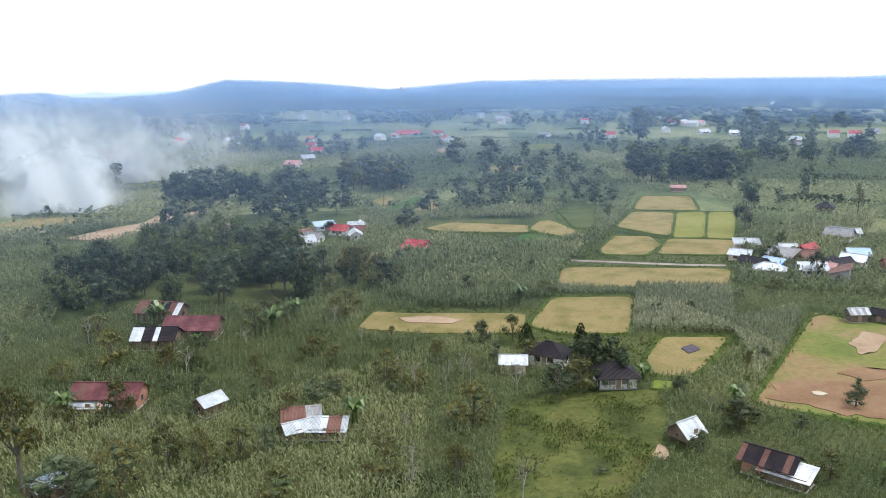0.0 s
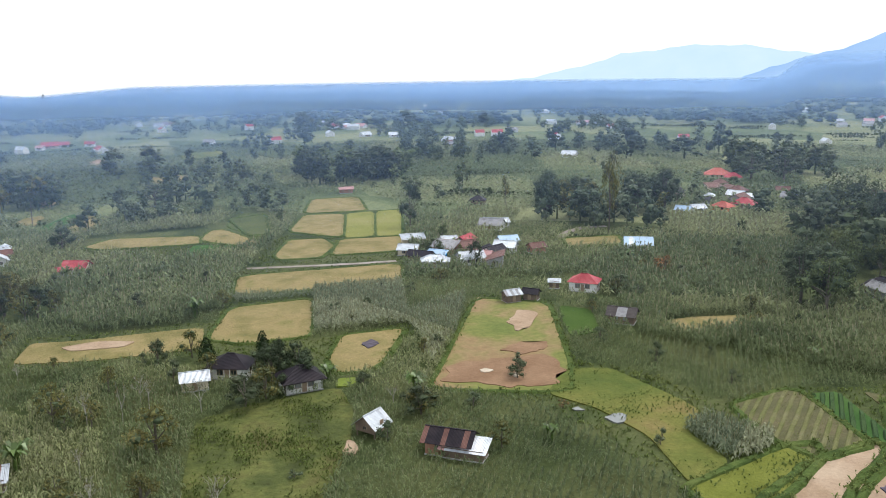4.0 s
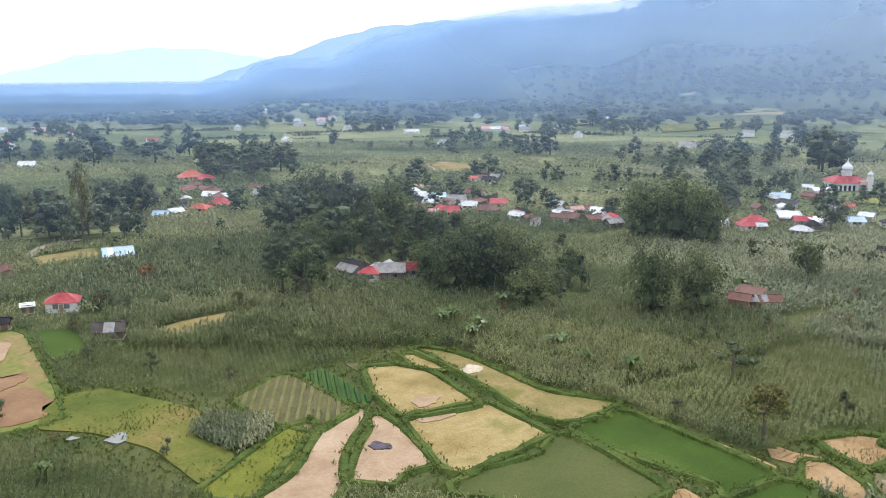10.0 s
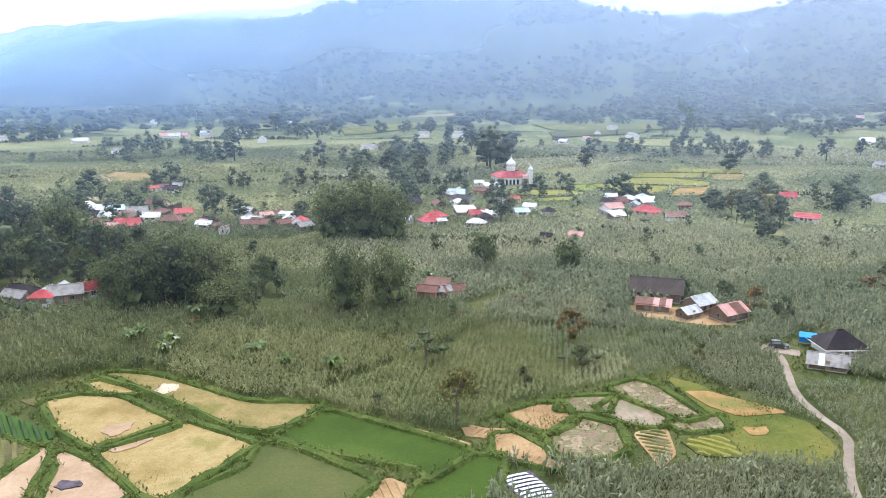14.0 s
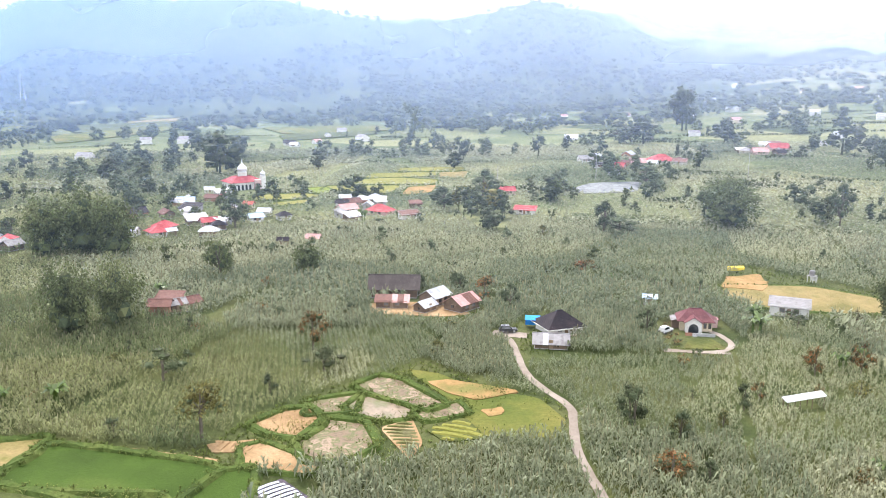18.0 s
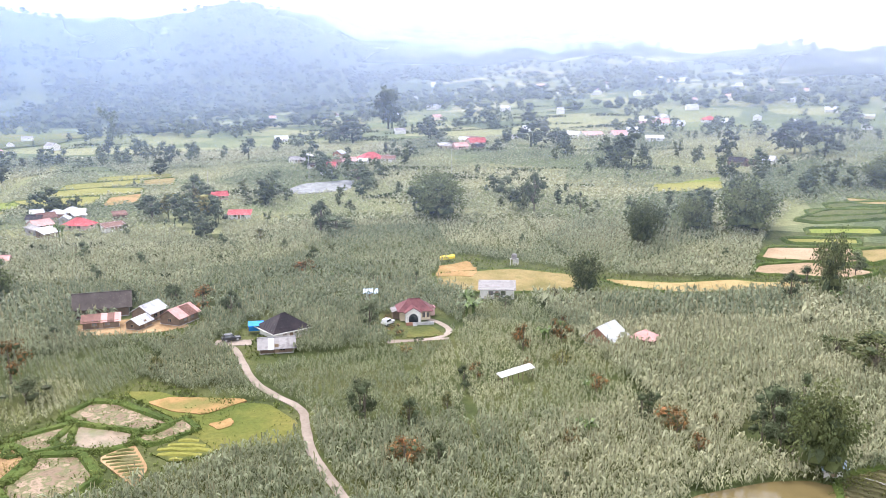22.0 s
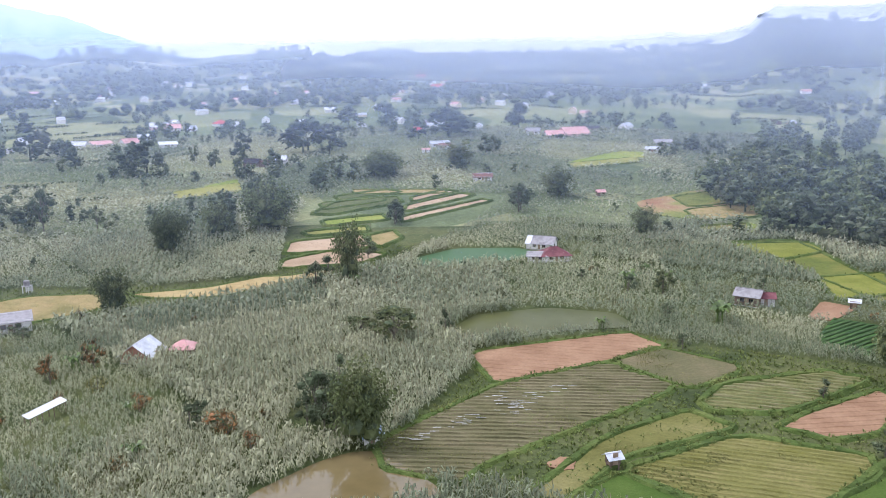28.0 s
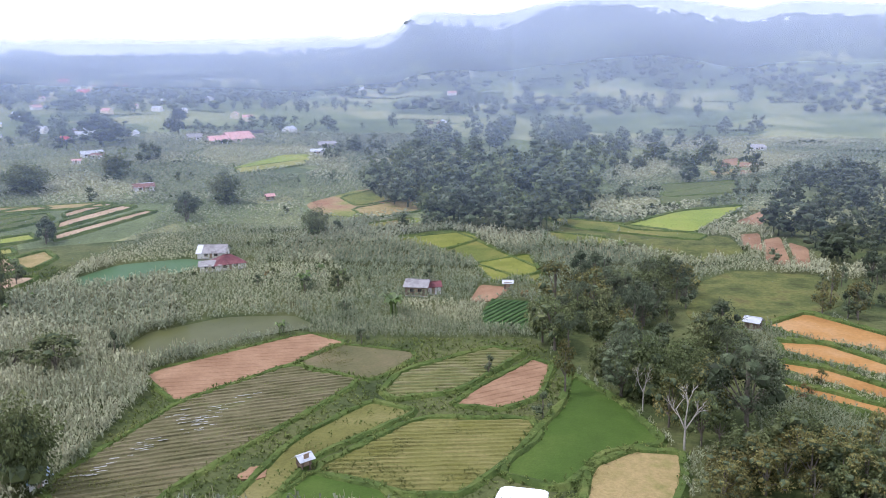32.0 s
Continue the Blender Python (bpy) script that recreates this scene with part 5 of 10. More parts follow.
def smoke_material(centre, reach, strength, flat):
    m = MAT["mist"].copy()
    m.name = "field smoke"
    nt = m.node_tree
    mix = [n for n in nt.nodes if n.type == "OUTPUT_MATERIAL"][0].inputs["Surface"].links[0].from_node
    for n in nt.nodes:
        if n.type in ("BSDF_DIFFUSE", "BSDF_TRANSLUCENT"):
            for link in list(n.inputs["Color"].links):
                nt.links.remove(link)
            n.inputs["Color"].default_value = (0.97, 0.98, 1.0, 1)
    pos = nt.nodes.new("ShaderNodeNewGeometry").outputs["Position"]
    away = nt.nodes.new("ShaderNodeVectorMath")
    away.operation = "DISTANCE"
    away.inputs[1].default_value = (centre[0], centre[1], centre[2] * flat)
    low = nt.nodes.new("ShaderNodeMapping")
    low.inputs["Scale"].default_value = (1, 1, flat)
    nt.links.new(pos, low.inputs["Vector"])
    nt.links.new(low.outputs[0], away.inputs[0])
    core = math_node(nt, "EXPONENT", math_node(nt, "MULTIPLY", math_node(nt, "POWER", math_node(nt, "DIVIDE", away.outputs["Value"], reach), 2.0), -1.0))
    wisps = math_node(nt, "MULTIPLY_ADD", noise_node(nt, pos, 0.05, 4.0, 0.65), 2.2, -0.3)
    nt.links.new(math_node(nt, "MULTIPLY", math_node(nt, "MULTIPLY", core, wisps), strength), mix.inputs[0])
    mix_clamp = mix.inputs[0]
    return m


MAT["car_dark"] = surf("dark car paint", [(0.03, 0.032, 0.035), (0.045, 0.045, 0.05)], fine=3, depth=0.1, rough=0.2, bump=0, spec=0.6, local=True)
MAT["car_white"] = surf("white car paint", [(0.6, 0.6, 0.6), (0.68, 0.68, 0.68)], fine=3, depth=0.1, rough=0.2, bump=0, spec=0.6, local=True)
MAT["tyre"] = surf("black rubber", [(0.02, 0.02, 0.02)], fine=8, depth=0.2, rough=0.9, bump=0)


def car(x, y, heading, paint, label):
    """A parked car: lower body, cabin with panes, bumpers, lamps and wheels."""
    ob = tagged(new("car"), label, "car")
    ob.matrix_world = pose(x, y, float(land(x, y)) + 0.12, 0, 0, -heading)
    v = [(-0.85, -2.1, 0.4), (0.85, -2.1, 0.4), (0.85, 2.1, 0.4), (-0.85, 2.1, 0.4), (-0.82, -2.05, 0.95), (0.82, -2.05, 0.95), (0.82, 2.05, 0.85), (-0.82, 2.05, 0.85)]
    part("body", v, box(0, 1, 0, 1, 0, 1)[1], MAT[paint], ob)
    v = [(-0.78, -1.9, 0.94), (0.78, -1.9, 0.94), (0.78, 0.9, 0.9), (-0.78, 0.9, 0.9), (-0.66, -1.6, 1.65), (0.66, -1.6, 1.65), (0.66, 0.3, 1.65), (-0.66, 0.3, 1.65)]
    cabin = part("cabin", v, box(0, 1, 0, 1, 0, 1)[1], MAT[paint], ob)
    for sx in (-1, 1):
        part("pane", [(sx * 0.785, -1.6, 1.02), (sx * 0.785, 0.6, 1.02), (sx * 0.69, 0.2, 1.56), (sx * 0.69, -1.5, 1.56)], [(0, 1, 2, 3)], MAT["glass"], cabin)
    part("windscreen", [(-0.68, 0.87, 0.98), (0.68, 0.87, 0.98), (0.58, 0.37, 1.58), (-0.58, 0.37, 1.58)], [(0, 1, 2, 3)], MAT["glass"], cabin)
    for sy in (-2.14, 2.08):
        part("bumper", *box(-0.8, 0.8, sy, sy + 0.08, 0.42, 0.6), MAT["tyre"], ob)
    for sx in (-0.62, 0.62):
        part("headlight", *box(sx - 0.16, sx + 0.16, 2.05, 2.1, 0.66, 0.8), MAT["plastic"], ob)
        for sy in (-1.3, 1.35):
            ring = lathe([(0.3, -0.1), (0.33, -0.06), (0.33, 0.06), (0.3, 0.1)], 14)
            wheel = part("wheel", [(sx * 1.3 + q[2], sy + q[0], 0.33 + q[1]) for q in ring[0]], ring[1], MAT["tyre"], ob)
            hub = lathe([(0.18, -0.12), (0.18, 0.12)], 10)
            part("rim", [(sx * 1.3 + q[2], sy + q[0], 0.33 + q[1]) for q in hub[0]], hub[1], MAT["wall_grey"], wheel)
    OPEN.append([(x - 3, y - 3), (x + 3, y - 3), (x + 3, y + 3), (x - 3, y + 3)])


def awning(x, y, heading):
    ob = tagged(new("awning"), "blue tarpaulin awning at the front of a house", "awning")
    ob.matrix_world = pose(x, y, float(land(x, y)), 0, 0, -heading)
    part("cloth", *slab((-1.8, -1.3, 2.2), (1.8, -1.3, 2.2), (1.8, 1.3, 2.7), (-1.8, 1.3, 2.7), 0.04), MAT["tarp_blue"], ob)
    part("curtain", *box(-1.8, 1.8, 1.1, 1.16, 0.3, 2.4), MAT["tarp_blue"], ob)
    for sx in (-1.7, 1.7):
        part("post", *box(sx - 0.05, sx + 0.05, -1.25, -1.15, -0.2, 2.2), MAT["wall_wood"], ob)
    OPEN.append([(x - 3, y - 3), (x + 3, y - 3), (x + 3, y + 3), (x - 3, y + 3)])


MAT["film"] = surf("soiled plastic film", [(0.24, 0.24, 0.21), (0.36, 0.36, 0.33)], big=0.4, fine=2, depth=0.2, rough=0.4, bump=0.3, gap=0.05)
MAT["ash2"] = surf("grey gravel", [(0.13, 0.14, 0.14), (0.20, 0.21, 0.21), (0.26, 0.27, 0.27)], big=0.3, fine=2.0, depth=0.4, bump=0.6, gap=0.1)
MAT["crop_leaf"] = surf("low yellow-green crop leaves", [(0.10, 0.115, 0.034), (0.145, 0.15, 0.05), (0.19, 0.18, 0.072)], big=0.08, fine=0.8, depth=0.35, bump=0, island=0.35, leaf=0.25)
MAT["weed"] = surf("dark weeds", [(0.075, 0.10, 0.027), (0.11, 0.135, 0.037), (0.15, 0.165, 0.048)], big=0.08, fine=0.8, depth=0.4, bump=0, island=0.4, leaf=0.25)


def strip(x, y, heading, length):
    """A torn strip of pale plastic lying along a bed."""
    ob = tagged(new("plastic_strip"), "torn pale plastic strip lying along the bed", "plastic strip", "strips on the planted beds")
    ob.matrix_world = pose(x, y, float(land(x, y)) + 0.44, 0, 0, 90 - heading)
    r = random.Random(int(x * 10))
    n = 5
    verts, faces = [], []
    for i in range(n + 1):
        u = length * (i / n - 0.5)
        w = 0.10 * r.uniform(0.6, 1.3)
        for q in (-w, w):
            verts.append((u, q + r.uniform(-0.04, 0.04), r.uniform(0.0, 0.1)))
        if i:
            b = 2 * i
            faces.append((b - 2, b - 1, b + 1, b))
    part("film", verts, faces, MAT["film"], ob)

# ---- grassy clearings round the fields ----
no_maize([(18.7, 182.0), (40.3, 252.0), (66.7, 308.5), (91.2, 382.1), (117.0, 378.7), (120.6, 334.7), (87.9, 241.2), (74.7, 211.5), (50.3, 213.2), (41.0, 177.2)])
no_maize([(-19.7, 181.9), (-16.2, 203.8), (22.6, 200.1), (42.1, 176.9), (65.3, 179.9), (66.4, 175.9), (48.1, 151.5), (24.4, 157.1), (15.3, 178.5)])
no_maize([(-6.6, 289.3), (-2.8, 320.4), (40.5, 322.7), (56.1, 353.5), (66.6, 346.3), (53.0, 284.5), (22.9, 269.1)])
no_maize([(54.2, 139.5), (89.3, 196.4), (105.3, 183.9), (87.4, 142.0), (97.2, 128.2), (100.5, 108.6), (98.7, 90.1), (75.9, 82.8), (73.6, 88.9), (70.1, 125.8)])
no_maize([(97.4, 107.2), (114.2, 114.0), (124.2, 109.0), (142.9, 103.6), (146.6, 92.6), (137.9, 68.0), (137.0, 49.6), (129.1, 23.3), (127.5, 15.7), (115.2, 16.4), (104.8, 18.5), (80.7, 92.1)])
no_maize([(129.1, 27.4), (147.2, 18.6), (154.9, 9.3), (164.7, -3.4), (173.4, -13.1), (157.8, -22.9), (149.1, -35.6), (135.6, -35.5), (129.2, -20.5), (125.2, -8.3), (121.7, 3.8), (122.7, 17.6)])
no_maize([(82.2, -101.2), (88.3, -133.3), (94.0, -157.7), (76.7, -184.9), (59.2, -183.2), (20.4, -189.7), (12.7, -174.5), (-7.7, -135.4), (-10.6, -114.2), (79.7, -97.8)])
no_maize([(230.8, -99.6), (255.6, -122.4), (221.1, -143.7), (210.7, -149.3), (188.3, -185.7), (228.6, -231.3), (264.8, -282.2), (246.8, -328.5), (195.7, -340.6), (180.4, -294.4), (167.6, -215.9), (178.3, -153.6), (203.1, -103.0)])
no_maize([(185.8, -28.6), (194.6, -35.4), (205.4, -40.6), (202.3, -51.4), (186.9, -48.8), (174.6, -42.6), (174.4, -33.6), (180.2, -28.3)])
no_maize([(210.0, -1.4), (218.3, -2.9), (211.5, -31.2), (204.7, -30.1), (198.8, -23.7), (196.4, -18.1), (205.0, -2.6)])
no_maize([(173.5, -64.8), (181.5, -67.7), (186.9, -71.7), (185.4, -81.7), (173.8, -81.6), (169.5, -78.6)])
plot("lawn", "mown green lawn before the bungalow", "meadow", [(176.1, -70.6), (182.2, -73.9), (182.4, -79.7), (174.5, -80.0)], category='lawn')
ribbon("path", "pale concrete path along the lawn", "path", [(175.0, -65.6), (173.7, -71.9), (172.1, -79.7)], 1.3)
tree("red", 180.0, -69.9, 2.8, 5.1)

# ---- fields to the north ----
plot("rice_field", "harvested tan rice field with dry stubble", "stubble", [(20.0, 186.8), (29.0, 210.5), (50.4, 210.3), (42.5, 179.9), (27.5, 180.2)], bank=0.35, tufts=(0.75, 0.16, 'straw_tuft'))
plot("grass_field", "cut yellow-green field with bare soil patches", "stubble", [(36.0, 242.6), (84.6, 237.5), (76.4, 214.8), (31.3, 221.6)], bank=0.3, tufts=(0.75, 0.16, 'straw_tuft'))
plot("rice_field", "harvested tan rice field with dry stubble", "stubble", [(77.6, 335.0), (89.0, 368.8), (110.3, 366.5), (103.2, 330.2)], bank=0.35)
plot("rice_field", "harvested tan rice field with dry stubble", "stubble", [(63.5, 300.6), (76.6, 331.7), (92.9, 327.4), (79.0, 281.6)], bank=0.35)
plot("rice_field", "yellow-green ripening rice field with low banks", "paddy_yellow", [(78.8, 280.7), (92.9, 327.5), (105.3, 328.0), (89.5, 279.4)], bank=0.25)
plot("rice_field", "yellow-green ripening rice field with low banks", "paddy_yellow", [(89.4, 278.5), (105.4, 328.0), (116.8, 327.4), (98.9, 277.1)], bank=0.25)
plot("rice_field", "harvested tan rice field with dry stubble", "stubble", [(51.0, 264.5), (60.3, 286.1), (72.7, 284.0), (72.9, 269.9), (63.7, 254.7), (51.0, 257.6)], bank=0.35)
plot("rice_field", "harvested tan rice field with dry stubble", "stubble", [(67.1, 256.5), (76.9, 280.0), (99.1, 275.7), (89.9, 253.8)], bank=0.3)
plot("vegetable_field", "dark green vegetable field beside the path", "paddy_dark", [(24.9, 274.7), (29.7, 291.4), (41.6, 285.5), (46.5, 279.5)])
plot("rice_field", "harvested tan rice field with dry stubble", "stubble", [(32.1, 298.0), (37.9, 314.6), (43.3, 315.9), (51.6, 285.6), (47.0, 280.0)], bank=0.3)
plot("rice_field", "harvested tan rice field with dry stubble", "stubble", [(-5.1, 303.6), (4.8, 314.7), (33.5, 306.7), (32.0, 292.4), (2.1, 296.7)], bank=0.3)
plot("rice_field", "grey-green flooded rice field", "paddy_dull", [(45.1, 321.1), (54.5, 343.6), (63.7, 339.9), (55.5, 295.2), (51.4, 297.8)], bank=0.3)
plot("grass_field", "cut grass strip with bare brown soil", "stubble", [(-18.6, 187.1), (-15.6, 200.2), (-7.6, 198.3), (21.1, 196.7), (18.5, 181.5), (-2.1, 182.4)], tufts=(0.75, 0.16, 'straw_tuft'))
plot("grass_field", "patch of bare pink soil in the cut grass", "soil_pale", [(-9.5, 194.1), (-2.1, 195.4), (5.8, 191.9), (3.1, 189.1), (-7.4, 190.7)], raised=0.3)
plot("rice_field", "harvested tan rice field with dry stubble", "stubble", [(41.3, 163.7), (48.3, 177.8), (63.7, 176.9), (52.0, 158.0), (47.2, 153.5), (40.9, 154.9)], bank=0.3, tufts=(0.75, 0.16, 'straw_tuft'))
plot("ash_heap", "dark burnt straw heap on the stubble", "ash", [(50.5, 169.7), (53.6, 172.1), (54.3, 168.5), (51.3, 166.2)], raised=0.3, category='ash heap')
plot("grass_field", "small patch of bright green grass", "paddy_light", [(38.7, 147.9), (40.5, 151.8), (43.7, 150.9), (42.4, 146.9)], raised=0.25)
plot("dirt_patch", "patch of bare red earth beside the hut", "soil_pale", [(31.8, 119.8), (34.3, 124.6), (35.5, 122.3), (34.0, 119.2)], raised=0.25, category='bare soil')
plot("meadow", "lush green meadow with scattered weeds", "meadow", [(12.7, 142.6), (22.7, 145.7), (39.7, 147.6), (38.5, 135.2), (34.2, 122.7), (28.2, 111.9), (23.1, 102.9), (7.4, 103.3), (7.6, 117.9)], raised=0.12, tufts=(0.55, 0.42, 'weed'))
plot("field", "tan bare field beside the smoking clearing", "soil_pale", [(-112.1, 323.3), (-111.1, 344.8), (-96.3, 347.0), (-92.3, 336.0), (-113.9, 290.4), (-131.1, 294.4), (-120.5, 313.8)])
plot("field", "tan bare field beside the smoking clearing", "stubble", [(-167.8, 324.8), (-157.6, 335.9), (-140.0, 336.5), (-138.5, 322.0), (-158.4, 305.7)])
plot("field", "dull green field near the track", "paddy_dull", [(-144.0, 276.6), (-138.1, 288.0), (-106.7, 292.1), (-121.0, 279.4)])
plot("field", "narrow tan field among the gardens", "stubble", [(-21.9, 399.3), (-17.0, 449.1), (-10.7, 448.0), (-17.1, 393.6)])
plot("field", "narrow tan field among the gardens", "stubble", [(-29.7, 362.1), (-25.1, 373.6), (-19.0, 376.2), (-17.8, 366.2), (-21.9, 353.0)])
plot("vegetable_field", "dark green vegetable field beside the path", "paddy_dark", [(-21.8, 343.6), (-8.2, 375.4), (-3.8, 366.6), (-16.6, 338.8)])
plot("field", "narrow tan field among the gardens", "stubble", [(-10.9, 338.0), (-0.7, 371.1), (2.1, 342.2), (-6.9, 329.1)])
plot("field", "small far field among trees", "soil_pale", [(-216.8, 543.4), (-222.4, 598.1), (-196.5, 587.3), (-189.2, 540.8)], soft=1)
plot("field", "small far field among trees", "straw", [(-230.9, 584.7), (-236.4, 619.9), (-215.7, 612.9), (-213.2, 583.4)], soft=1)
plot("field", "small far field among trees", "stubble", [(-163.5, 612.9), (-156.0, 640.8), (-146.1, 619.2), (-154.2, 599.8)], soft=1)
plot("field", "small far field among trees", "straw", [(-201.1, 651.2), (-194.4, 672.7), (-183.9, 658.4), (-188.3, 636.2)], soft=1)
plot("field", "small far field among trees", "soil_pale", [(-2.4, 561.0), (5.3, 585.0), (10.8, 572.8), (6.6, 542.8)], soft=1)
plot("field", "small far field among trees", "paddy_light", [(-157.9, 686.5), (-146.3, 695.6), (-107.8, 654.6), (-141.7, 652.2)], soft=1)
plot("field", "small far field among trees", "stubble", [(27.4, 469.3), (41.0, 482.7), (49.0, 467.6), (37.8, 445.2)], soft=1)
plot("field", "small far field among trees", "paddy_dull", [(101.8, 574.3), (130.0, 618.9), (123.6, 555.9), (108.0, 538.6)], soft=1)
ribbon("track", "pale concrete farm track along the fields", "path", [(40.1, 250.5), (54.6, 246.9), (70.3, 242.9), (83.8, 241.0)], 2.2)
ribbon("track", "pale earth track across the clearing", "path", [(-160.1, 293.3), (-145.9, 305.1), (-135.9, 320.8), (-126.3, 332.7)], 3.5)
ribbon("track", "pale earth track leading to the houses", "path", [(146.5, 250.6), (156.8, 260.0), (165.8, 262.0), (171.7, 260.4)], 3.0)
ribbon("track", "narrow earth path at the head of the field", "soil_path", [(89.0, 193.0), (92.6, 187.1), (101.9, 180.8)], 1.6)

# ---- the large mixed field and wet meadow ----
plot("grass_field", "cut green field with worn red soil", "mixed", [(88.5, 193.3), (103.4, 181.4), (86.0, 142.0), (77.9, 127.6), (54.5, 140.2), (65.9, 157.6)], bank=0.3)
plot("soil_patch", "bare red-brown soil with pale stones", "soil_red", [(58.5, 143.2), (63.3, 148.9), (71.2, 150.2), (78.2, 149.0), (84.0, 145.2), (83.1, 138.9), (78.7, 132.1), (70.2, 134.3), (62.8, 137.9)], raised=0.25, category='bare soil')
plot("soil_patch", "bare brown soil worn into the cut grass", "soil_red", [(75.8, 154.2), (82.4, 156.7), (88.0, 154.3), (84.0, 149.9), (78.9, 150.3)], raised=0.25, category='bare soil')
plot("soil_patch", "bare brown soil worn into the cut grass", "soil_pale", [(86.7, 171.3), (93.4, 178.4), (96.5, 174.7), (88.8, 164.4), (85.2, 163.8)], raised=0.25, category='bare soil')
plot("meadow", "wet yellow-green meadow with puddles", "paddy_light2", [(82.9, 139.0), (91.3, 135.4), (93.7, 117.4), (93.7, 111.6), (86.2, 105.7), (85.4, 94.0), (75.2, 90.2), (79.5, 106.4), (78.0, 119.5), (73.4, 128.9)], raised=0.2, tufts=(0.8, 0.35, 'bund_leaf'))
plot("puddle", "shallow pale puddle in the wet meadow", "puddle", [(76.9, 115.2), (79.4, 116.5), (81.1, 114.8), (79.1, 112.7), (77.1, 112.6)], raised=0.25, category='puddle')
plot("puddle", "shallow pale puddle in the wet meadow", "puddle", [(83.7, 115.6), (85.6, 115.8), (85.6, 114.2), (84.1, 114.2)], raised=0.25, category='puddle')
plot("puddle", "shallow pale puddle in the wet meadow", "puddle", [(73.8, 121.2), (75.3, 121.2), (75.5, 119.6), (74.1, 120.0)], raised=0.25, category='puddle')
plot("pale_heap", "pale heap of ash and lime on red soil", "pale_straw", [(67.0, 144.7), (68.6, 145.0), (69.6, 143.5), (68.1, 142.6), (67.0, 143.6)], raised=0.37, category='heap')
plot("pale_heap", "pale heap of ash and lime on red soil", "pale_straw", [(71.7, 140.3), (73.2, 140.6), (72.8, 138.6), (71.5, 138.3)], raised=0.37, category='heap')
plot("vegetable_field", "fresh green vegetable plot beside the field", "paddy_green", [(104.3, 178.0), (109.5, 171.9), (102.5, 156.3), (94.7, 155.9), (96.9, 163.1)])
plot("grass_field", "cut grass strip with pink soil", "stubble", [(117.5, 156.9), (127.6, 156.6), (143.6, 151.5), (144.4, 147.3), (128.2, 146.8), (117.4, 148.2)], tufts=(0.75, 0.16, 'straw_tuft'))
plot("vegetable_field", "striped vegetable field of pale beds", "soil_green", [(100.3, 111.7), (114.1, 113.1), (115.9, 110.7), (109.4, 89.4), (98.1, 88.8), (96.8, 98.5)], rows=(1.7, 0.9, 0.22, 'bed_green', 52), bank=0.45, soft=1, tufts=(0.6, 0.24, 'crop_leaf'))
plot("vegetable_field", "dark green leafy vegetable plot in rows", "paddy_dark", [(116.4, 109.7), (122.1, 108.4), (115.2, 90.6), (112.0, 89.2), (111.4, 95.3)], rows=(1.5, 0.9, 0.5, 'leaf_dark', 45), soft=1)
plot("vegetable_field", "small plot of low green beds", "soil_green", [(126.3, 106.6), (130.1, 100.3), (129.1, 98.4), (123.7, 99.8)], rows=(1.7, 0.8, 0.25, 'bed_green', 52), soft=1)

# ---- straw fields to the east ----
plot("rice_field", "golden harvested rice field with scattered straw", "straw", [(126.7, 102.3), (131.5, 97.3), (132.3, 89.3), (123.1, 71.7), (110.4, 80.0), (116.5, 91.6)], bank=0.7, tufts=(0.75, 0.16, 'straw_tuft'))
plot("rice_field", "golden harvested rice field with scattered straw", "straw", [(110.8, 81.3), (125.2, 72.8), (119.2, 56.4), (110.6, 55.1), (97.4, 62.7)], bank=0.7, tufts=(0.75, 0.16, 'straw_tuft'))
plot("straw_patch", "pale spread of threshed straw on the field", "soil_pale", [(116.8, 83.5), (120.0, 84.3), (122.2, 80.9), (119.1, 79.4), (116.2, 80.6)], raised=0.25, category='straw')
plot("straw_patch", "pale spread of threshed straw on the field", "soil_pale", [(111.2, 78.4), (116.5, 76.4), (119.2, 74.6), (116.3, 73.7), (110.8, 76.0)], raised=0.25, category='straw')
plot("rice_field", "green-gold cut rice field below the maize", "stubble", [(140.0, 100.3), (143.2, 98.7), (144.1, 91.9), (142.6, 85.0), (135.0, 65.4), (138.1, 52.0), (129.7, 52.1), (123.0, 57.5), (124.2, 64.1), (132.0, 79.2), (136.8, 89.8)], bank=0.8, tufts=(0.75, 0.16, 'straw_tuft'))
plot("straw_patch", "white spread of dry straw on the field", "pale_straw", [(135.9, 85.2), (139.4, 85.1), (140.3, 81.6), (136.7, 81.1), (134.8, 82.4)], raised=0.25, category='straw')
plot("rice_field", "small golden terrace within grassy banks", "straw", [(136.7, 100.5), (140.4, 96.0), (135.8, 86.8), (133.4, 86.3), (131.8, 93.2)], bank=0.6, tufts=(0.75, 0.16, 'straw_tuft'))
plot("bare_field", "pale bare earth field with a curved edge", "soil_pale", [(73.6, 80.4), (87.9, 85.8), (95.5, 88.9), (110.5, 90.2), (110.6, 88.1), (104.0, 83.0), (97.1, 79.8), (87.6, 74.2), (80.3, 70.8), (71.4, 77.9)], bank=0.6)
plot("bare_field", "pale bare earth field with burnt straw", "soil_pale", [(88.1, 74.9), (95.6, 80.7), (108.6, 86.0), (110.3, 85.2), (107.9, 78.8), (99.6, 66.2), (95.1, 68.6), (90.4, 67.8)], bank=0.6)
plot("ash_heap", "dark burnt patch on the bare field", "ash", [(98.9, 79.1), (100.9, 78.9), (101.3, 75.9), (99.8, 75.4), (98.5, 77.1)], raised=0.3, category='ash heap')
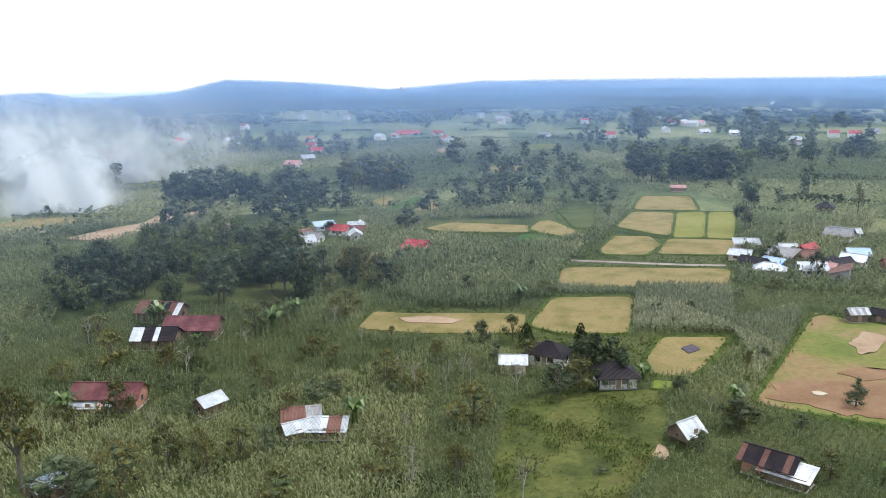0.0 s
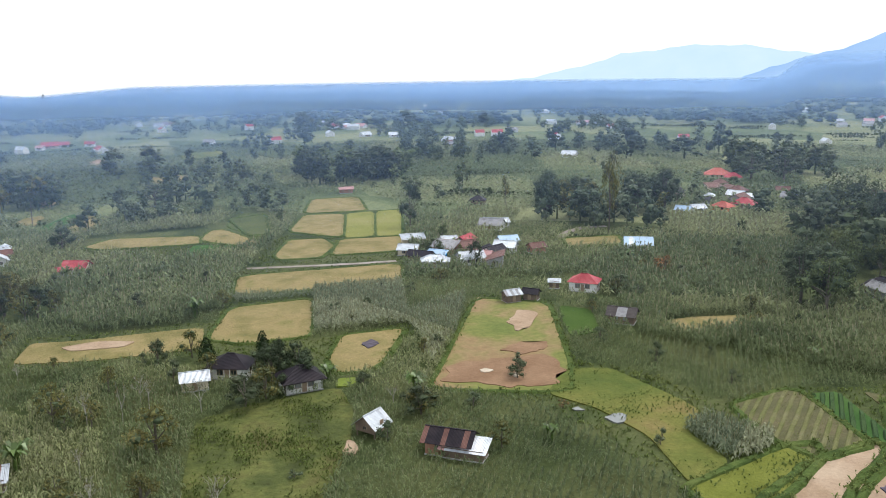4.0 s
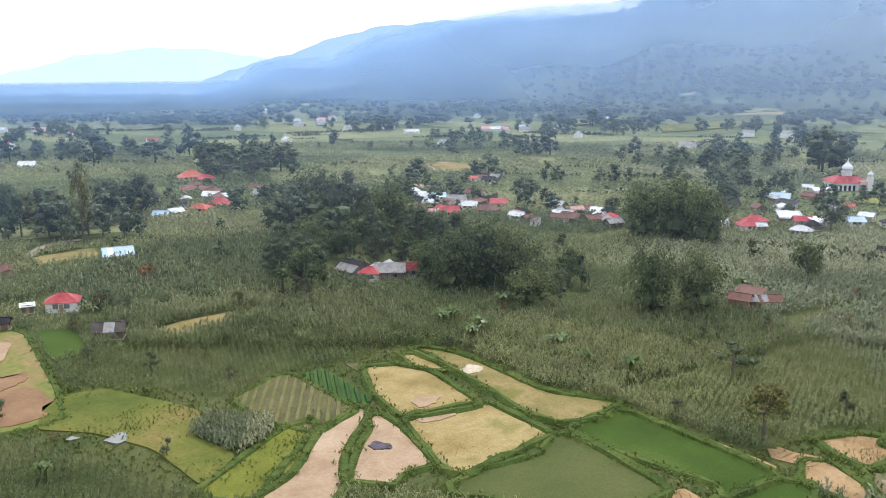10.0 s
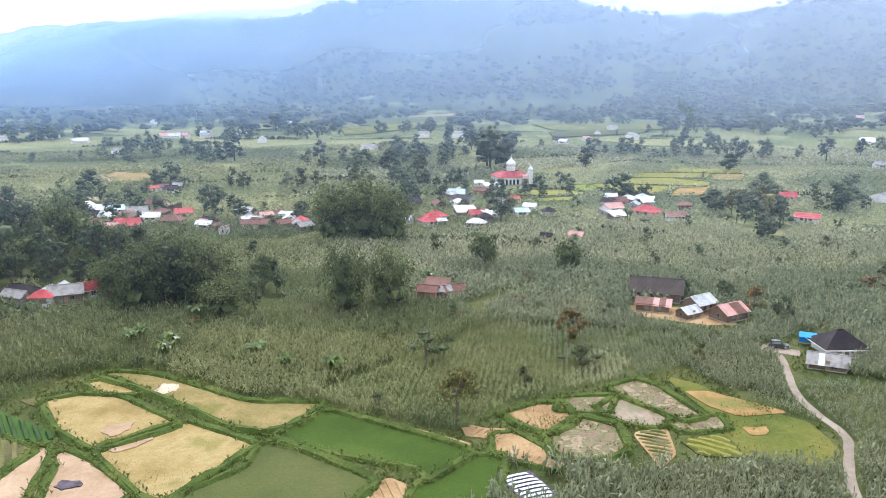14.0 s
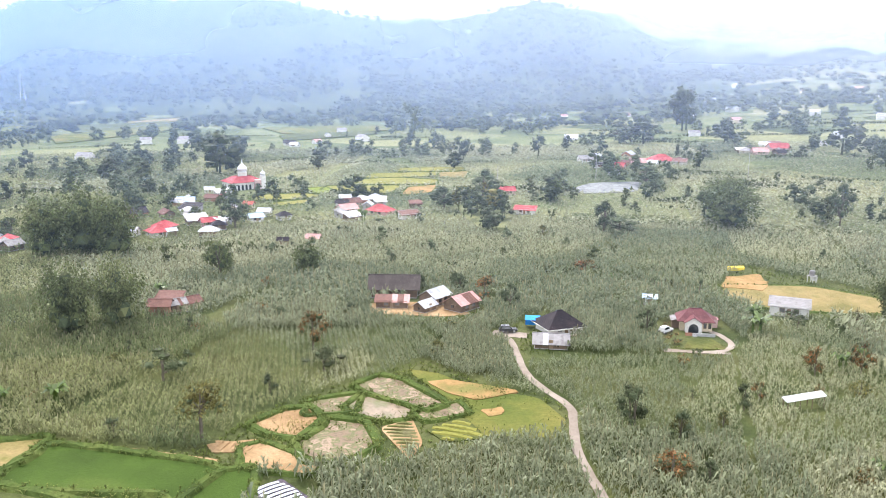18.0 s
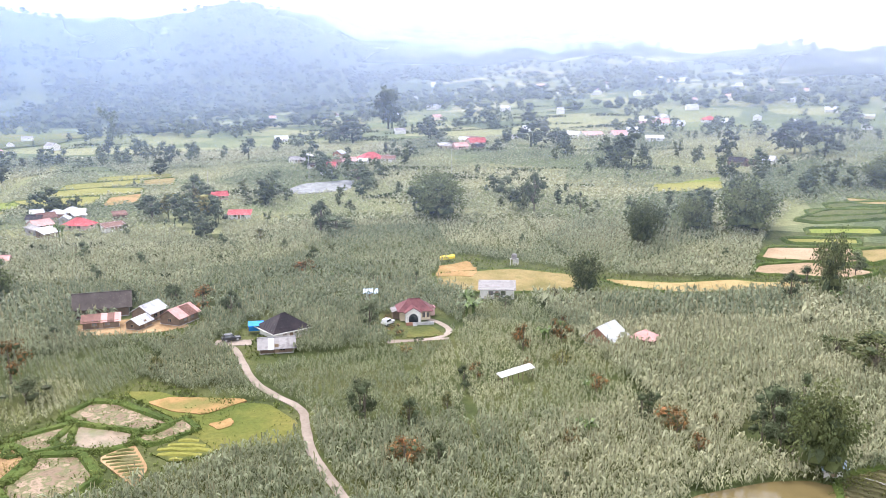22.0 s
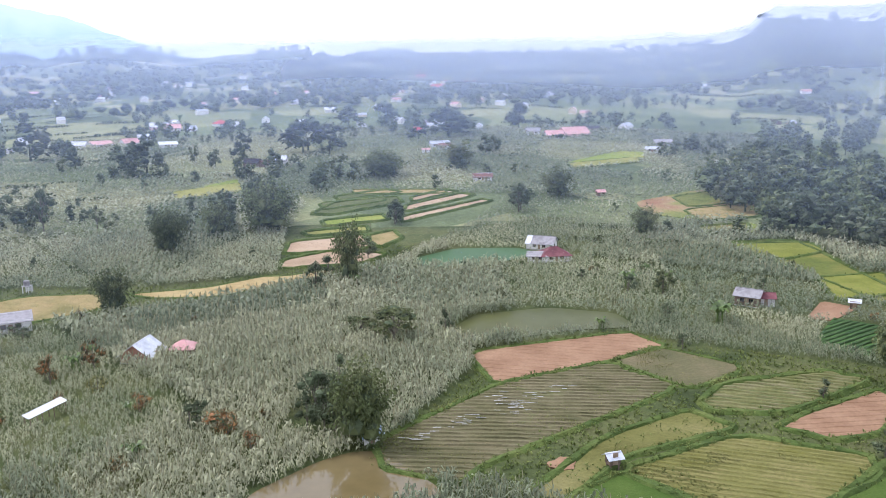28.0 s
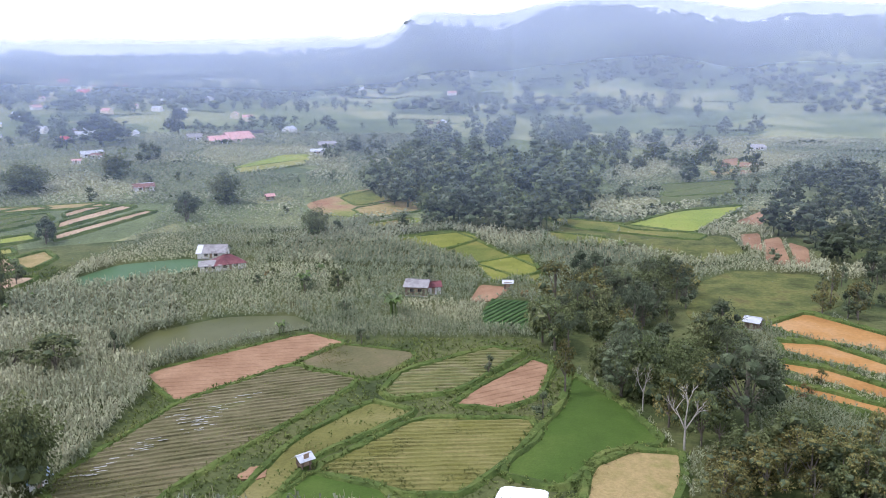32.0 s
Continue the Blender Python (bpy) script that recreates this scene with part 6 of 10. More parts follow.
plot("rice_field", "yellow-green ripening rice along the bank", "paddy_yellow2", [(73.7, 90.1), (95.9, 94.9), (101.7, 93.3), (99.8, 89.9), (89.5, 84.5), (83.7, 82.2), (75.5, 81.9), (73.3, 87.5)], bank=0.6, tufts=(0.9, 0.5, 'bund_leaf'))
plot("rice_field", "dull green rice field with grassy banks", "paddy_dull", [(92.1, 61.7), (119.1, 56.2), (120.8, 53.4), (111.3, 33.5), (99.9, 37.1)], bank=0.9)
plot("rice_field", "dark green young rice field", "paddy_green", [(122.7, 55.1), (134.0, 52.4), (134.8, 49.2), (125.0, 21.3), (112.6, 26.8), (116.4, 29.4), (119.5, 52.5)], bank=0.7)
plot("rice_field", "dark green young rice field", "paddy_green", [(103.0, 28.1), (111.2, 28.6), (123.3, 21.9), (124.3, 16.9), (117.6, 16.4), (106.0, 17.2)], bank=0.6)
plot("vegetable_bed", "long brown ridged bed beside the rice", "soil_brown2", [(135.0, 48.7), (135.2, 45.6), (127.3, 22.7), (125.2, 23.4), (130.6, 35.1), (133.0, 46.9)], rows=(1.1, 0.7, 0.3, 'soil_brown2', 111), soft=1)
plot("bare_field", "ridged brown soil by the rice field", "soil_brown2", [(101.4, 35.1), (107.3, 35.4), (113.1, 32.9), (111.3, 29.1), (103.8, 28.6)], rows=(1.3, 0.8, 0.25, 'soil_brown2', 60))
plot("vegetable_bed", "short brown ridged beds", "soil_brown2", [(134.6, 24.8), (132.8, 18.1), (130.7, 18.3), (131.1, 23.5)], rows=(1.1, 0.7, 0.3, 'soil_brown2', 111), soft=1)

# ---- small wet terraces ----
plot("terrace", "brown terrace plot with dry maize stalks", "soil_brown2", [(140.5, 20.2), (146.7, 14.7), (147.9, 9.6), (140.2, 7.0), (134.0, 10.4), (135.7, 15.9)], bank=0.7, tufts=(0.6, 0.35, 'straw_tuft'))
plot("terrace", "ridged brown soil terrace", "soil_brown2", [(133.1, 25.9), (134.5, 17.3), (129.9, 18.7), (129.7, 24.4)], rows=(1.2, 0.8, 0.3, 'soil_brown2', 110))
plot("terrace", "ridged brown soil terrace", "soil_brown2", [(131.4, 20.4), (133.8, 16.8), (123.7, 6.0), (120.8, 8.6), (123.5, 18.9)], bank=0.5)
plot("wet_terrace", "flooded muddy terrace with pale ridges", "mud", [(132.8, 11.8), (142.5, 6.9), (140.0, -0.3), (130.4, -2.0), (124.9, 2.8), (125.2, 9.4)], bank=0.7, tufts=(0.6, 0.3, 'bund_leaf'))
plot("wet_terrace", "flooded muddy terrace with pale ridges", "mud", [(143.6, 10.9), (150.9, 10.6), (154.3, 0.4), (144.4, 1.8)], bank=0.6, tufts=(0.6, 0.3, 'bund_leaf'))
plot("wet_terrace", "flooded muddy terrace with pale ridges", "mud2", [(147.4, 4.0), (153.7, 0.7), (146.1, -9.1), (140.9, -7.9), (140.1, -3.0), (144.1, 2.8)], bank=0.6, tufts=(0.6, 0.3, 'bund_leaf'))
plot("wet_terrace", "flooded muddy terrace with pale ridges", "mud", [(158.0, 2.4), (163.5, -2.6), (161.0, -7.1), (147.4, -15.2), (144.2, -11.3), (153.6, -0.2)], bank=0.7, tufts=(0.6, 0.3, 'bund_leaf'))
plot("terrace", "reddish terrace bed with young plants", "soil_brown2", [(137.6, -2.3), (141.2, -8.2), (130.9, -9.4), (124.9, -6.8)], rows=(1.3, 0.8, 0.3, 'bed_green', 10))
plot("terrace", "yellow vegetable beds in rows", "meadow", [(136.5, -10.0), (141.2, -17.5), (132.1, -20.2), (131.0, -13.1)], rows=(1.8, 1.1, 0.35, 'yellow_green', 25), soft=1)
plot("bare_field", "orange bare soil with dry straw", "soil_orange2", [(159.0, -11.9), (160.0, -16.5), (152.7, -30.0), (148.7, -20.7), (152.5, -15.7)], raised=0.3, tufts=(0.6, 0.3, 'bund_leaf'))
plot("meadow", "bright green meadow beside the road", "paddy_light2", [(167.1, -8.0), (164.1, -14.6), (155.1, -21.4), (149.4, -32.4), (138.3, -35.2), (131.0, -31.9), (133.0, -19.2), (149.8, -15.4)], raised=0.16, tufts=(0.8, 0.35, 'bund_leaf'))
plot("soil_patch", "patch of bare orange earth in the meadow", "soil_orange2", [(144.2, -20.9), (145.0, -24.6), (142.3, -24.9), (140.6, -21.6)], raised=0.25, category='bare soil')
plot("wet_terrace", "flooded muddy terrace with pale ridges", "mud", [(143.7, -8.2), (149.0, -17.4), (142.6, -18.8), (139.5, -10.5)], bank=0.5, tufts=(0.6, 0.3, 'bund_leaf'))
greenhouse(114.7, 12.1, 144)
ribbon("lane", "narrow pale concrete lane winding to the houses", "path", [(105.6, -34.1), (115.1, -33.9), (127.2, -33.9), (137.2, -36.1), (144.9, -37.7), (153.3, -34.4), (162.6, -32.3), (177.2, -32.9), (185.0, -33.3), (188.8, -31.3)], 1.6)
ribbon("lane", "pale garden path curving before the house", "path", [(176.0, -66.2), (173.4, -72.5), (173.6, -79.2), (178.2, -83.1), (185.6, -82.8), (188.9, -81.4)], 1.5)

# ---- fields and ponds to the south east ----
plot("grass_field", "cut yellow field with dry grass", "stubble", [(232.4, -102.8), (229.2, -128.3), (214.6, -140.7), (200.0, -139.6), (200.1, -123.5), (206.8, -104.1), (219.3, -97.6)], bank=0.3, tufts=(0.75, 0.16, 'straw_tuft'))
plot("soil_patch", "bare orange soil with yellow tarpaulins", "soil_orange2", [(241.2, -106.7), (243.6, -120.3), (233.5, -117.4), (223.4, -111.9), (230.2, -102.8)], raised=0.25, category='bare soil')
plot("tarpaulin", "yellow tarpaulin spread over crates", "wall_yellow", [(252.5, -113.5), (253.0, -119.0), (250.4, -118.1), (250.0, -112.3)], raised=0.8, category='tarpaulin', soft=1)
plot("rice_field", "long golden strip of cut rice", "straw", [(207.1, -145.1), (193.4, -162.6), (190.0, -181.0), (183.9, -185.5), (177.8, -202.1), (173.6, -190.5), (182.8, -156.5), (196.8, -146.0)], bank=0.3, tufts=(0.75, 0.16, 'straw_tuft'))
plot("terrace", "tan harvested terrace with dark banks", "straw2", [(217.7, -221.6), (201.4, -246.7), (186.7, -229.5), (206.3, -206.8)], bank=0.8)
plot("terrace", "tan harvested terrace with dark banks", "straw2", [(201.0, -201.2), (195.8, -220.7), (176.9, -227.3), (175.7, -210.5), (193.4, -191.1)], bank=0.8)
plot("terrace", "green rice terrace with dark banks", "paddy_dull", [(244.1, -261.4), (251.3, -285.5), (236.3, -311.3), (225.7, -301.7), (235.7, -264.6)], bank=0.9, soft=1)
plot("terrace", "green rice terrace with dark banks", "paddy_light", [(231.7, -254.7), (218.5, -277.2), (209.6, -270.5), (223.7, -247.7)], bank=0.9, soft=1)
plot("terrace", "green rice terrace with dark banks", "paddy_dull", [(260.4, -295.5), (249.9, -320.4), (239.8, -320.2), (252.1, -290.1)], bank=0.9, soft=1)
plot("terrace", "green rice terrace with dark banks", "paddy_yellow", [(224.4, -235.5), (210.7, -257.1), (203.3, -250.0), (217.9, -231.9)], bank=0.9, soft=1)
plot("terrace", "tan harvested terrace with dark banks", "straw2", [(221.0, -297.8), (215.1, -332.0), (206.7, -331.6), (213.7, -285.3)], bank=0.9, soft=1)
plot("terrace", "tan harvested terrace with dark banks", "straw2", [(209.1, -278.4), (199.6, -325.3), (193.4, -324.9), (202.4, -269.1)], bank=0.9, soft=1)
plot("terrace", "tan harvested terrace with dark banks", "straw2", [(229.3, -312.9), (226.0, -334.8), (218.6, -335.2), (222.9, -304.5)], bank=0.9, soft=1)
plot("terrace", "green rice terrace with dark banks", "stubble", [(200.3, -242.2), (196.9, -256.8), (186.7, -248.6), (184.1, -231.8)], bank=0.9, soft=1)
plot("pond", "green algae-covered fish pond among maize", "pond_green", [(165.5, -225.8), (161.5, -245.4), (143.7, -257.2), (132.2, -255.5), (138.7, -233.7), (153.6, -215.4)], category='pond')
plot("pond", "murky olive fish pond ringed by maize", "pond", [(109.7, -163.9), (111.7, -178.6), (99.0, -194.7), (82.2, -198.8), (72.7, -190.4), (86.5, -177.9), (93.4, -166.4), (101.8, -157.4)], category='pond')
plot("pond", "murky brown fish pond beside a hut", "pond_brown", [(84.4, -71.5), (89.0, -79.9), (87.8, -93.3), (85.6, -98.9), (82.0, -101.9), (67.6, -96.9), (64.4, -94.5)], category='pond')
plot("pond", "flooded pond with the sky's shine painted pale", "pond_pale", [(17.6, -109.2), (16.8, -116.6), (9.8, -116.3), (9.6, -110.5)], category='pond')
plot("plot_light", "bright yellow-green rice plot", "paddy_light", [(333.4, -281.3), (334.6, -304.2), (324.7, -299.1), (318.8, -268.9)], soft=1)

# ---- fields to the south ----
plot("bare_field", "reddish ploughed field in fine ridges", "soil_red", [(97.4, -152.4), (73.4, -185.5), (61.5, -179.5), (69.0, -162.3), (81.6, -138.1)], rows=(2.2, 1.0, 0.12, 'soil_red', 250), bank=0.4, soft=1)
plot("vegetable_field", "brown and green mixed vegetable field", "soil_green", [(67.8, -164.9), (63.6, -178.2), (45.2, -175.6), (43.2, -171.8), (48.3, -156.7), (63.0, -159.8)], bank=0.4, tufts=(0.6, 0.28, 'crop_leaf'))
plot("vegetable_field", "large brown field of planted beds under plastic strips", "soil_green", [(84.4, -103.6), (84.2, -111.4), (81.3, -139.8), (68.3, -162.9), (50.3, -156.7), (65.3, -106.5), (64.8, -99.0), (77.6, -97.0)], rows=(1.6, 0.9, 0.28, 'bed_mulch', 240), bank=0.5, soft=1, tufts=(0.6, 0.26, 'crop_leaf'))
plot("vegetable_field", "pale green vegetable field", "paddy_dull", [(45.1, -150.7), (44.3, -162.1), (28.9, -180.7), (20.0, -180.0), (30.1, -153.9), (41.9, -146.9)], rows=(1.8, 1.1, 0.3, 'bed_green', 255), bank=0.7, soft=1, tufts=(0.5, 0.3, 'crop_leaf'))
plot("bare_field", "reddish bare field with ridges", "soil_red", [(30.2, -146.2), (27.7, -154.7), (18.4, -174.7), (13.9, -171.3), (14.7, -153.7), (20.9, -145.6)], rows=(2.0, 1.1, 0.15, 'soil_red', 230), bank=0.6, soft=1)
plot("rice_field", "deep green young rice field", "paddy_green", [(18.0, -120.2), (10.2, -150.2), (10.0, -166.8), (-1.0, -151.8), (-7.7, -135.6), (2.6, -130.0), (7.7, -117.0)], bank=0.7)
plot("vegetable_field", "yellow-green field of low crops in rows", "paddy_yellow3", [(46.9, -115.8), (35.4, -139.1), (15.4, -142.4), (12.7, -135.2), (22.3, -112.6), (28.8, -111.5)], rows=(1.5, 1.0, 0.22, 'bed_yellow', 256), bank=0.6, soft=1, tufts=(0.5, 0.3, 'crop_leaf'))
plot("grass_field", "light green grassy field strip", "paddy_yellow3", [(55.0, -101.2), (53.5, -127.1), (45.9, -145.6), (35.6, -142.2), (48.1, -120.9), (49.0, -102.0)], bank=0.6, tufts=(1.0, 0.4, 'bund_leaf'))
plot("soil_patch", "small patch of bare red soil", "soil_red", [(57.0, -112.2), (56.3, -115.9), (53.5, -116.0), (52.7, -113.0), (54.9, -110.7)], raised=0.25, category='bare soil')
plot("rice_field", "deep green young rice field", "paddy_green", [(50.0, -102.6), (46.1, -116.0), (35.6, -114.0), (28.8, -106.5)], bank=0.5)
plot("rice_field", "harvested tan rice field below the trees", "stubble", [(5.1, -110.5), (4.1, -125.1), (-2.1, -132.1), (-10.0, -132.4), (-9.9, -123.5), (-7.4, -112.2)], bank=0.7, tufts=(0.75, 0.16, 'straw_tuft'))
plot("terrace", "orange harvested rice terrace with dark banks", "soil_orange", [(-33.1, -207.6), (-44.9, -221.0), (-60.6, -202.2), (-63.5, -190.7), (-55.1, -189.6), (-40.0, -197.9)], bank=0.9, soft=1)
plot("terrace", "orange harvested rice terrace with dark banks", "soil_orange", [(-33.7, -195.6), (-43.7, -195.4), (-54.7, -182.2), (-58.7, -174.6), (-51.1, -174.1), (-34.3, -186.5)], bank=0.9, soft=1)
plot("terrace", "orange harvested rice terrace with dark banks", "soil_orange", [(-32.0, -181.5), (-41.1, -177.8), (-50.9, -167.9), (-54.6, -160.8), (-47.6, -160.9), (-31.7, -174.4)], bank=0.9, soft=1)
plot("terrace", "orange harvested rice terrace with dark banks", "soil_orange", [(-30.4, -168.8), (-38.1, -164.9), (-48.2, -157.6), (-51.8, -151.4), (-45.5, -152.4), (-30.4, -163.7)], bank=0.9, soft=1)
plot("rice_field", "bright light-green rice terrace", "paddy_light", [(2.0, -332.9), (-21.7, -366.5), (-51.3, -381.6), (-34.2, -343.6), (-25.6, -322.8), (-4.9, -325.8)], bank=0.8)
plot("rice_field", "green rice terrace", "paddy_dull", [(-14.4, -405.6), (-53.0, -442.8), (-49.1, -405.4), (-15.1, -379.3)], bank=0.6, soft=1)
plot("bare_field", "reddish bare terrace plot", "soil_red", [(-41.9, -344.9), (-55.8, -370.2), (-59.1, -368.6), (-50.9, -339.5)], soft=1)
plot("bare_field", "reddish bare terrace plot", "soil_red", [(-41.3, -322.6), (-48.3, -324.6), (-45.3, -295.6), (-40.0, -303.7)], soft=1)
plot("bare_field", "reddish bare terrace plot", "soil_red", [(-47.9, -313.9), (-54.5, -319.7), (-51.2, -276.1), (-44.2, -279.9)], soft=1)
plot("bare_field", "reddish bare terrace plot", "soil_red", [(-55.7, -310.7), (-60.7, -302.1), (-56.2, -272.6), (-52.8, -277.5)], soft=1)
plot("bare_field", "reddish bare terrace plot", "soil_red", [(-50.2, -518.1), (-72.7, -512.3), (-72.1, -496.9), (-56.0, -499.0)], soft=1)
plot("bare_field", "reddish bare terrace plot", "soil_red", [(-50.3, -486.2), (-67.5, -484.1), (-64.2, -470.0), (-53.4, -474.2)], soft=1)
plot("rice_field", "bright light-green rice strip", "paddy_light", [(212.5, -435.3), (205.4, -492.0), (192.3, -500.7), (181.8, -479.5), (200.6, -425.2)], soft=1)
plot("grass_field", "brownish cut field by the wood", "mixed", [(139.2, -356.1), (125.8, -397.6), (97.3, -399.1), (92.3, -367.5), (106.1, -334.1), (126.1, -335.0)])
plot("rice_field", "light green rice terrace", "paddy_light", [(101.0, -317.4), (88.0, -338.2), (76.6, -335.6), (81.1, -320.0)], soft=1)
plot("rice_field", "light green rice terraces in the valley", "paddy_light2", [(83.8, -301.4), (64.7, -316.1), (50.4, -298.8), (23.0, -257.1), (25.1, -241.5), (42.2, -261.5), (67.6, -285.7)], bank=0.6)
plot("vegetable_field", "dark green vegetable plot near a shed", "paddy_dark", [(35.1, -206.4), (34.8, -223.0), (23.9, -221.7), (21.8, -196.0), (32.1, -197.0)], rows=(1.6, 1.0, 0.4, 'leaf_dark', 200), soft=1)
plot("bare_field", "bare brown slope near a shed", "soil_red", [(40.4, -219.3), (40.5, -238.4), (31.1, -236.1), (34.4, -220.3)], soft=1)
plot("meadow", "grassy terraces on the far slope", "meadow", [(-15.1, -213.9), (-22.0, -251.2), (-33.2, -267.3), (-56.6, -263.3), (-57.0, -231.3), (-34.5, -209.7), (-24.7, -203.6)], raised=0.1)
plot("meadow", "grassy terraces on the far slope", "meadow", [(46.0, -340.2), (26.2, -321.3), (0.8, -296.4), (-23.8, -274.0), (-39.5, -292.0), (-37.0, -318.3), (1.0, -319.4)], raised=0.1)
plot("rice_field", "golden ripening rice terrace by the mosque", "paddy_yellow", [(520.3, -22.6), (518.8, -61.0), (501.5, -59.7), (501.6, -19.1)], bank=0.5, soft=1)
plot("rice_field", "golden ripening rice terrace by the mosque", "paddy_yellow", [(496.4, -4.7), (499.0, -43.9), (479.6, -40.7), (475.5, -0.5)], bank=0.5, soft=1)
plot("rice_field", "golden ripening rice terrace by the mosque", "stubble", [(496.1, -43.9), (498.8, -61.8), (469.1, -56.8), (473.6, -40.9)], bank=0.5, soft=1)
plot("rice_field", "golden ripening rice terrace by the mosque", "paddy_yellow", [(471.7, 7.5), (477.4, -18.5), (464.1, -41.8), (447.6, -37.8), (451.9, 10.9)], bank=0.5, soft=1)
plot("rice_field", "golden ripening rice terrace by the mosque", "paddy_yellow", [(448.1, 18.2), (445.3, -20.3), (424.1, -15.3), (409.1, -7.9), (433.1, 21.9)], bank=0.5, soft=1)
plot("rice_field", "golden ripening rice terrace by the mosque", "soil_orange2", [(438.7, -22.7), (445.5, -39.2), (417.8, -33.7), (410.0, -17.4)], bank=0.5, soft=1)
plot("rice_field", "golden ripening rice terrace by the mosque", "paddy_light", [(440.9, 30.0), (442.9, 18.9), (426.7, 12.8), (418.5, 20.7), (427.1, 30.7)], bank=0.5, soft=1)
plot("rice_field", "golden ripening rice terrace by the mosque", "paddy_yellow", [(416.2, 54.9), (421.5, 28.3), (411.7, 17.5), (400.1, 37.0), (400.0, 51.7)], bank=0.5, soft=1)
plot("rice_field", "golden ripening rice terrace by the mosque", "paddy_yellow", [(391.7, 42.7), (401.9, 24.7), (388.2, 26.2), (382.2, 39.3)], bank=0.5, soft=1)
plot("bare_field", "tan bare field before the far village", "soil_pale", [(410.0, 282.0), (432.1, 281.8), (421.5, 256.0), (390.1, 244.5), (391.6, 262.6)])
plot("rice_field", "green rice field with pale water", "paddy_dull", [(356.4, 265.0), (379.4, 268.0), (376.2, 238.5), (356.4, 235.5)])
plot("bare_field", "tan bare field before the far village", "soil_pale", [(347.0, 255.6), (341.5, 221.7), (330.5, 218.7), (337.9, 242.2)])
plot("gravel_yard", "grey gravel yard before the red-roofed house", "ash2", [(416.3, -101.1), (437.8, -118.5), (436.5, -146.3), (404.6, -132.9), (404.4, -106.7)], category='yard')

# ---- more terraces of the valley sides and the plain ----
plot("terrace", "wet yellow-green rice terrace on the valley side", "paddy_light2", [(129.5, -374.8), (107.0, -424.7), (94.9, -387.6), (115.1, -355.9)], bank=0.7, soft=1, raised=0.3)
plot("terrace", "harvested tan terrace on the valley side", "stubble", [(115.7, -349.9), (94.3, -380.0), (85.0, -352.4), (102.5, -332.0)], bank=0.7, soft=1, raised=0.3)
plot("terrace", "ripe olive rice terrace on the valley side", "paddy_yellow2", [(84.3, -297.3), (59.5, -314.4), (51.0, -304.3), (61.4, -283.9)], bank=0.7, soft=1, raised=0.3)
plot("terrace", "ripe olive rice terrace on the valley side", "paddy_yellow2", [(47.3, -265.3), (31.0, -282.8), (24.8, -255.8), (37.2, -241.1)], bank=0.7, soft=1, raised=0.3)
plot("terrace", "wet yellow-green rice terrace on the valley side", "paddy_light2", [(101.1, -319.9), (86.0, -337.2), (81.7, -324.9), (94.1, -312.1)], bank=0.7, soft=1, raised=0.3)
plot("terrace", "dull green rice terrace on the valley side", "paddy_dull", [(-16.3, -433.7), (-55.3, -449.1), (-51.4, -414.3), (-17.6, -399.1)], bank=0.7, soft=1, raised=0.3)
plot("terrace", "wet yellow-green rice terrace on the valley side", "paddy_light2", [(34.3, -348.3), (2.1, -337.5), (-29.3, -318.7), (-25.3, -310.5), (17.6, -326.0)], bank=0.7, soft=1, raised=0.3)
plot("terrace", "bare reddish terrace on the valley side", "soil_red", [(-51.9, -521.9), (-64.5, -532.6), (-61.1, -501.8), (-50.7, -493.9)], bank=0.7, soft=1, raised=0.3)
plot("terrace", "harvested tan terrace on the valley side", "stubble", [(-41.5, -478.7), (-59.7, -489.4), (-57.6, -470.5), (-45.2, -461.3)], bank=0.7, soft=1, raised=0.3)
plot("terrace", "wet yellow-green rice terrace on the valley side", "paddy_light2", [(31.2, -319.5), (7.2, -311.4), (-0.4, -300.0), (21.4, -298.2)], bank=0.7, soft=1, raised=0.3)
plot("terrace", "ripening yellow-green rice strip on the valley side", "paddy_yellow", [(210.4, -434.8), (187.0, -479.8), (179.2, -464.1), (201.2, -422.5)], bank=0.7, soft=1, raised=0.3)
plot("terrace", "dull green rice terrace on the valley side", "paddy_dull", [(255.8, -280.3), (242.9, -307.7), (234.7, -300.8), (244.7, -270.8)], bank=0.7, soft=1, raised=0.3)
plot("terrace", "harvested tan terrace on the valley side", "stubble", [(264.9, -312.3), (226.6, -335.7), (220.9, -329.3), (255.8, -304.9)], bank=0.7, soft=1, raised=0.3)
plot("terrace", "ripening yellow-green rice strip on the far plain", "paddy_yellow", [(335.0, -263.1), (325.3, -297.7), (307.0, -282.9), (317.6, -252.9)], bank=0.5, soft=1, raised=0.3)
plot("terrace", "wet yellow-green rice terrace on the far plain", "paddy_light2", [(878.1, 101.9), (886.9, -12.7), (819.3, -33.2), (797.3, 71.9)], bank=0.5, soft=1, raised=0.3)
plot("terrace", "dull green rice terrace on the far plain", "paddy_dull", [(902.5, 296.8), (977.3, 214.3), (902.9, 186.6), (809.8, 261.5)], bank=0.5, soft=1, raised=0.3)
plot("terrace", "wet yellow-green rice terrace on the far plain", "paddy_light2", [(802.4, 372.1), (902.5, 343.0), (823.6, 302.9), (733.3, 335.8)], bank=0.5, soft=1, raised=0.3)
plot("terrace", "harvested tan terrace on the far plain", "stubble", [(967.3, 255.7), (1027.4, 211.9), (987.3, 200.6), (929.5, 239.9)], bank=0.5, soft=1, raised=0.3)
plot("terrace", "wet yellow-green rice terrace on the far plain", "paddy_light2", [(774.8, 270.1), (960.3, 195.4), (873.8, 171.8), (697.1, 237.8)], bank=0.5, soft=1, raised=0.3)
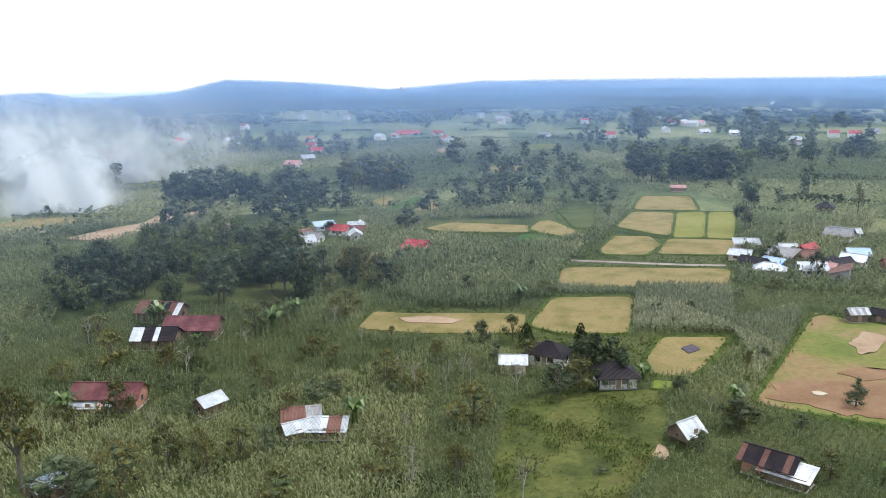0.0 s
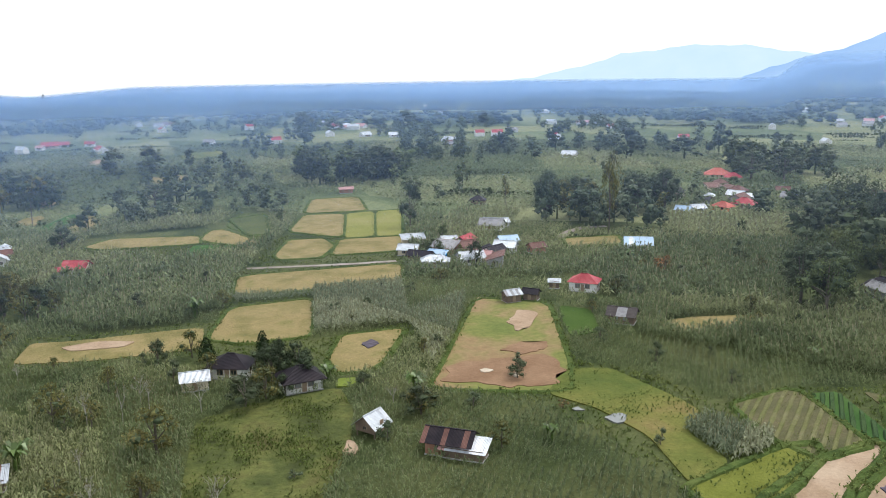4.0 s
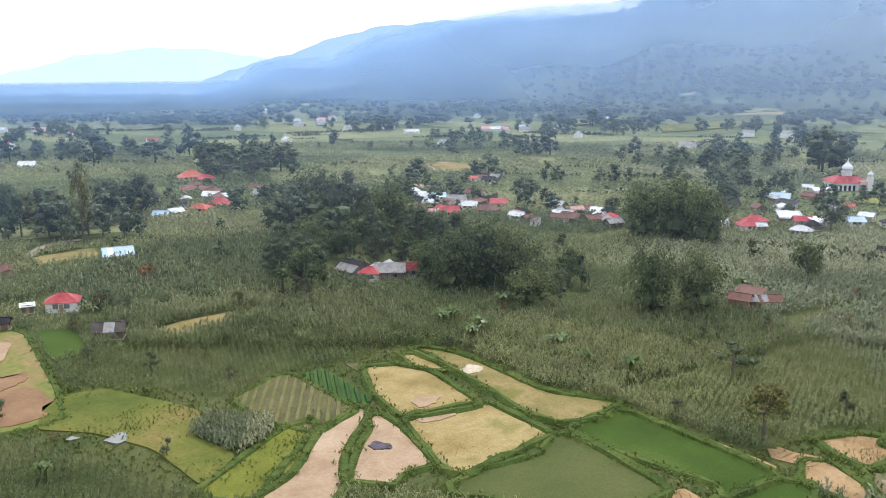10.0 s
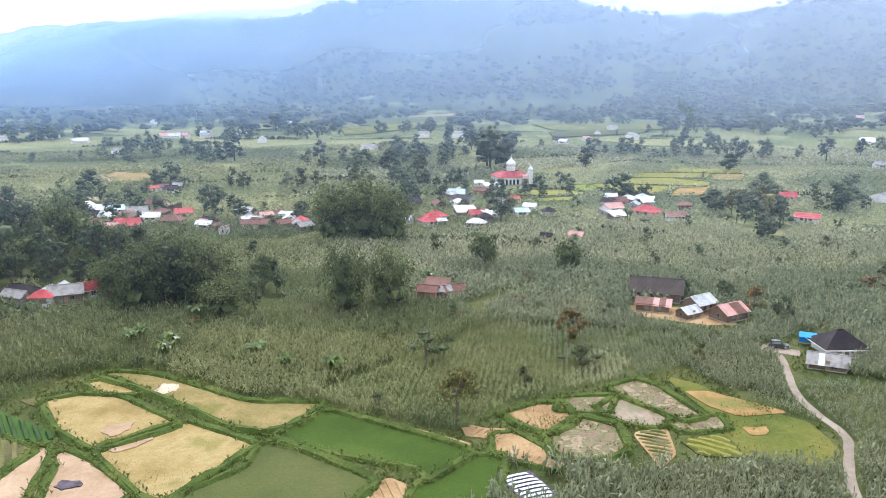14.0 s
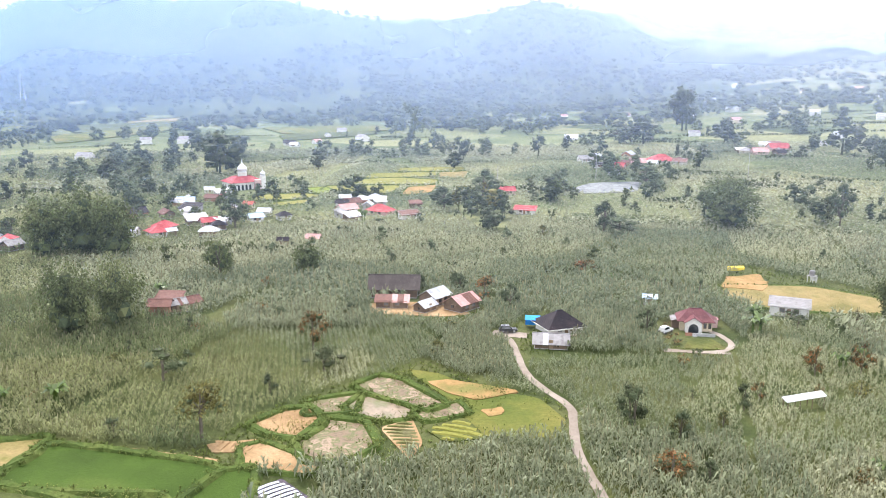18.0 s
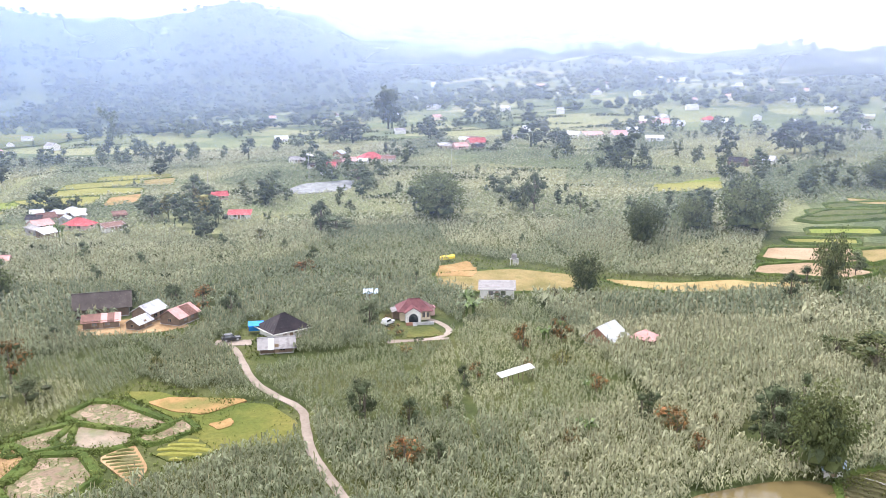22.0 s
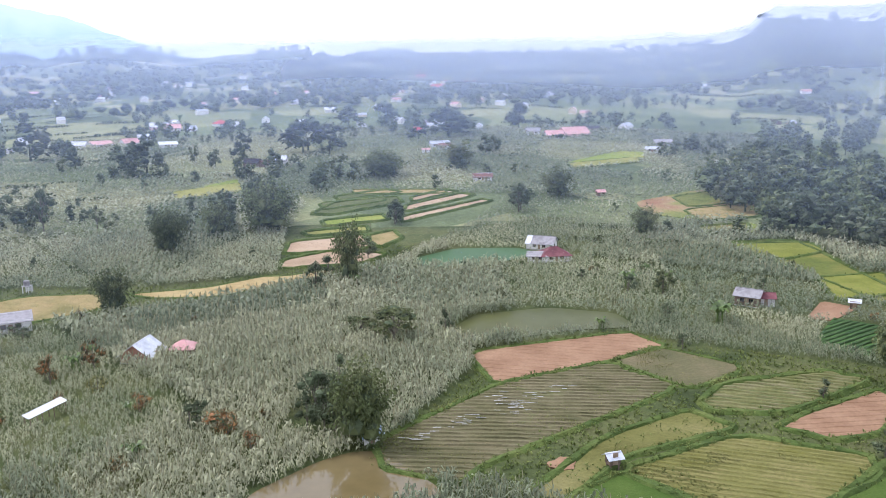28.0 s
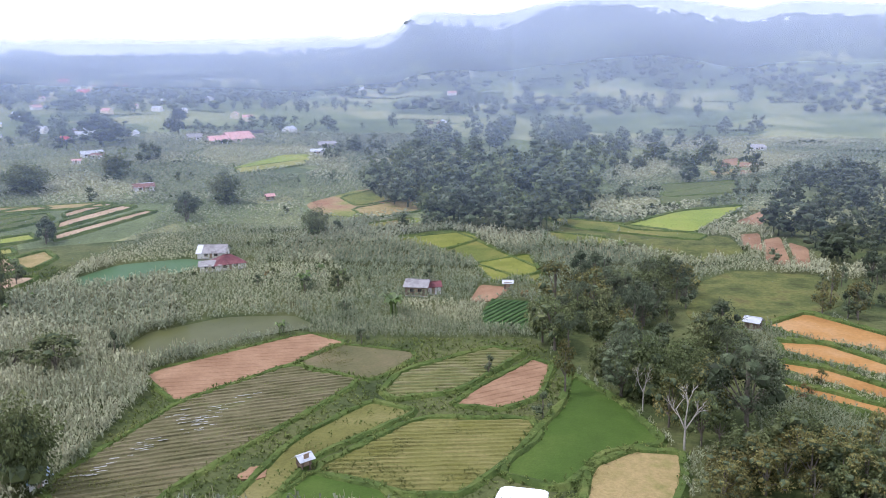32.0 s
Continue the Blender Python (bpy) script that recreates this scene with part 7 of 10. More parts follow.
plot("terrace", "dull green rice terrace on the far plain", "paddy_dull", [(784.9, 74.9), (853.9, -12.1), (777.4, -11.5), (723.1, 64.3)], bank=0.5, soft=1, raised=0.3)
plot("terrace", "harvested tan terrace on the far plain", "stubble", [(416.6, 282.7), (431.9, 263.7), (401.1, 244.0), (387.1, 252.2)], bank=0.5, soft=1, raised=0.3)
plot("terrace", "harvested tan terrace on the far plain", "stubble", [(146.0, 247.7), (165.8, 244.0), (159.5, 231.4), (141.0, 235.5)], bank=0.5, soft=1, raised=0.3)
plot("terrace", "harvested tan terrace on the far plain", "stubble", [(-23.8, 417.8), (-13.6, 451.8), (-11.6, 438.8), (-19.6, 399.0)], bank=0.5, soft=1, raised=0.3)
plot("terrace", "harvested tan terrace on the far plain", "stubble", [(28.7, 478.1), (48.3, 479.6), (47.1, 455.6), (28.2, 450.1)], bank=0.5, soft=1, raised=0.3)
plot("terrace", "wet yellow-green rice terrace on the far plain", "paddy_light2", [(56.6, 590.3), (84.4, 600.6), (80.7, 563.2), (54.6, 554.3)], bank=0.5, soft=1, raised=0.3)
plot("terrace", "dull green rice terrace on the far plain", "paddy_dull", [(47.9, 335.6), (63.7, 338.6), (56.8, 299.2), (49.3, 299.0)], bank=0.5, soft=1, raised=0.3)

# ---- houses to the north ----
house("house", "long house under a maroon sheet-metal gable roof", -59.1, 144.7, 183, 11.7, 5.8, 2.6, "gable", ('maroon', 'maroon', 'rust'), "brick", sheets=9)
house("lean_to", "low lean-to under pale zinc sheets", -61.2, 141.9, 182, 6.8, 3.4, 1.6, "shed", ('zinc', 'white', 'pink'), "wood", sheets=6, front=1, category='shed')
house("house", "small hut under a white zinc gable roof among maize", -40.2, 140.5, 129, 4.2, 3.4, 2.4, "gable", ('white', 'white', 'zinc'), "wood", sheets=5, category='hut')
house("house", "low hut under white zinc sheets among maize", -23.4, 129.6, 150, 4.0, 3.2, 2.0, "gable", ('white', 'zinc'), "wood", sheets=5, category='hut')
house("house", "long low shed under patched zinc sheets", -18.4, 129.9, 182, 5.8, 3.0, 1.9, "shed", ('zinc', 'white', 'rust'), "wood", sheets=6, category='shed')
house("house", "low shed under rusty metal sheets", -23.1, 133.5, 170, 5.8, 3.0, 2.2, "shed", ('rust', 'rust', 'grey'), "wood", sheets=5, category='shed')
house("house", "wooden house under patched dark and white roof sheets", -65.7, 196.8, 192, 10.2, 6.1, 2.6, "gable", ('rust', 'white', 'brown', 'brown'), "wood", sheets=8)
house("house", "long house under a maroon sheet-metal gable roof", -54.8, 184.0, 183, 11.4, 6.8, 2.6, "gable", ('maroon',), "wood", sheets=8)
house("house", "wooden house under patched dark and white roof sheets", -60.8, 177.0, 181, 8.7, 6.1, 2.6, "gable", ('brown', 'brown', 'white'), "wood", sheets=8)
house("house", "small white-walled house under a dark brown sheet-metal hipped roof", 22.1, 162.9, 208, 7.5, 6.0, 2.7, "hip", ('brown',), "white")
house("house", "small cream-walled house under a pale zinc sheet-metal gable roof", 14.5, 158.7, 185, 4.7, 3.7, 2.2, "gable", ('zinc',), "cream", sheets=4)
house("house", "small white-walled house under a dark brown sheet-metal hipped roof", 32.8, 150.7, 177, 6.9, 5.5, 2.8, "hip", ('brown',), "white", eave=0.8)
house("house", "wooden stilt hut under a white zinc gable roof", 38.9, 125.8, 147, 3.7, 4.0, 2.2, "gable", ('white', 'white', 'zinc'), "wood", sheets=6, stilts=0.9, rise=1.6, category='hut')
house("house", "brick hut under patched rusty and white roof sheets", 48.1, 114.6, 221, 6.9, 4.3, 2.6, "gable", ('brown', 'rust', 'rust', 'brown'), "brick", sheets=10, eave=0.7, category='hut')
house("lean_to", "lean-to of patched pale roof sheets", 49.4, 112.1, 222, 6.7, 3.0, 1.8, "shed", ('pink', 'zinc', 'white'), "wood", sheets=7, door=False, front=0, category='shed')
house("house", "small wooden house under a light blue sheet-metal gable roof", -55.7, 111.2, 123, 4.3, 3.0, 2.5, "gable", ('blue', 'zinc'), "wood", sheets=5)
house("house", "small white-walled house under a light blue sheet-metal sloping roof", -40.5, 303.4, 154, 7.1, 3.2, 2.9, "shed", ('blue',), "white")
house("house", "small white-walled house under a red sheet-metal gable roof", -33.9, 295.2, 203, 6.7, 5.0, 2.9, "gable", ('red',), "white")
house("house", "small white-walled house under a pale zinc sheet-metal gable roof", -44.4, 275.2, 151, 7.8, 5.8, 2.9, "gable", ('zinc',), "white")
house("house", "small white-walled house under a red sheet-metal gable roof", -42.4, 253.9, 191, 4.1, 3.0, 2.4, "gable", ('red',), "white")
house("house", "small white-walled house under a light blue sheet-metal gable roof", -38.5, 238.0, 151, 3.8, 2.9, 2.3, "gable", ('blue',), "white")
house("house", "small cream-walled house under a red sheet-metal gable roof", -6.2, 267.0, 204, 6.7, 5.0, 2.9, "gable", ('red',), "cream")
house("house", "small white-walled house under a red sheet-metal sloping roof", -9.3, 263.7, 167, 4.0, 1.8, 2.4, "shed", ('red',), "white")
house("house", "small white-walled house under a faded pink sheet-metal gable roof", -75.7, 297.4, 186, 8.9, 6.7, 2.9, "gable", ('pink',), "white")
house("house", "small white-walled house under a white sheet-metal sloping roof", -28.9, 299.4, 186, 3.8, 1.7, 2.3, "shed", ('white',), "white")
house("house", "small white-walled house under a weathered grey sheet-metal gable roof", -41.7, 282.6, 201, 6.2, 4.6, 2.9, "gable", ('grey',), "white")
house("house", "small white-walled house under a rusty sheet-metal sloping roof", -45.5, 289.1, 142, 5.4, 3.0, 2.9, "shed", ('rust',), "white")
house("house", "small white-walled house under a red sheet-metal gable roof", -87.1, 604.3, 202, 6.1, 4.6, 2.9, "gable", ('red',), "white")
house("house", "small white-walled house under a red sheet-metal gable roof", -78.9, 566.8, 163, 7.6, 5.7, 2.9, "gable", ('red',), "white")
house("house", "small pink-walled house under a pale zinc sheet-metal gable roof", -78.1, 522.2, 152, 7.5, 5.6, 2.9, "gable", ('zinc',), "pink")
house("house", "small white-walled house under a faded pink sheet-metal gable roof", -81.7, 491.1, 191, 8.4, 6.3, 2.9, "gable", ('pink',), "white")
house("house", "small white-walled house under a orange sheet-metal sloping roof", -95.7, 654.1, 147, 6.8, 3.0, 2.9, "shed", ('orange',), "white")
house("house", "small white-walled house under a dark brown sheet-metal gable roof", -63.9, 357.7, 200, 3.0, 2.2, 2.2, "gable", ('brown',), "white")
house("house", "small cream-walled house under a red sheet-metal gable roof", -25.2, 685.4, 177, 11.4, 8.5, 2.9, "gable", ('red',), "cream")
house("house", "small white-walled house under a red sheet-metal gable roof", -16.3, 692.3, 159, 7.1, 5.4, 2.9, "gable", ('red',), "white")
house("house", "small white-walled house under a red sheet-metal gable roof", 1.8, 688.2, 192, 6.8, 5.1, 2.9, "gable", ('red',), "white")
house("house", "small white-walled house under a faded pink sheet-metal gable roof", -31.3, 672.8, 208, 5.5, 4.1, 2.9, "gable", ('pink',), "white")
house("house", "small brick house under a faded pink sheet-metal gable roof", 110.0, 380.8, 189, 3.3, 2.5, 2.2, "gable", ('pink',), "brick")
house("house", "small white-walled house under a weathered grey sheet-metal gable roof", 237.0, 556.8, 223, 6.2, 4.7, 2.9, "gable", ('grey',), "white")
house("house", "small white-walled house under a weathered grey sheet-metal gable roof", 131.9, 273.8, 221, 8.0, 6.0, 2.9, "gable", ('grey',), "white")
house("house", "small white-walled house under a pale zinc sheet-metal gable roof", 136.8, 276.2, 181, 5.0, 3.8, 2.9, "gable", ('zinc',), "white")
house("house", "small white-walled house under a pale zinc sheet-metal gable roof", 205.1, 803.4, 188, 9.5, 7.1, 2.9, "gable", ('zinc',), "white")
house("house", "small white-walled house under a faded pink sheet-metal gable roof", 212.4, 781.2, 172, 9.3, 7.0, 2.9, "gable", ('pink',), "white")
house("house", "small white-walled house under a red sheet-metal gable roof", 219.8, 753.6, 189, 7.3, 5.5, 2.9, "gable", ('red',), "white")
house("house", "small white-walled house under a white sheet-metal gable roof", 207.0, 663.4, 164, 8.1, 6.1, 2.9, "gable", ('white',), "white")
house("house", "small white-walled house under a white sheet-metal gable roof", 226.5, 650.2, 196, 7.4, 5.6, 2.9, "gable", ('white',), "white")
house("house", "small white-walled house under a rusty sheet-metal sloping roof", 73.8, 870.9, 148, 11.9, 5.4, 2.9, "shed", ('rust',), "white")
house("house", "small white-walled house under a weathered grey sheet-metal gable roof", 84.3, 660.9, 212, 7.3, 5.5, 2.9, "gable", ('grey',), "white")
house("house", "small white-walled house under a red sheet-metal gable roof", -11.4, 847.9, 150, 6.1, 4.6, 2.9, "gable", ('red',), "white")
house("house", "small white-walled house under a pale zinc sheet-metal gable roof", 63.6, 849.2, 189, 9.0, 6.7, 2.9, "gable", ('zinc',), "white")
house("house", "small white-walled house under a faded pink sheet-metal gable roof", -94.6, 1116.8, 200, 9.2, 6.9, 2.9, "gable", ('pink',), "white")
house("house", "small white-walled house under a dark brown sheet-metal gable roof", 385.4, 927.3, 243, 10.8, 8.1, 2.9, "gable", ('brown',), "white")
house("house", "small white-walled house under a weathered grey sheet-metal gable roof", 383.7, 887.7, 236, 6.1, 4.6, 2.9, "gable", ('grey',), "white")
house("house", "small white-walled house under a weathered grey sheet-metal gable roof", 328.5, 643.6, 177, 8.5, 6.4, 2.9, "gable", ('grey',), "white")

# ---- the white hamlet and the villages to the east ----
house("house", "small cream-walled house under a pale zinc sheet-metal gable roof", 90.3, 247.6, 215, 5.9, 4.4, 3.5, "gable", ('zinc',), "cream", sheets=0)
house("house", "small blue-walled house under a light blue sheet-metal sloping roof", 95.3, 236.7, 228, 5.8, 3.0, 3.0, "shed", ('blue',), "blue", sheets=0)
house("house", "small white-walled house under a pale zinc sheet-metal gable roof", 103.2, 228.9, 184, 7.1, 5.3, 3.2, "gable", ('zinc', 'white'), "white", sheets=6)
house("house", "small white-walled house under a rusty sheet-metal gable roof", 109.9, 246.2, 185, 5.1, 3.8, 3.1, "gable", ('rust',), "white", sheets=0)
house("house", "small white-walled house under a pale zinc sheet-metal gable roof", 107.2, 255.2, 188, 4.8, 3.6, 2.9, "gable", ('zinc',), "white", sheets=0)
house("house", "small cream-walled house under a pale zinc sheet-metal sloping roof", 97.3, 262.5, 188, 7.4, 3.3, 3.0, "shed", ('zinc',), "cream", sheets=0)
house("house", "small white-walled house under a faded pink sheet-metal gable roof", 108.5, 230.4, 230, 4.7, 3.5, 2.8, "gable", ('pink',), "white", sheets=0)
house("house", "small white-walled house under a pale zinc sheet-metal gable roof", 133.3, 275.7, 221, 7.1, 5.3, 3.0, "gable", ('zinc',), "white", sheets=0)
house("house", "small white-walled house under a light blue sheet-metal gable roof", 124.3, 246.0, 187, 6.0, 4.5, 3.6, "gable", ('blue',), "white", sheets=0)
house("house", "small white-walled house under a white sheet-metal gable roof", 119.8, 238.5, 222, 6.5, 4.9, 3.0, "gable", ('white',), "white", sheets=0)
house("house", "small brick house under a rusty sheet-metal gable roof", 128.1, 233.5, 178, 4.8, 3.6, 2.8, "gable", ('rust',), "brick", sheets=0)
house("house", "small wooden house under a pale zinc sheet-metal gable roof", 95.4, 186.6, 177, 3.9, 2.9, 2.3, "gable", ('zinc', 'grey'), "wood", sheets=6)
house("house", "small wooden house under a dark brown sheet-metal gable roof", 100.7, 185.9, 228, 3.6, 2.7, 2.2, "gable", ('brown',), "wood", sheets=0)
house("house", "small white-walled house under a red sheet-metal hipped roof", 118.0, 188.4, 224, 7.1, 5.3, 2.9, "hip", ('red',), "white", sheets=0)
house("house", "small wooden house under a white sheet-metal sloping roof", 111.5, 193.0, 210, 2.6, 1.1, 2.2, "shed", ('white',), "wood", sheets=0)
house("house", "small wooden house under a dark thatched sheet-metal gable roof", 111.1, 160.7, 225, 6.0, 4.5, 2.2, "gable", ('thatch', 'grey'), "wood", sheets=6)
house("house", "small white-walled house under a light blue sheet-metal gable roof", 159.6, 223.7, 211, 8.2, 6.2, 2.8, "gable", ('blue', 'white'), "white", sheets=6)
house("house", "small brick house under a faded pink sheet-metal gable roof", 107.1, 381.4, 186, 2.7, 2.0, 2.2, "gable", ('pink',), "brick", sheets=0)
house("house", "small wooden house under a dark brown sheet-metal hipped roof", 150.5, 326.1, 215, 6.1, 4.6, 2.4, "hip", ('brown',), "wood", sheets=0)
house("house", "small cream-walled house under a orange sheet-metal hipped roof", 293.6, 346.3, 220, 12.2, 9.2, 2.9, "hip", ('orange',), "cream")
house("house", "small cream-walled house under a red sheet-metal hipped roof", 293.0, 334.2, 214, 7.8, 5.9, 2.9, "hip", ('red',), "cream")
house("house", "small cream-walled house under a red sheet-metal hipped roof", 243.3, 270.0, 237, 8.8, 6.6, 2.9, "hip", ('red',), "cream")
house("house", "small orange-walled house under a orange sheet-metal hipped roof", 231.3, 268.3, 253, 7.1, 5.3, 2.9, "hip", ('orange',), "orange")
house("house", "small wooden house under a weathered grey sheet-metal gable roof", 271.7, 273.2, 245, 8.0, 6.0, 2.9, "gable", ('grey',), "wood")
house("house", "small white-walled house under a rusty sheet-metal gable roof", 283.1, 290.5, 218, 5.5, 4.2, 2.9, "gable", ('rust',), "white")
house("house", "small white-walled house under a pale zinc sheet-metal gable roof", 219.4, 269.3, 189, 5.4, 4.0, 2.9, "gable", ('zinc',), "white")
house("house", "small white-walled house under a light blue sheet-metal gable roof", 212.2, 268.5, 238, 5.5, 4.1, 2.9, "gable", ('blue',), "white")
house("house", "small wooden house under a dark brown sheet-metal hipped roof", 186.1, 153.8, 245, 8.7, 6.5, 2.9, "hip", ('brown',), "wood")
house("house", "small white-walled house under a red sheet-metal hipped roof", 182.2, 143.4, 252, 5.5, 4.1, 2.9, "hip", ('red',), "white")
house("house", "small white-walled house under a red sheet-metal gable roof", 191.4, 137.4, 219, 6.3, 4.7, 2.9, "gable", ('red',), "white")
house("house", "small wooden house under a weathered grey sheet-metal gable roof", 186.7, 140.1, 233, 7.9, 5.9, 2.9, "gable", ('grey',), "wood")
house("house", "small pink-walled house under a faded pink sheet-metal gable roof", 313.7, 260.1, 193, 7.3, 5.5, 2.9, "gable", ('pink',), "pink")
house("house", "small white-walled house under a rusty sheet-metal gable roof", 310.7, 266.0, 219, 5.0, 3.7, 2.9, "gable", ('rust',), "white")
house("house", "small white-walled house under a pale zinc sheet-metal sloping roof", 307.8, 214.3, 249, 7.9, 3.5, 2.9, "shed", ('zinc',), "white")
house("house", "small white-walled house under a pale zinc sheet-metal gable roof", 294.3, 198.7, 256, 6.7, 5.0, 2.9, "gable", ('zinc',), "white")
house("house", "small white-walled house under a light blue sheet-metal gable roof", 308.3, 204.7, 216, 6.3, 4.7, 2.9, "gable", ('blue',), "white")
house("house", "small pink-walled house under a red sheet-metal gable roof", 280.0, 181.1, 252, 8.8, 6.6, 2.9, "gable", ('red',), "pink")
house("house", "small white-walled house under a weathered grey sheet-metal gable roof", 306.0, 193.3, 251, 7.9, 5.9, 2.9, "gable", ('grey',), "white")
house("house", "small white-walled house under a pale zinc sheet-metal gable roof", 296.8, 181.3, 259, 6.6, 4.9, 2.9, "gable", ('zinc',), "white")
house("house", "small brick house under a rusty sheet-metal hipped roof", 292.2, 170.3, 263, 8.2, 6.1, 2.9, "hip", ('rust',), "brick")
house("house", "small white-walled house under a faded pink sheet-metal gable roof", 275.3, 185.1, 219, 4.2, 3.1, 2.5, "gable", ('pink',), "white")
house("house", "small white-walled house under a faded pink sheet-metal gable roof", 290.0, 155.0, 279, 4.2, 3.2, 2.5, "gable", ('pink',), "white")
house("house", "small white-walled house under a dark brown sheet-metal gable roof", 376.6, 221.1, 251, 4.8, 3.6, 2.9, "gable", ('brown',), "white")
house("house", "small wooden house under a weathered grey sheet-metal gable roof", 378.1, 216.3, 260, 5.3, 4.0, 2.9, "gable", ('grey',), "wood")
house("house", "small white-walled house under a orange sheet-metal gable roof", 367.6, 222.8, 236, 3.7, 2.8, 2.2, "gable", ('orange',), "white")
house("house", "small white-walled house under a weathered grey sheet-metal gable roof", 596.1, 550.3, 201, 7.4, 5.6, 2.9, "gable", ('grey',), "white")
house("house", "small white-walled house under a weathered grey sheet-metal gable roof", 622.9, 546.7, 205, 8.4, 6.3, 2.9, "gable", ('grey',), "white")
house("house", "small white-walled house under a pale zinc sheet-metal gable roof", 587.3, 413.1, 255, 8.1, 6.1, 2.9, "gable", ('zinc',), "white")
house("house", "small white-walled house under a pale zinc sheet-metal gable roof", 650.6, 371.4, 259, 9.2, 6.9, 2.9, "gable", ('zinc',), "white")
house("house", "small white-walled house under a faded pink sheet-metal gable roof", 655.8, 364.8, 271, 6.8, 5.1, 2.9, "gable", ('pink',), "white")
house("house", "small white-walled house under a light blue sheet-metal gable roof", 678.0, 358.3, 274, 8.3, 6.2, 2.9, "gable", ('blue',), "white")
house("house", "small white-walled house under a red sheet-metal gable roof", 422.0, 637.0, 186, 6.9, 5.2, 2.9, "gable", ('red',), "white")
house("house", "small white-walled house under a white sheet-metal sloping roof", 476.1, 855.6, 189, 12.0, 5.4, 2.9, "shed", ('white',), "white")
house("house", "small white-walled house under a white sheet-metal gable roof", 275.1, 460.5, 229, 8.6, 6.5, 2.9, "gable", ('white',), "white")
house("house", "small white-walled house under a rusty sheet-metal gable roof", 239.7, 569.3, 163, 5.6, 4.2, 2.9, "gable", ('rust',), "white")
house("house", "small white-walled house under a pale zinc sheet-metal sloping roof", 444.4, 690.0, 175, 11.2, 5.1, 2.9, "shed", ('zinc',), "white")
house("house", "small white-walled house under a faded pink sheet-metal sloping roof", 424.5, 688.3, 218, 11.3, 5.1, 2.9, "shed", ('pink',), "white")
house("house", "small white-walled house under a faded pink sheet-metal gable roof", 231.0, 753.5, 229, 9.2, 6.9, 2.9, "gable", ('pink',), "white")
house("house", "small white-walled house under a dark brown sheet-metal gable roof", 198.5, 790.3, 207, 10.4, 7.8, 2.9, "gable", ('brown',), "white")
house("house", "small white-walled house under a red sheet-metal gable roof", 210.3, 764.2, 169, 8.7, 6.5, 2.9, "gable", ('red',), "white")
house("house", "small white-walled house under a faded pink sheet-metal gable roof", 216.4, 744.8, 224, 7.0, 5.3, 2.9, "gable", ('pink',), "white")
house("house", "small wooden house under a weathered grey sheet-metal gable roof", 213.5, 47.2, 238, 4.2, 3.2, 2.5, "gable", ('grey',), "wood")
house("house", "small brick house under a rusty sheet-metal gable roof", 211.1, 50.4, 272, 5.1, 3.8, 2.9, "gable", ('rust', 'grey'), "brick")
house("house", "small white-walled house under a pale zinc sheet-metal gable roof", 316.1, 84.5, 285, 5.3, 4.0, 2.9, "gable", ('zinc',), "white")
house("house", "small white-walled house under a red sheet-metal hipped roof", 316.3, 73.9, 234, 9.2, 6.9, 2.9, "hip", ('red',), "white")
house("house", "small pink-walled house under a red sheet-metal gable roof", 335.1, 59.9, 245, 6.0, 4.5, 2.9, "gable", ('red',), "pink")
house("house", "small white-walled house under a weathered grey sheet-metal sloping roof", 352.1, 70.2, 267, 4.6, 2.1, 2.8, "shed", ('grey',), "white")
house("house", "small cream-walled house under a light blue sheet-metal gable roof", 387.6, 78.8, 267, 7.3, 5.5, 2.9, "gable", ('blue',), "cream")
house("house", "small white-walled house under a pale zinc sheet-metal sloping roof", 389.4, 84.0, 218, 3.8, 1.7, 2.3, "shed", ('zinc',), "white")
house("house", "small white-walled house under a pale zinc sheet-metal sloping roof", 417.0, 67.4, 236, 7.4, 3.3, 2.9, "shed", ('zinc',), "white")
house("house", "small white-walled house under a pale zinc sheet-metal gable roof", 426.1, 75.2, 252, 4.5, 3.3, 2.7, "gable", ('zinc',), "white")
house("house", "small white-walled house under a light blue sheet-metal gable roof", 344.7, 43.2, 243, 5.6, 4.2, 2.9, "gable", ('blue',), "white")
house("house", "small white-walled house under a white sheet-metal gable roof", 358.6, 41.0, 283, 5.1, 3.8, 2.9, "gable", ('white',), "white")
house("house", "small white-walled house under a dark brown sheet-metal hipped roof", 348.9, 32.3, 238, 5.2, 3.9, 2.9, "hip", ('brown',), "white")
house("house", "small white-walled house under a white sheet-metal gable roof", 395.7, 8.4, 268, 4.9, 3.6, 2.9, "gable", ('white',), "white")
house("house", "small white-walled house under a faded pink sheet-metal gable roof", 364.0, 7.0, 238, 7.6, 5.7, 2.9, "gable", ('pink',), "white")
house("house", "small pink-walled house under a rusty sheet-metal gable roof", 381.5, 5.1, 245, 7.1, 5.3, 2.9, "gable", ('rust',), "pink")
house("house", "small pink-walled house under a red sheet-metal hipped roof", 358.5, -7.0, 302, 10.1, 7.5, 2.9, "hip", ('red',), "pink")
house("house", "small white-walled house under a rusty sheet-metal sloping roof", 347.8, -18.8, 245, 8.6, 3.9, 2.9, "shed", ('rust',), "white")
house("house", "small white-walled house under a dark brown sheet-metal gable roof", 379.7, 9.1, 289, 5.4, 4.0, 2.9, "gable", ('brown',), "white")
house("house", "small cream-walled house under a orange sheet-metal gable roof", 378.3, 50.1, 286, 4.2, 3.2, 2.5, "gable", ('orange',), "cream")
house("house", "small white-walled house under a pale zinc sheet-metal gable roof", 286.7, 153.7, 265, 5.4, 4.0, 2.9, "gable", ('zinc',), "white")
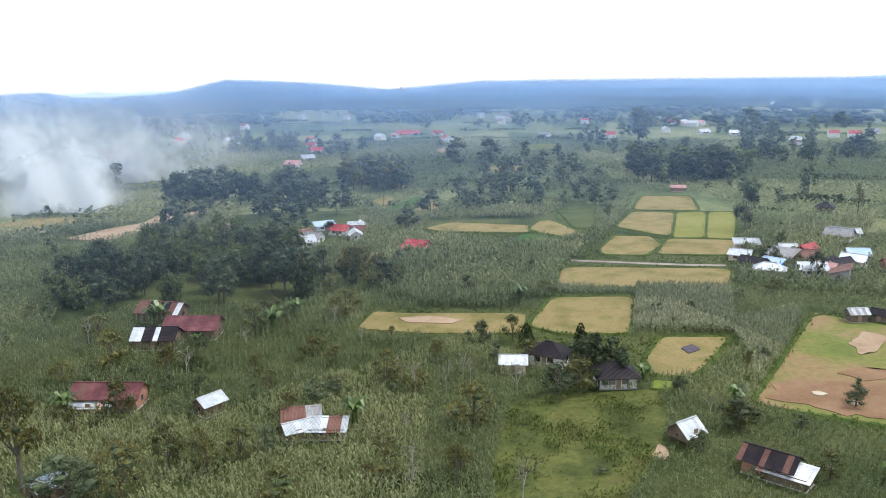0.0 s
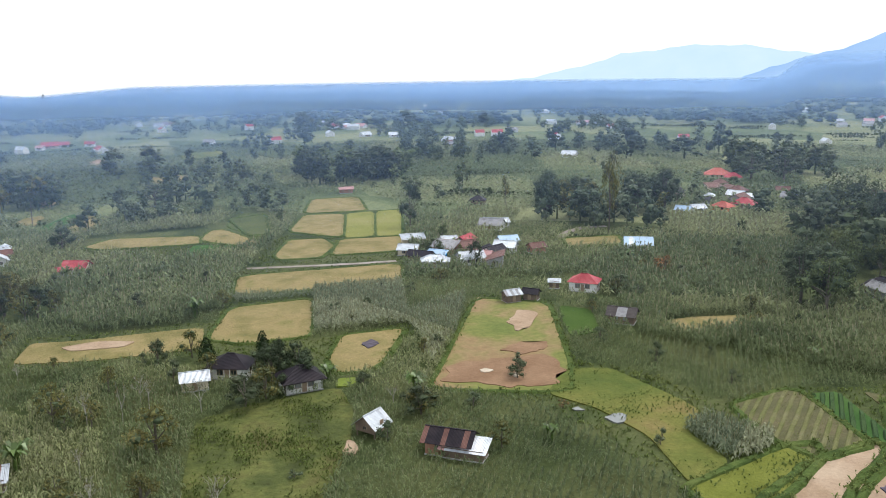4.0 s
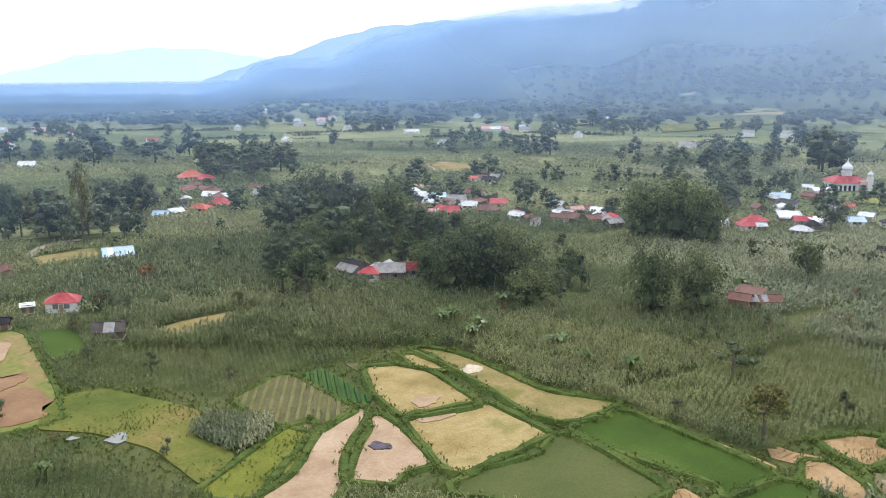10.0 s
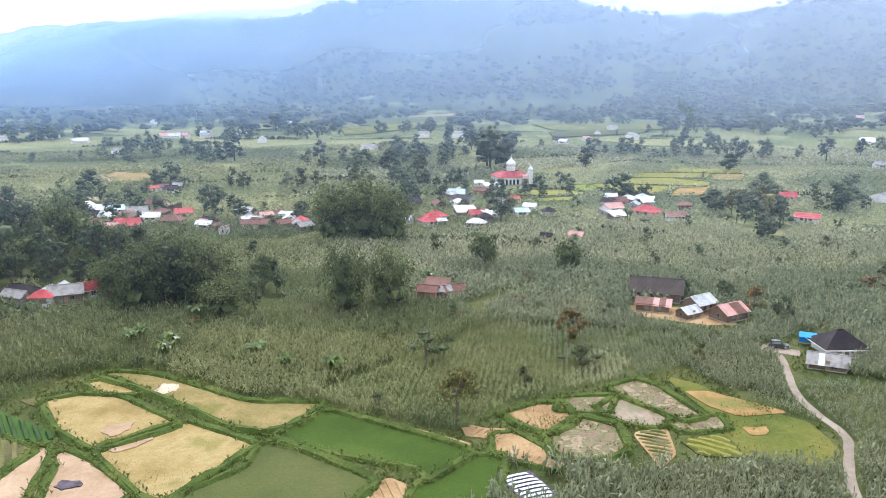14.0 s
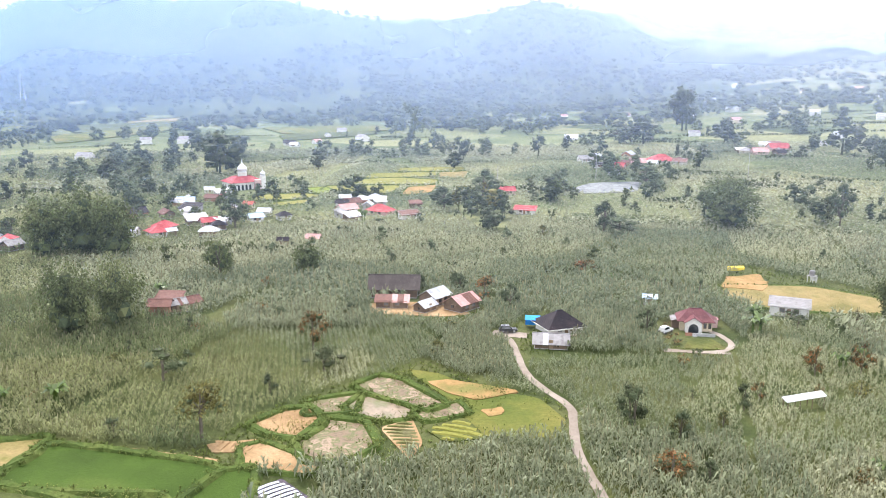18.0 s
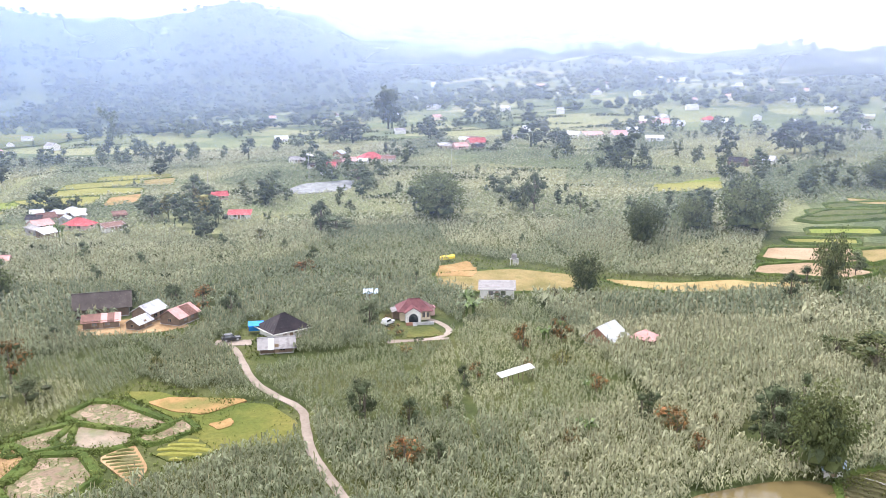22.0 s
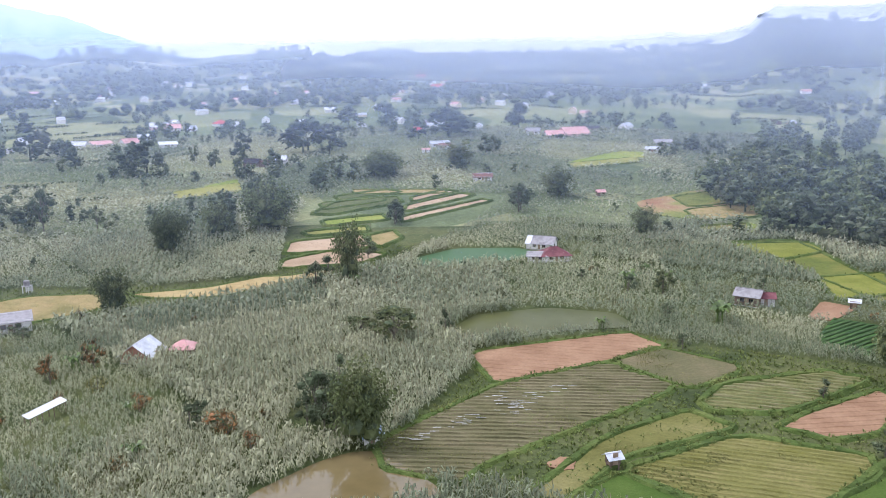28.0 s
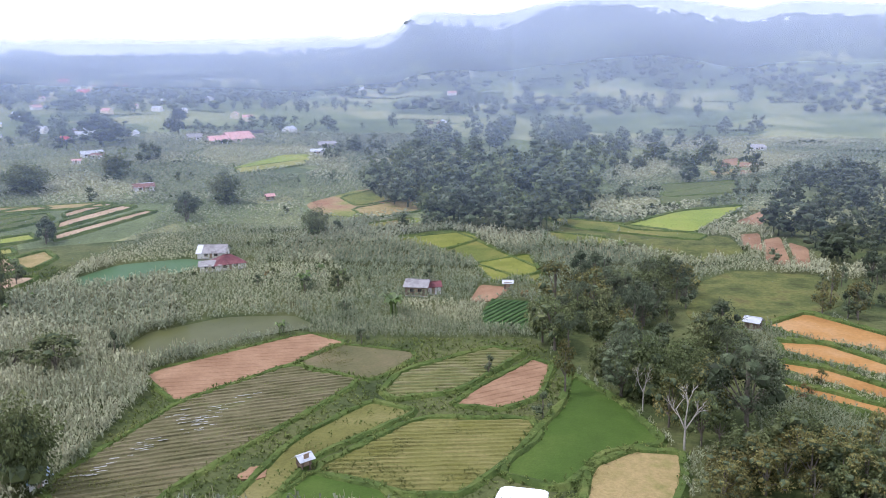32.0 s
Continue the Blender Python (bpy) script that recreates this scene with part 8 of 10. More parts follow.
house("house", "small wooden house under a pale zinc sheet-metal gable roof", 298.6, 139.4, 265, 6.2, 4.7, 2.9, "gable", ('zinc',), "wood")
house("house", "small white-walled house under a faded pink sheet-metal gable roof", 310.9, 140.1, 226, 4.8, 3.6, 2.9, "gable", ('pink',), "white")
house("house", "small wooden house under a pale zinc sheet-metal sloping roof", 312.8, 132.3, 278, 6.0, 3.0, 2.9, "shed", ('zinc',), "wood")
house("house", "small wooden house under a weathered grey sheet-metal gable roof", 293.3, 117.3, 212, 5.7, 4.3, 2.9, "gable", ('grey',), "wood")
house("house", "small wooden house under a dark brown sheet-metal gable roof", 296.3, 28.0, 270, 3.4, 2.5, 2.2, "gable", ('brown',), "wood")
house("house", "small wooden house under a faded pink sheet-metal gable roof", 300.2, 17.7, 282, 4.5, 3.4, 2.7, "gable", ('pink',), "wood")
house("house", "small white-walled house under a faded pink sheet-metal gable roof", 648.3, 379.6, 227, 8.8, 6.6, 2.9, "gable", ('pink',), "white")
house("house", "small white-walled house under a weathered grey sheet-metal gable roof", 663.3, 371.8, 265, 9.1, 6.8, 2.9, "gable", ('grey',), "white")
house("house", "small white-walled house under a weathered grey sheet-metal gable roof", 658.4, 347.5, 227, 8.6, 6.5, 2.9, "gable", ('grey',), "white")
house("house", "small white-walled house under a pale zinc sheet-metal gable roof", 631.5, 585.4, 252, 7.1, 5.3, 2.9, "gable", ('zinc',), "white")
house("house", "small white-walled house under a faded pink sheet-metal gable roof", 651.3, 571.7, 221, 8.0, 6.0, 2.9, "gable", ('pink',), "white")
house("house", "small white-walled house under a pale zinc sheet-metal sloping roof", 584.4, 415.8, 202, 9.7, 4.3, 2.9, "shed", ('zinc',), "white")
house("house", "small white-walled house under a white sheet-metal gable roof", 830.9, 340.4, 288, 7.3, 5.4, 2.9, "gable", ('white',), "white")
house("house", "small white-walled house under a white sheet-metal gable roof", 673.9, 52.5, 302, 6.7, 5.0, 2.9, "gable", ('white',), "white")
house("house", "small white-walled house under a rusty sheet-metal gable roof", 372.3, 220.8, 232, 5.0, 3.7, 2.9, "gable", ('rust',), "white")
house("house", "small white-walled house under a dark brown sheet-metal gable roof", 367.9, 213.6, 251, 5.5, 4.2, 2.9, "gable", ('brown',), "white")
house("barn", "long wooden barn under a dark weathered roof", 226.9, -8.2, 276, 12.4, 6.8, 3.0, "gable", ('thatch',), "wood", sheets=9, eave=0.8, rise=2.7, category='barn')
house("lean_to", "low rusty lean-to before the barn", 214.6, -7.1, 276, 8.0, 3.0, 2.0, "shed", ('pink', 'rust'), "wood", sheets=6, category='shed')
house("house", "wooden house under a pale zinc gable roof", 217.4, -18.5, 222, 6.6, 5.2, 2.6, "gable", ('zinc', 'white'), "wood", sheets=6)
house("house", "small wooden shed under white zinc sheets", 210.8, -15.4, 222, 4.9, 3.6, 1.7, "gable", ('white', 'zinc'), "wood", sheets=5, category='shed')
house("house", "wooden house under patched pink and zinc sheets", 212.0, -25.0, 226, 7.4, 5.6, 2.2, "gable", ('pink', 'zinc', 'rust'), "wood", sheets=7)
plot("yard", "bare trodden earth yard before the farm sheds", "soil_brown2", [(218.0, -1.0), (219.0, -13.0), (214.5, -22.0), (206.5, -27.0), (204.5, -20.0), (207.0, -8.0), (209.0, -1.5)], raised=0.12, category='yard')
mosque(436.5, 56.9, 238)
house("house", "small wooden house under a pale zinc sheet-metal gable roof", 315.9, 70.3, 229, 3.5, 2.6, 2.2, "gable", ('zinc',), "wood")
house("house", "small pink-walled house under a red sheet-metal gable roof", 410.2, -69.7, 267, 7.4, 5.5, 2.9, "gable", ('red',), "pink")
house("house", "small white-walled house under a red sheet-metal sloping roof", 354.5, -68.3, 290, 8.9, 4.0, 2.9, "shed", ('red',), "white")
house("house", "small cream-walled house under a red sheet-metal hipped roof", 507.7, -180.9, 268, 15.4, 11.6, 2.9, "hip", ('red',), "cream")
house("house", "small cream-walled house under a faded pink sheet-metal gable roof", 503.8, -164.9, 274, 8.8, 6.6, 2.9, "gable", ('pink',), "cream")
house("house", "small pink-walled house under a red sheet-metal gable roof", 488.2, -147.6, 302, 8.9, 6.7, 2.9, "gable", ('red',), "pink")
house("house", "small white-walled house under a weathered grey sheet-metal gable roof", 529.7, -139.4, 265, 8.7, 6.5, 2.9, "gable", ('grey',), "white")
house("house", "small white-walled house under a dark brown sheet-metal sloping roof", 498.1, -140.0, 266, 5.3, 3.0, 2.9, "shed", ('brown',), "white")
house("house", "small white-walled house under a weathered grey sheet-metal sloping roof", 464.2, -138.8, 269, 6.0, 3.0, 2.9, "shed", ('grey',), "white")
house("house", "small pink-walled house under a faded pink sheet-metal gable roof", 524.6, -251.0, 276, 9.2, 6.9, 2.9, "gable", ('pink',), "pink")
house("house", "small pink-walled house under a red sheet-metal gable roof", 536.6, -268.9, 274, 12.1, 9.1, 2.9, "gable", ('red',), "pink")
house("house", "small white-walled house under a weathered grey sheet-metal gable roof", 543.6, -303.7, 278, 4.1, 3.0, 2.4, "gable", ('grey',), "white")
house("house", "small white-walled house under a pale zinc sheet-metal gable roof", 519.2, -337.5, 325, 9.7, 7.3, 2.9, "gable", ('zinc',), "white")
house("house", "small white-walled house under a faded pink sheet-metal sloping roof", 506.4, -345.7, 277, 13.8, 6.2, 2.9, "shed", ('pink',), "white")
house("house", "small white-walled house under a faded pink sheet-metal gable roof", 496.1, -359.1, 276, 11.0, 8.3, 2.9, "gable", ('pink',), "white")
house("house", "small white-walled house under a pale zinc sheet-metal sloping roof", 509.0, -382.9, 267, 11.5, 5.2, 2.9, "shed", ('zinc',), "white")
house("house", "small white-walled house under a white sheet-metal sloping roof", 464.4, -365.7, 298, 11.2, 5.0, 2.9, "shed", ('white',), "white")
house("house", "small white-walled house under a white sheet-metal gable roof", 671.6, -164.8, 283, 9.9, 7.4, 2.9, "gable", ('white',), "white")
house("house", "small white-walled house under a rusty sheet-metal sloping roof", 876.0, -266.6, 267, 18.7, 8.4, 2.9, "shed", ('rust',), "white")
house("house", "small pink-walled house under a pale zinc sheet-metal gable roof", 549.3, -425.4, 324, 13.3, 9.9, 2.9, "gable", ('zinc',), "pink")
house("house", "small white-walled house under a faded pink sheet-metal gable roof", 911.1, -215.0, 302, 7.0, 5.3, 2.9, "gable", ('pink',), "white")
house("house", "small white-walled house under a dark brown sheet-metal gable roof", 688.7, 57.6, 278, 8.8, 6.6, 2.9, "gable", ('brown',), "white")
house("house", "small white-walled house under a faded pink sheet-metal gable roof", 703.7, 37.1, 227, 6.3, 4.7, 2.9, "gable", ('pink',), "white")
house("house", "small white-walled house under a light blue sheet-metal sloping roof", 212.8, -75.1, 289, 3.1, 1.4, 2.2, "shed", ('blue',), "white")
house("house", "small white-walled house under a weathered grey sheet-metal sloping roof", 200.8, -107.4, 298, 9.2, 4.2, 2.9, "shed", ('grey',), "white")
veranda_house = house("house", "white house under a dark brown hipped roof", 191.3, -45.8, 255, 8.5, 7.3, 2.5, "hip", ('brown',), "white", eave=0.9, rise=2.6)
for sx in (-1, 1):
    part("fascia", *box(sx * 5.2 - 0.06, sx * 5.2 + 0.06, -4.6, 4.6, 1.62, 1.84), MAT["wall_white"], veranda_house, "white fascia board under the eaves")
    part("fascia", *box(-5.2, 5.2, sx * 4.6 - 0.06, sx * 4.6 + 0.06, 1.62, 1.84), MAT["wall_white"], veranda_house, "white fascia board under the eaves")
for cx in (-4.0, -1.4, 1.4, 4.0):
    part("column", *shifted(lathe([(0.2, 0.0), (0.16, 0.2), (0.16, 1.75), (0.24, 1.85)], 10), cx, -4.35, 0), MAT["wall_white"], veranda_house, "round white veranda column")
part("veranda_floor", *box(-4.5, 4.5, -4.7, -3.77, -0.6, 0.12), MAT["wall_pink"], veranda_house, "pale tiled veranda floor")
house("house", "low shed under pale patched zinc sheets", 180.2, -41.4, 282, 7.1, 5.0, 1.5, "gable", ('grey', 'grey', 'zinc'), "wood", sheets=7, eave=0.6, category='shed')
arch_house(187.1, -77.8, 285)
house("house", "low wooden hut under a bright white gable roof", 155.1, -111.1, 244, 6.7, 6.7, 1.9, "gable", ('white', 'white', 'zinc'), "brick", sheets=6, rise=2.4, eave=0.7, category='hut')
house("house", "small hut under a faded pinkish roof", 150.2, -118.4, 328, 4.8, 4.3, 2.0, "hip", ('pink',), "wood", category='hut')
plastic_sheet(141.2, -80.0, 120)
water_tower(233.5, -130.9)
house("house", "small white-walled house under a weathered grey sheet-metal gable roof", 136.2, -262.1, 348, 9.1, 6.9, 2.9, "gable", ('grey', 'white'), "white", sheets=5)
house("house", "small white-walled house under a maroon sheet-metal hipped roof", 125.0, -249.2, 318, 9.9, 7.4, 2.9, "hip", ('maroon',), "white", sheets=0)
house("house", "small white-walled house under a weathered grey sheet-metal sloping roof", 128.3, -244.0, 335, 6.2, 3.0, 2.9, "shed", ('grey',), "white", sheets=0)
house("house", "small white-walled house under a pale zinc sheet-metal gable roof", 353.6, -354.8, 330, 8.7, 6.5, 2.9, "gable", ('zinc',), "white", sheets=0)
house("house", "small wooden house under a dark brown sheet-metal gable roof", 358.6, -339.2, 341, 8.9, 6.7, 2.9, "gable", ('brown',), "wood", sheets=0)
house("house", "small wooden house under a rusty sheet-metal gable roof", 351.0, -341.7, 275, 6.6, 4.9, 2.9, "gable", ('rust',), "wood", sheets=0)
house("house", "small white-walled house under a red sheet-metal hipped roof", 520.8, -461.1, 281, 10.0, 7.5, 2.9, "hip", ('red',), "white", sheets=0)
house("house", "small white-walled house under a faded pink sheet-metal gable roof", 533.6, -424.8, 304, 12.2, 9.1, 2.9, "gable", ('pink',), "white", sheets=0)
house("house", "small white-walled house under a pale zinc sheet-metal gable roof", 517.9, -429.1, 291, 8.2, 6.2, 2.9, "gable", ('zinc',), "white", sheets=0)
house("house", "small white-walled house under a white sheet-metal gable roof", 464.6, -493.5, 282, 6.1, 4.6, 2.9, "gable", ('white',), "white", sheets=0)
house("house", "small white-walled house under a faded pink sheet-metal sloping roof", 655.5, -557.9, 277, 10.7, 4.8, 2.9, "shed", ('pink',), "white", sheets=0)
house("house", "small white-walled house under a white sheet-metal gable roof", 498.9, -565.0, 314, 9.5, 7.1, 2.9, "gable", ('white',), "white", sheets=0)
house("house", "small white-walled house under a red sheet-metal gable roof", 542.7, -793.2, 355, 13.0, 9.7, 2.9, "gable", ('red',), "white", sheets=0)
house("house", "small white-walled house under a rusty sheet-metal sloping roof", 301.8, -447.3, 344, 7.2, 3.2, 2.9, "shed", ('rust',), "white", sheets=0)
house("house", "small white-walled house under a pale zinc sheet-metal sloping roof", 224.8, -369.6, 320, 6.9, 3.1, 2.9, "shed", ('zinc',), "white", sheets=0)
house("house", "small white-walled house under a faded pink sheet-metal sloping roof", 301.7, -427.3, 333, 4.5, 2.0, 2.7, "shed", ('pink',), "white", sheets=0)
house("house", "small white-walled house under a red sheet-metal gable roof", 641.0, -900.2, 340, 11.7, 8.8, 2.9, "gable", ('red',), "white", sheets=0)
house("house", "small white-walled house under a faded pink sheet-metal gable roof", 501.9, -662.6, 295, 8.3, 6.2, 2.9, "gable", ('pink',), "white", sheets=0)
house("house", "small white-walled house under a faded pink sheet-metal gable roof", 893.6, -622.2, 304, 12.0, 9.0, 2.9, "gable", ('pink',), "white", sheets=0)
house("house", "small pink-walled house under a faded pink sheet-metal gable roof", 257.8, -540.8, 302, 18.7, 14.0, 2.9, "gable", ('pink',), "pink")
house("house", "small white-walled house under a faded pink sheet-metal gable roof", 265.1, -526.4, 321, 11.6, 8.7, 2.9, "gable", ('pink',), "white")
house("house", "small cream-walled house under a dark brown sheet-metal sloping roof", 259.3, -569.9, 338, 13.8, 6.2, 2.9, "shed", ('brown',), "cream")
house("house", "small white-walled house under a weathered grey sheet-metal gable roof", 284.1, -531.7, 329, 9.7, 7.3, 2.9, "gable", ('grey',), "white")
house("house", "small grey-walled house under a weathered grey sheet-metal sloping roof", 192.8, -538.7, 323, 11.8, 5.3, 2.9, "shed", ('grey',), "grey")
house("house", "small white-walled house under a pale zinc sheet-metal sloping roof", 188.0, -506.0, 344, 8.2, 3.7, 2.9, "shed", ('zinc',), "white")
house("house", "small white-walled house under a pale zinc sheet-metal gable roof", 310.4, -450.6, 315, 7.1, 5.4, 2.9, "gable", ('zinc',), "white")
house("house", "small white-walled house under a white sheet-metal gable roof", 308.3, -458.7, 287, 4.5, 3.3, 2.7, "gable", ('white',), "white")
house("house", "small wooden house under a weathered grey sheet-metal gable roof", 55.9, -225.3, 1, 6.2, 4.7, 2.9, "gable", ('grey', 'brown'), "wood")
house("house", "small white-walled house under a maroon sheet-metal gable roof", 52.2, -226.8, 337, 4.2, 3.2, 2.5, "gable", ('maroon',), "white")
house("house", "small wooden house under a white sheet-metal sloping roof", 31.9, -234.4, 352, 2.2, 1.0, 2.2, "shed", ('white',), "wood")
house("house", "small wooden house under a faded pink sheet-metal gable roof", 157.9, -361.1, 320, 3.4, 2.6, 2.2, "gable", ('pink',), "wood")
house("house", "small white-walled house under a weathered grey sheet-metal sloping roof", -80.9, -573.0, 333, 10.2, 4.6, 2.9, "shed", ('grey',), "white")
house("house", "small wooden house under a pale zinc sheet-metal gable roof", -30.3, -205.3, 28, 3.3, 2.5, 2.2, "gable", ('zinc',), "wood")
house("house", "small white-walled house under a rusty sheet-metal sloping roof", 223.9, -366.2, 326, 9.4, 4.2, 2.9, "shed", ('rust',), "white")
house("house", "small white-walled house under a pale zinc sheet-metal gable roof", 299.3, -958.1, 330, 9.8, 7.4, 2.9, "gable", ('zinc',), "white")
house("house", "small white-walled house under a faded pink sheet-metal gable roof", 183.8, -910.1, 331, 8.8, 6.6, 2.9, "gable", ('pink',), "white")
house("house", "small white-walled house under a dark brown sheet-metal gable roof", 282.2, -1018.1, 350, 11.1, 8.3, 2.9, "gable", ('brown',), "white")
house("house", "small white-walled house under a red sheet-metal gable roof", 540.6, -885.2, 351, 9.6, 7.2, 2.9, "gable", ('red',), "white")
house("house", "small white-walled house under a red sheet-metal sloping roof", 546.1, -860.2, 323, 16.5, 7.4, 2.9, "shed", ('red',), "white")
house("house", "small white pond hut under a grey zinc roof", 85.4, -103.3, 295, 3.1, 2.5, 2.2, "gable", ('grey', 'blue'), "white", sheets=4, stilts=0.5, category='hut')
house("house", "tiny wooden field hut on posts under zinc sheets", 47.8, -116.5, 308, 1.8, 1.6, 2.2, "gable", ('white', 'zinc'), "wood", sheets=3, stilts=0.9, category='hut')
car(190.8, -33.5, 180, "car_dark", "dark parked car beside the end of the lane")
car(188.0, -70.6, 141, "car_white", "white parked car beside the bungalow")
awning(194.3, -40.0, 102)
ribbon("lane", "short concrete apron before the houses", "path", [(190.8, -29.8), (189.0, -33.9), (187.7, -37.6)], 4.0)

# ---- torn plastic strips on the planted beds ----
strip(72.7, -128.8, 240, 1.4)
strip(72.6, -129.4, 240, 1.4)
strip(70.8, -132.9, 240, 1.9)
strip(71.4, -127.1, 240, 1.2)
strip(72.4, -129.0, 240, 1.1)
strip(70.6, -133.0, 240, 1.9)
strip(73.9, -131.8, 240, 1.2)
strip(77.9, -132.6, 240, 2.0)
strip(73.2, -131.1, 240, 1.6)
strip(76.3, -132.5, 240, 1.0)
strip(74.5, -129.9, 240, 2.1)
strip(72.8, -132.9, 240, 1.2)
strip(71.8, -132.4, 240, 2.0)
strip(73.1, -132.7, 240, 1.4)
strip(76.5, -131.3, 240, 1.0)
strip(72.6, -125.4, 240, 0.9)
strip(69.7, -129.5, 240, 1.2)
strip(76.5, -130.3, 240, 1.3)
strip(71.9, -130.3, 240, 1.4)
strip(70.8, -126.9, 240, 1.2)
strip(74.2, -126.4, 240, 1.2)
strip(79.4, -131.2, 240, 0.9)
strip(71.5, -129.5, 240, 1.9)
strip(75.4, -130.9, 240, 1.3)
strip(71.0, -127.8, 240, 0.9)
strip(78.1, -135.2, 240, 2.1)
strip(71.4, -134.7, 240, 0.8)
strip(76.2, -117.7, 240, 1.9)
strip(75.0, -121.9, 240, 1.7)
strip(73.3, -135.2, 240, 1.1)
strip(78.2, -120.4, 240, 1.3)
strip(71.5, -142.0, 240, 0.8)
strip(81.5, -107.4, 240, 1.9)
strip(78.2, -117.9, 240, 0.9)
strip(70.9, -143.4, 240, 1.1)
strip(81.7, -107.3, 240, 1.0)
strip(75.7, -129.1, 240, 0.9)
strip(77.0, -122.2, 240, 2.2)
strip(79.5, -110.9, 240, 1.9)
strip(74.9, -122.0, 240, 1.5)
strip(78.9, -114.3, 240, 0.9)
strip(77.7, -119.7, 240, 2.0)
strip(72.3, -136.8, 240, 0.8)
strip(79.3, -114.0, 240, 1.1)
strip(77.2, -115.5, 240, 1.0)
strip(78.4, -109.7, 240, 1.6)
strip(70.7, -143.4, 240, 2.1)
strip(73.1, -130.7, 240, 1.8)
strip(77.7, -121.8, 240, 1.1)
strip(69.8, -140.2, 240, 2.1)
strip(76.9, -118.2, 240, 1.9)
strip(73.0, -130.2, 240, 1.5)
strip(73.4, -130.0, 240, 1.2)
strip(68.9, -142.7, 240, 0.9)
strip(68.3, -145.1, 240, 1.7)
strip(78.7, -109.5, 240, 1.0)
strip(69.8, -143.9, 240, 0.9)
strip(78.6, -112.5, 240, 1.6)
strip(71.2, -134.8, 240, 1.1)
strip(78.9, -108.3, 240, 0.8)
strip(73.6, -137.2, 240, 1.9)
strip(71.1, -136.4, 240, 1.6)
strip(73.0, -137.5, 240, 1.7)
strip(76.0, -118.8, 240, 1.9)
strip(76.2, -122.7, 240, 0.8)
strip(79.8, -108.1, 240, 1.5)
strip(71.4, -138.8, 240, 1.0)
strip(76.3, -119.6, 240, 1.5)
strip(79.1, -108.2, 240, 2.0)
strip(79.7, -109.7, 240, 1.3)

# ---- trees ----
wood([(-88.6, 187.7), (-74.5, 207.3), (-52.6, 204.6), (-30.9, 209.7), (-44.9, 261.5), (-80.4, 268.2), (-87.5, 246.3), (-98.1, 216.3)], 64, ('broad', 'broad', 'light', 'broad', 'bamboo'), 9.0, 15.0, 3, 0.80)
wood([(102.3, 456.0), (166.4, 448.8), (151.5, 407.6), (101.5, 403.2)], 49, ('broad', 'broad', 'bamboo'), 9.0, 16.0, 4, 1.05)
wood([(-132.0, 395.6), (-103.6, 419.7), (-54.8, 387.8), (-41.0, 355.6), (-75.2, 348.9), (-115.5, 366.9)], 41, ('broad', 'broad', 'bush'), 8.0, 14.0, 5, 1.05)
wood([(-47.3, 413.1), (-15.0, 433.3), (-14.0, 400.9), (-33.3, 377.4)], 22, ('broad', 'broad', 'tall'), 9.0, 16.0, 6, 1.05)
wood([(-20.1, 217.4), (-33.6, 229.4), (-22.7, 248.8), (-8.9, 238.0), (-11.2, 216.8)], 16, ('broad', 'olive', 'tall'), 6.0, 11.0, 7, 0.80)
wood([(-58.4, 414.2), (-75.9, 390.2), (-78.9, 315.5), (-56.2, 283.9), (-29.6, 286.1), (-29.8, 334.8)], 30, ('broad', 'bush', 'palm'), 6.0, 10.0, 8, 1.05)
wood([(150.4, 148.4), (200.5, 188.2), (237.9, 201.6), (236.7, 164.9), (232.6, 129.2), (200.0, 108.8), (185.6, 120.0), (199.9, 142.3), (196.5, 161.6)], 32, ('broad', 'bamboo', 'bamboo', 'light'), 10.0, 17.0, 9, 0.80)
wood([(149.4, 280.2), (164.2, 307.3), (189.7, 313.8), (207.1, 272.4), (192.1, 245.7), (166.1, 252.0)], 24, ('broad', 'broad', 'tall'), 8.0, 14.0, 10, 1.05)
wood([(356.3, 420.3), (371.7, 346.6), (339.8, 308.6), (306.0, 351.4)], 26, ('broad', 'bamboo'), 10.0, 16.0, 11, 1.05)
wood([(23.0, 168.7), (32.0, 165.2), (40.8, 149.7), (31.6, 147.7), (22.3, 155.0)], 9, ('broad', 'olive', 'bush'), 5.0, 8.0, 12, 0.80)
wood([(218.7, 221.0), (254.2, 239.8), (271.2, 210.4), (246.7, 169.1), (212.6, 152.0), (200.0, 178.0)], 28, ('broad', 'broad', 'bamboo', 'light'), 10.0, 17.0, 13, 1.05)
wood([(180.0, 94.3), (198.0, 106.9), (214.7, 94.5), (194.5, 82.6)], 6, ('bamboo', 'light', 'bush'), 7.0, 11.0, 14, 0.80)
wood([(139.0, -440.3), (108.2, -469.2), (59.7, -441.4), (7.4, -429.7), (14.8, -350.2), (35.6, -309.8), (75.3, -324.5), (114.7, -379.4)], 117, ('broad', 'broad', 'bamboo', 'light'), 10.0, 17.0, 15, 1.05)
wood([(126.7, -464.6), (152.5, -625.6), (49.9, -715.5), (-14.5, -562.5), (16.4, -446.5), (91.9, -452.5)], 87, ('broad', 'broad', 'bamboo'), 10.0, 16.0, 16, 1.05)
wood([(18.7, -185.4), (17.2, -231.9), (7.3, -261.3), (-15.6, -250.1), (-17.1, -204.3), (-27.5, -177.6), (-21.8, -142.3), (-11.0, -131.6), (-2.4, -150.1), (10.2, -171.5)], 70, ('bamboo', 'light', 'broad', 'palm', 'bamboo', 'olive', 'bush', 'broad', 'bamboo', 'bare'), 7.0, 13.0, 17, 0.85)
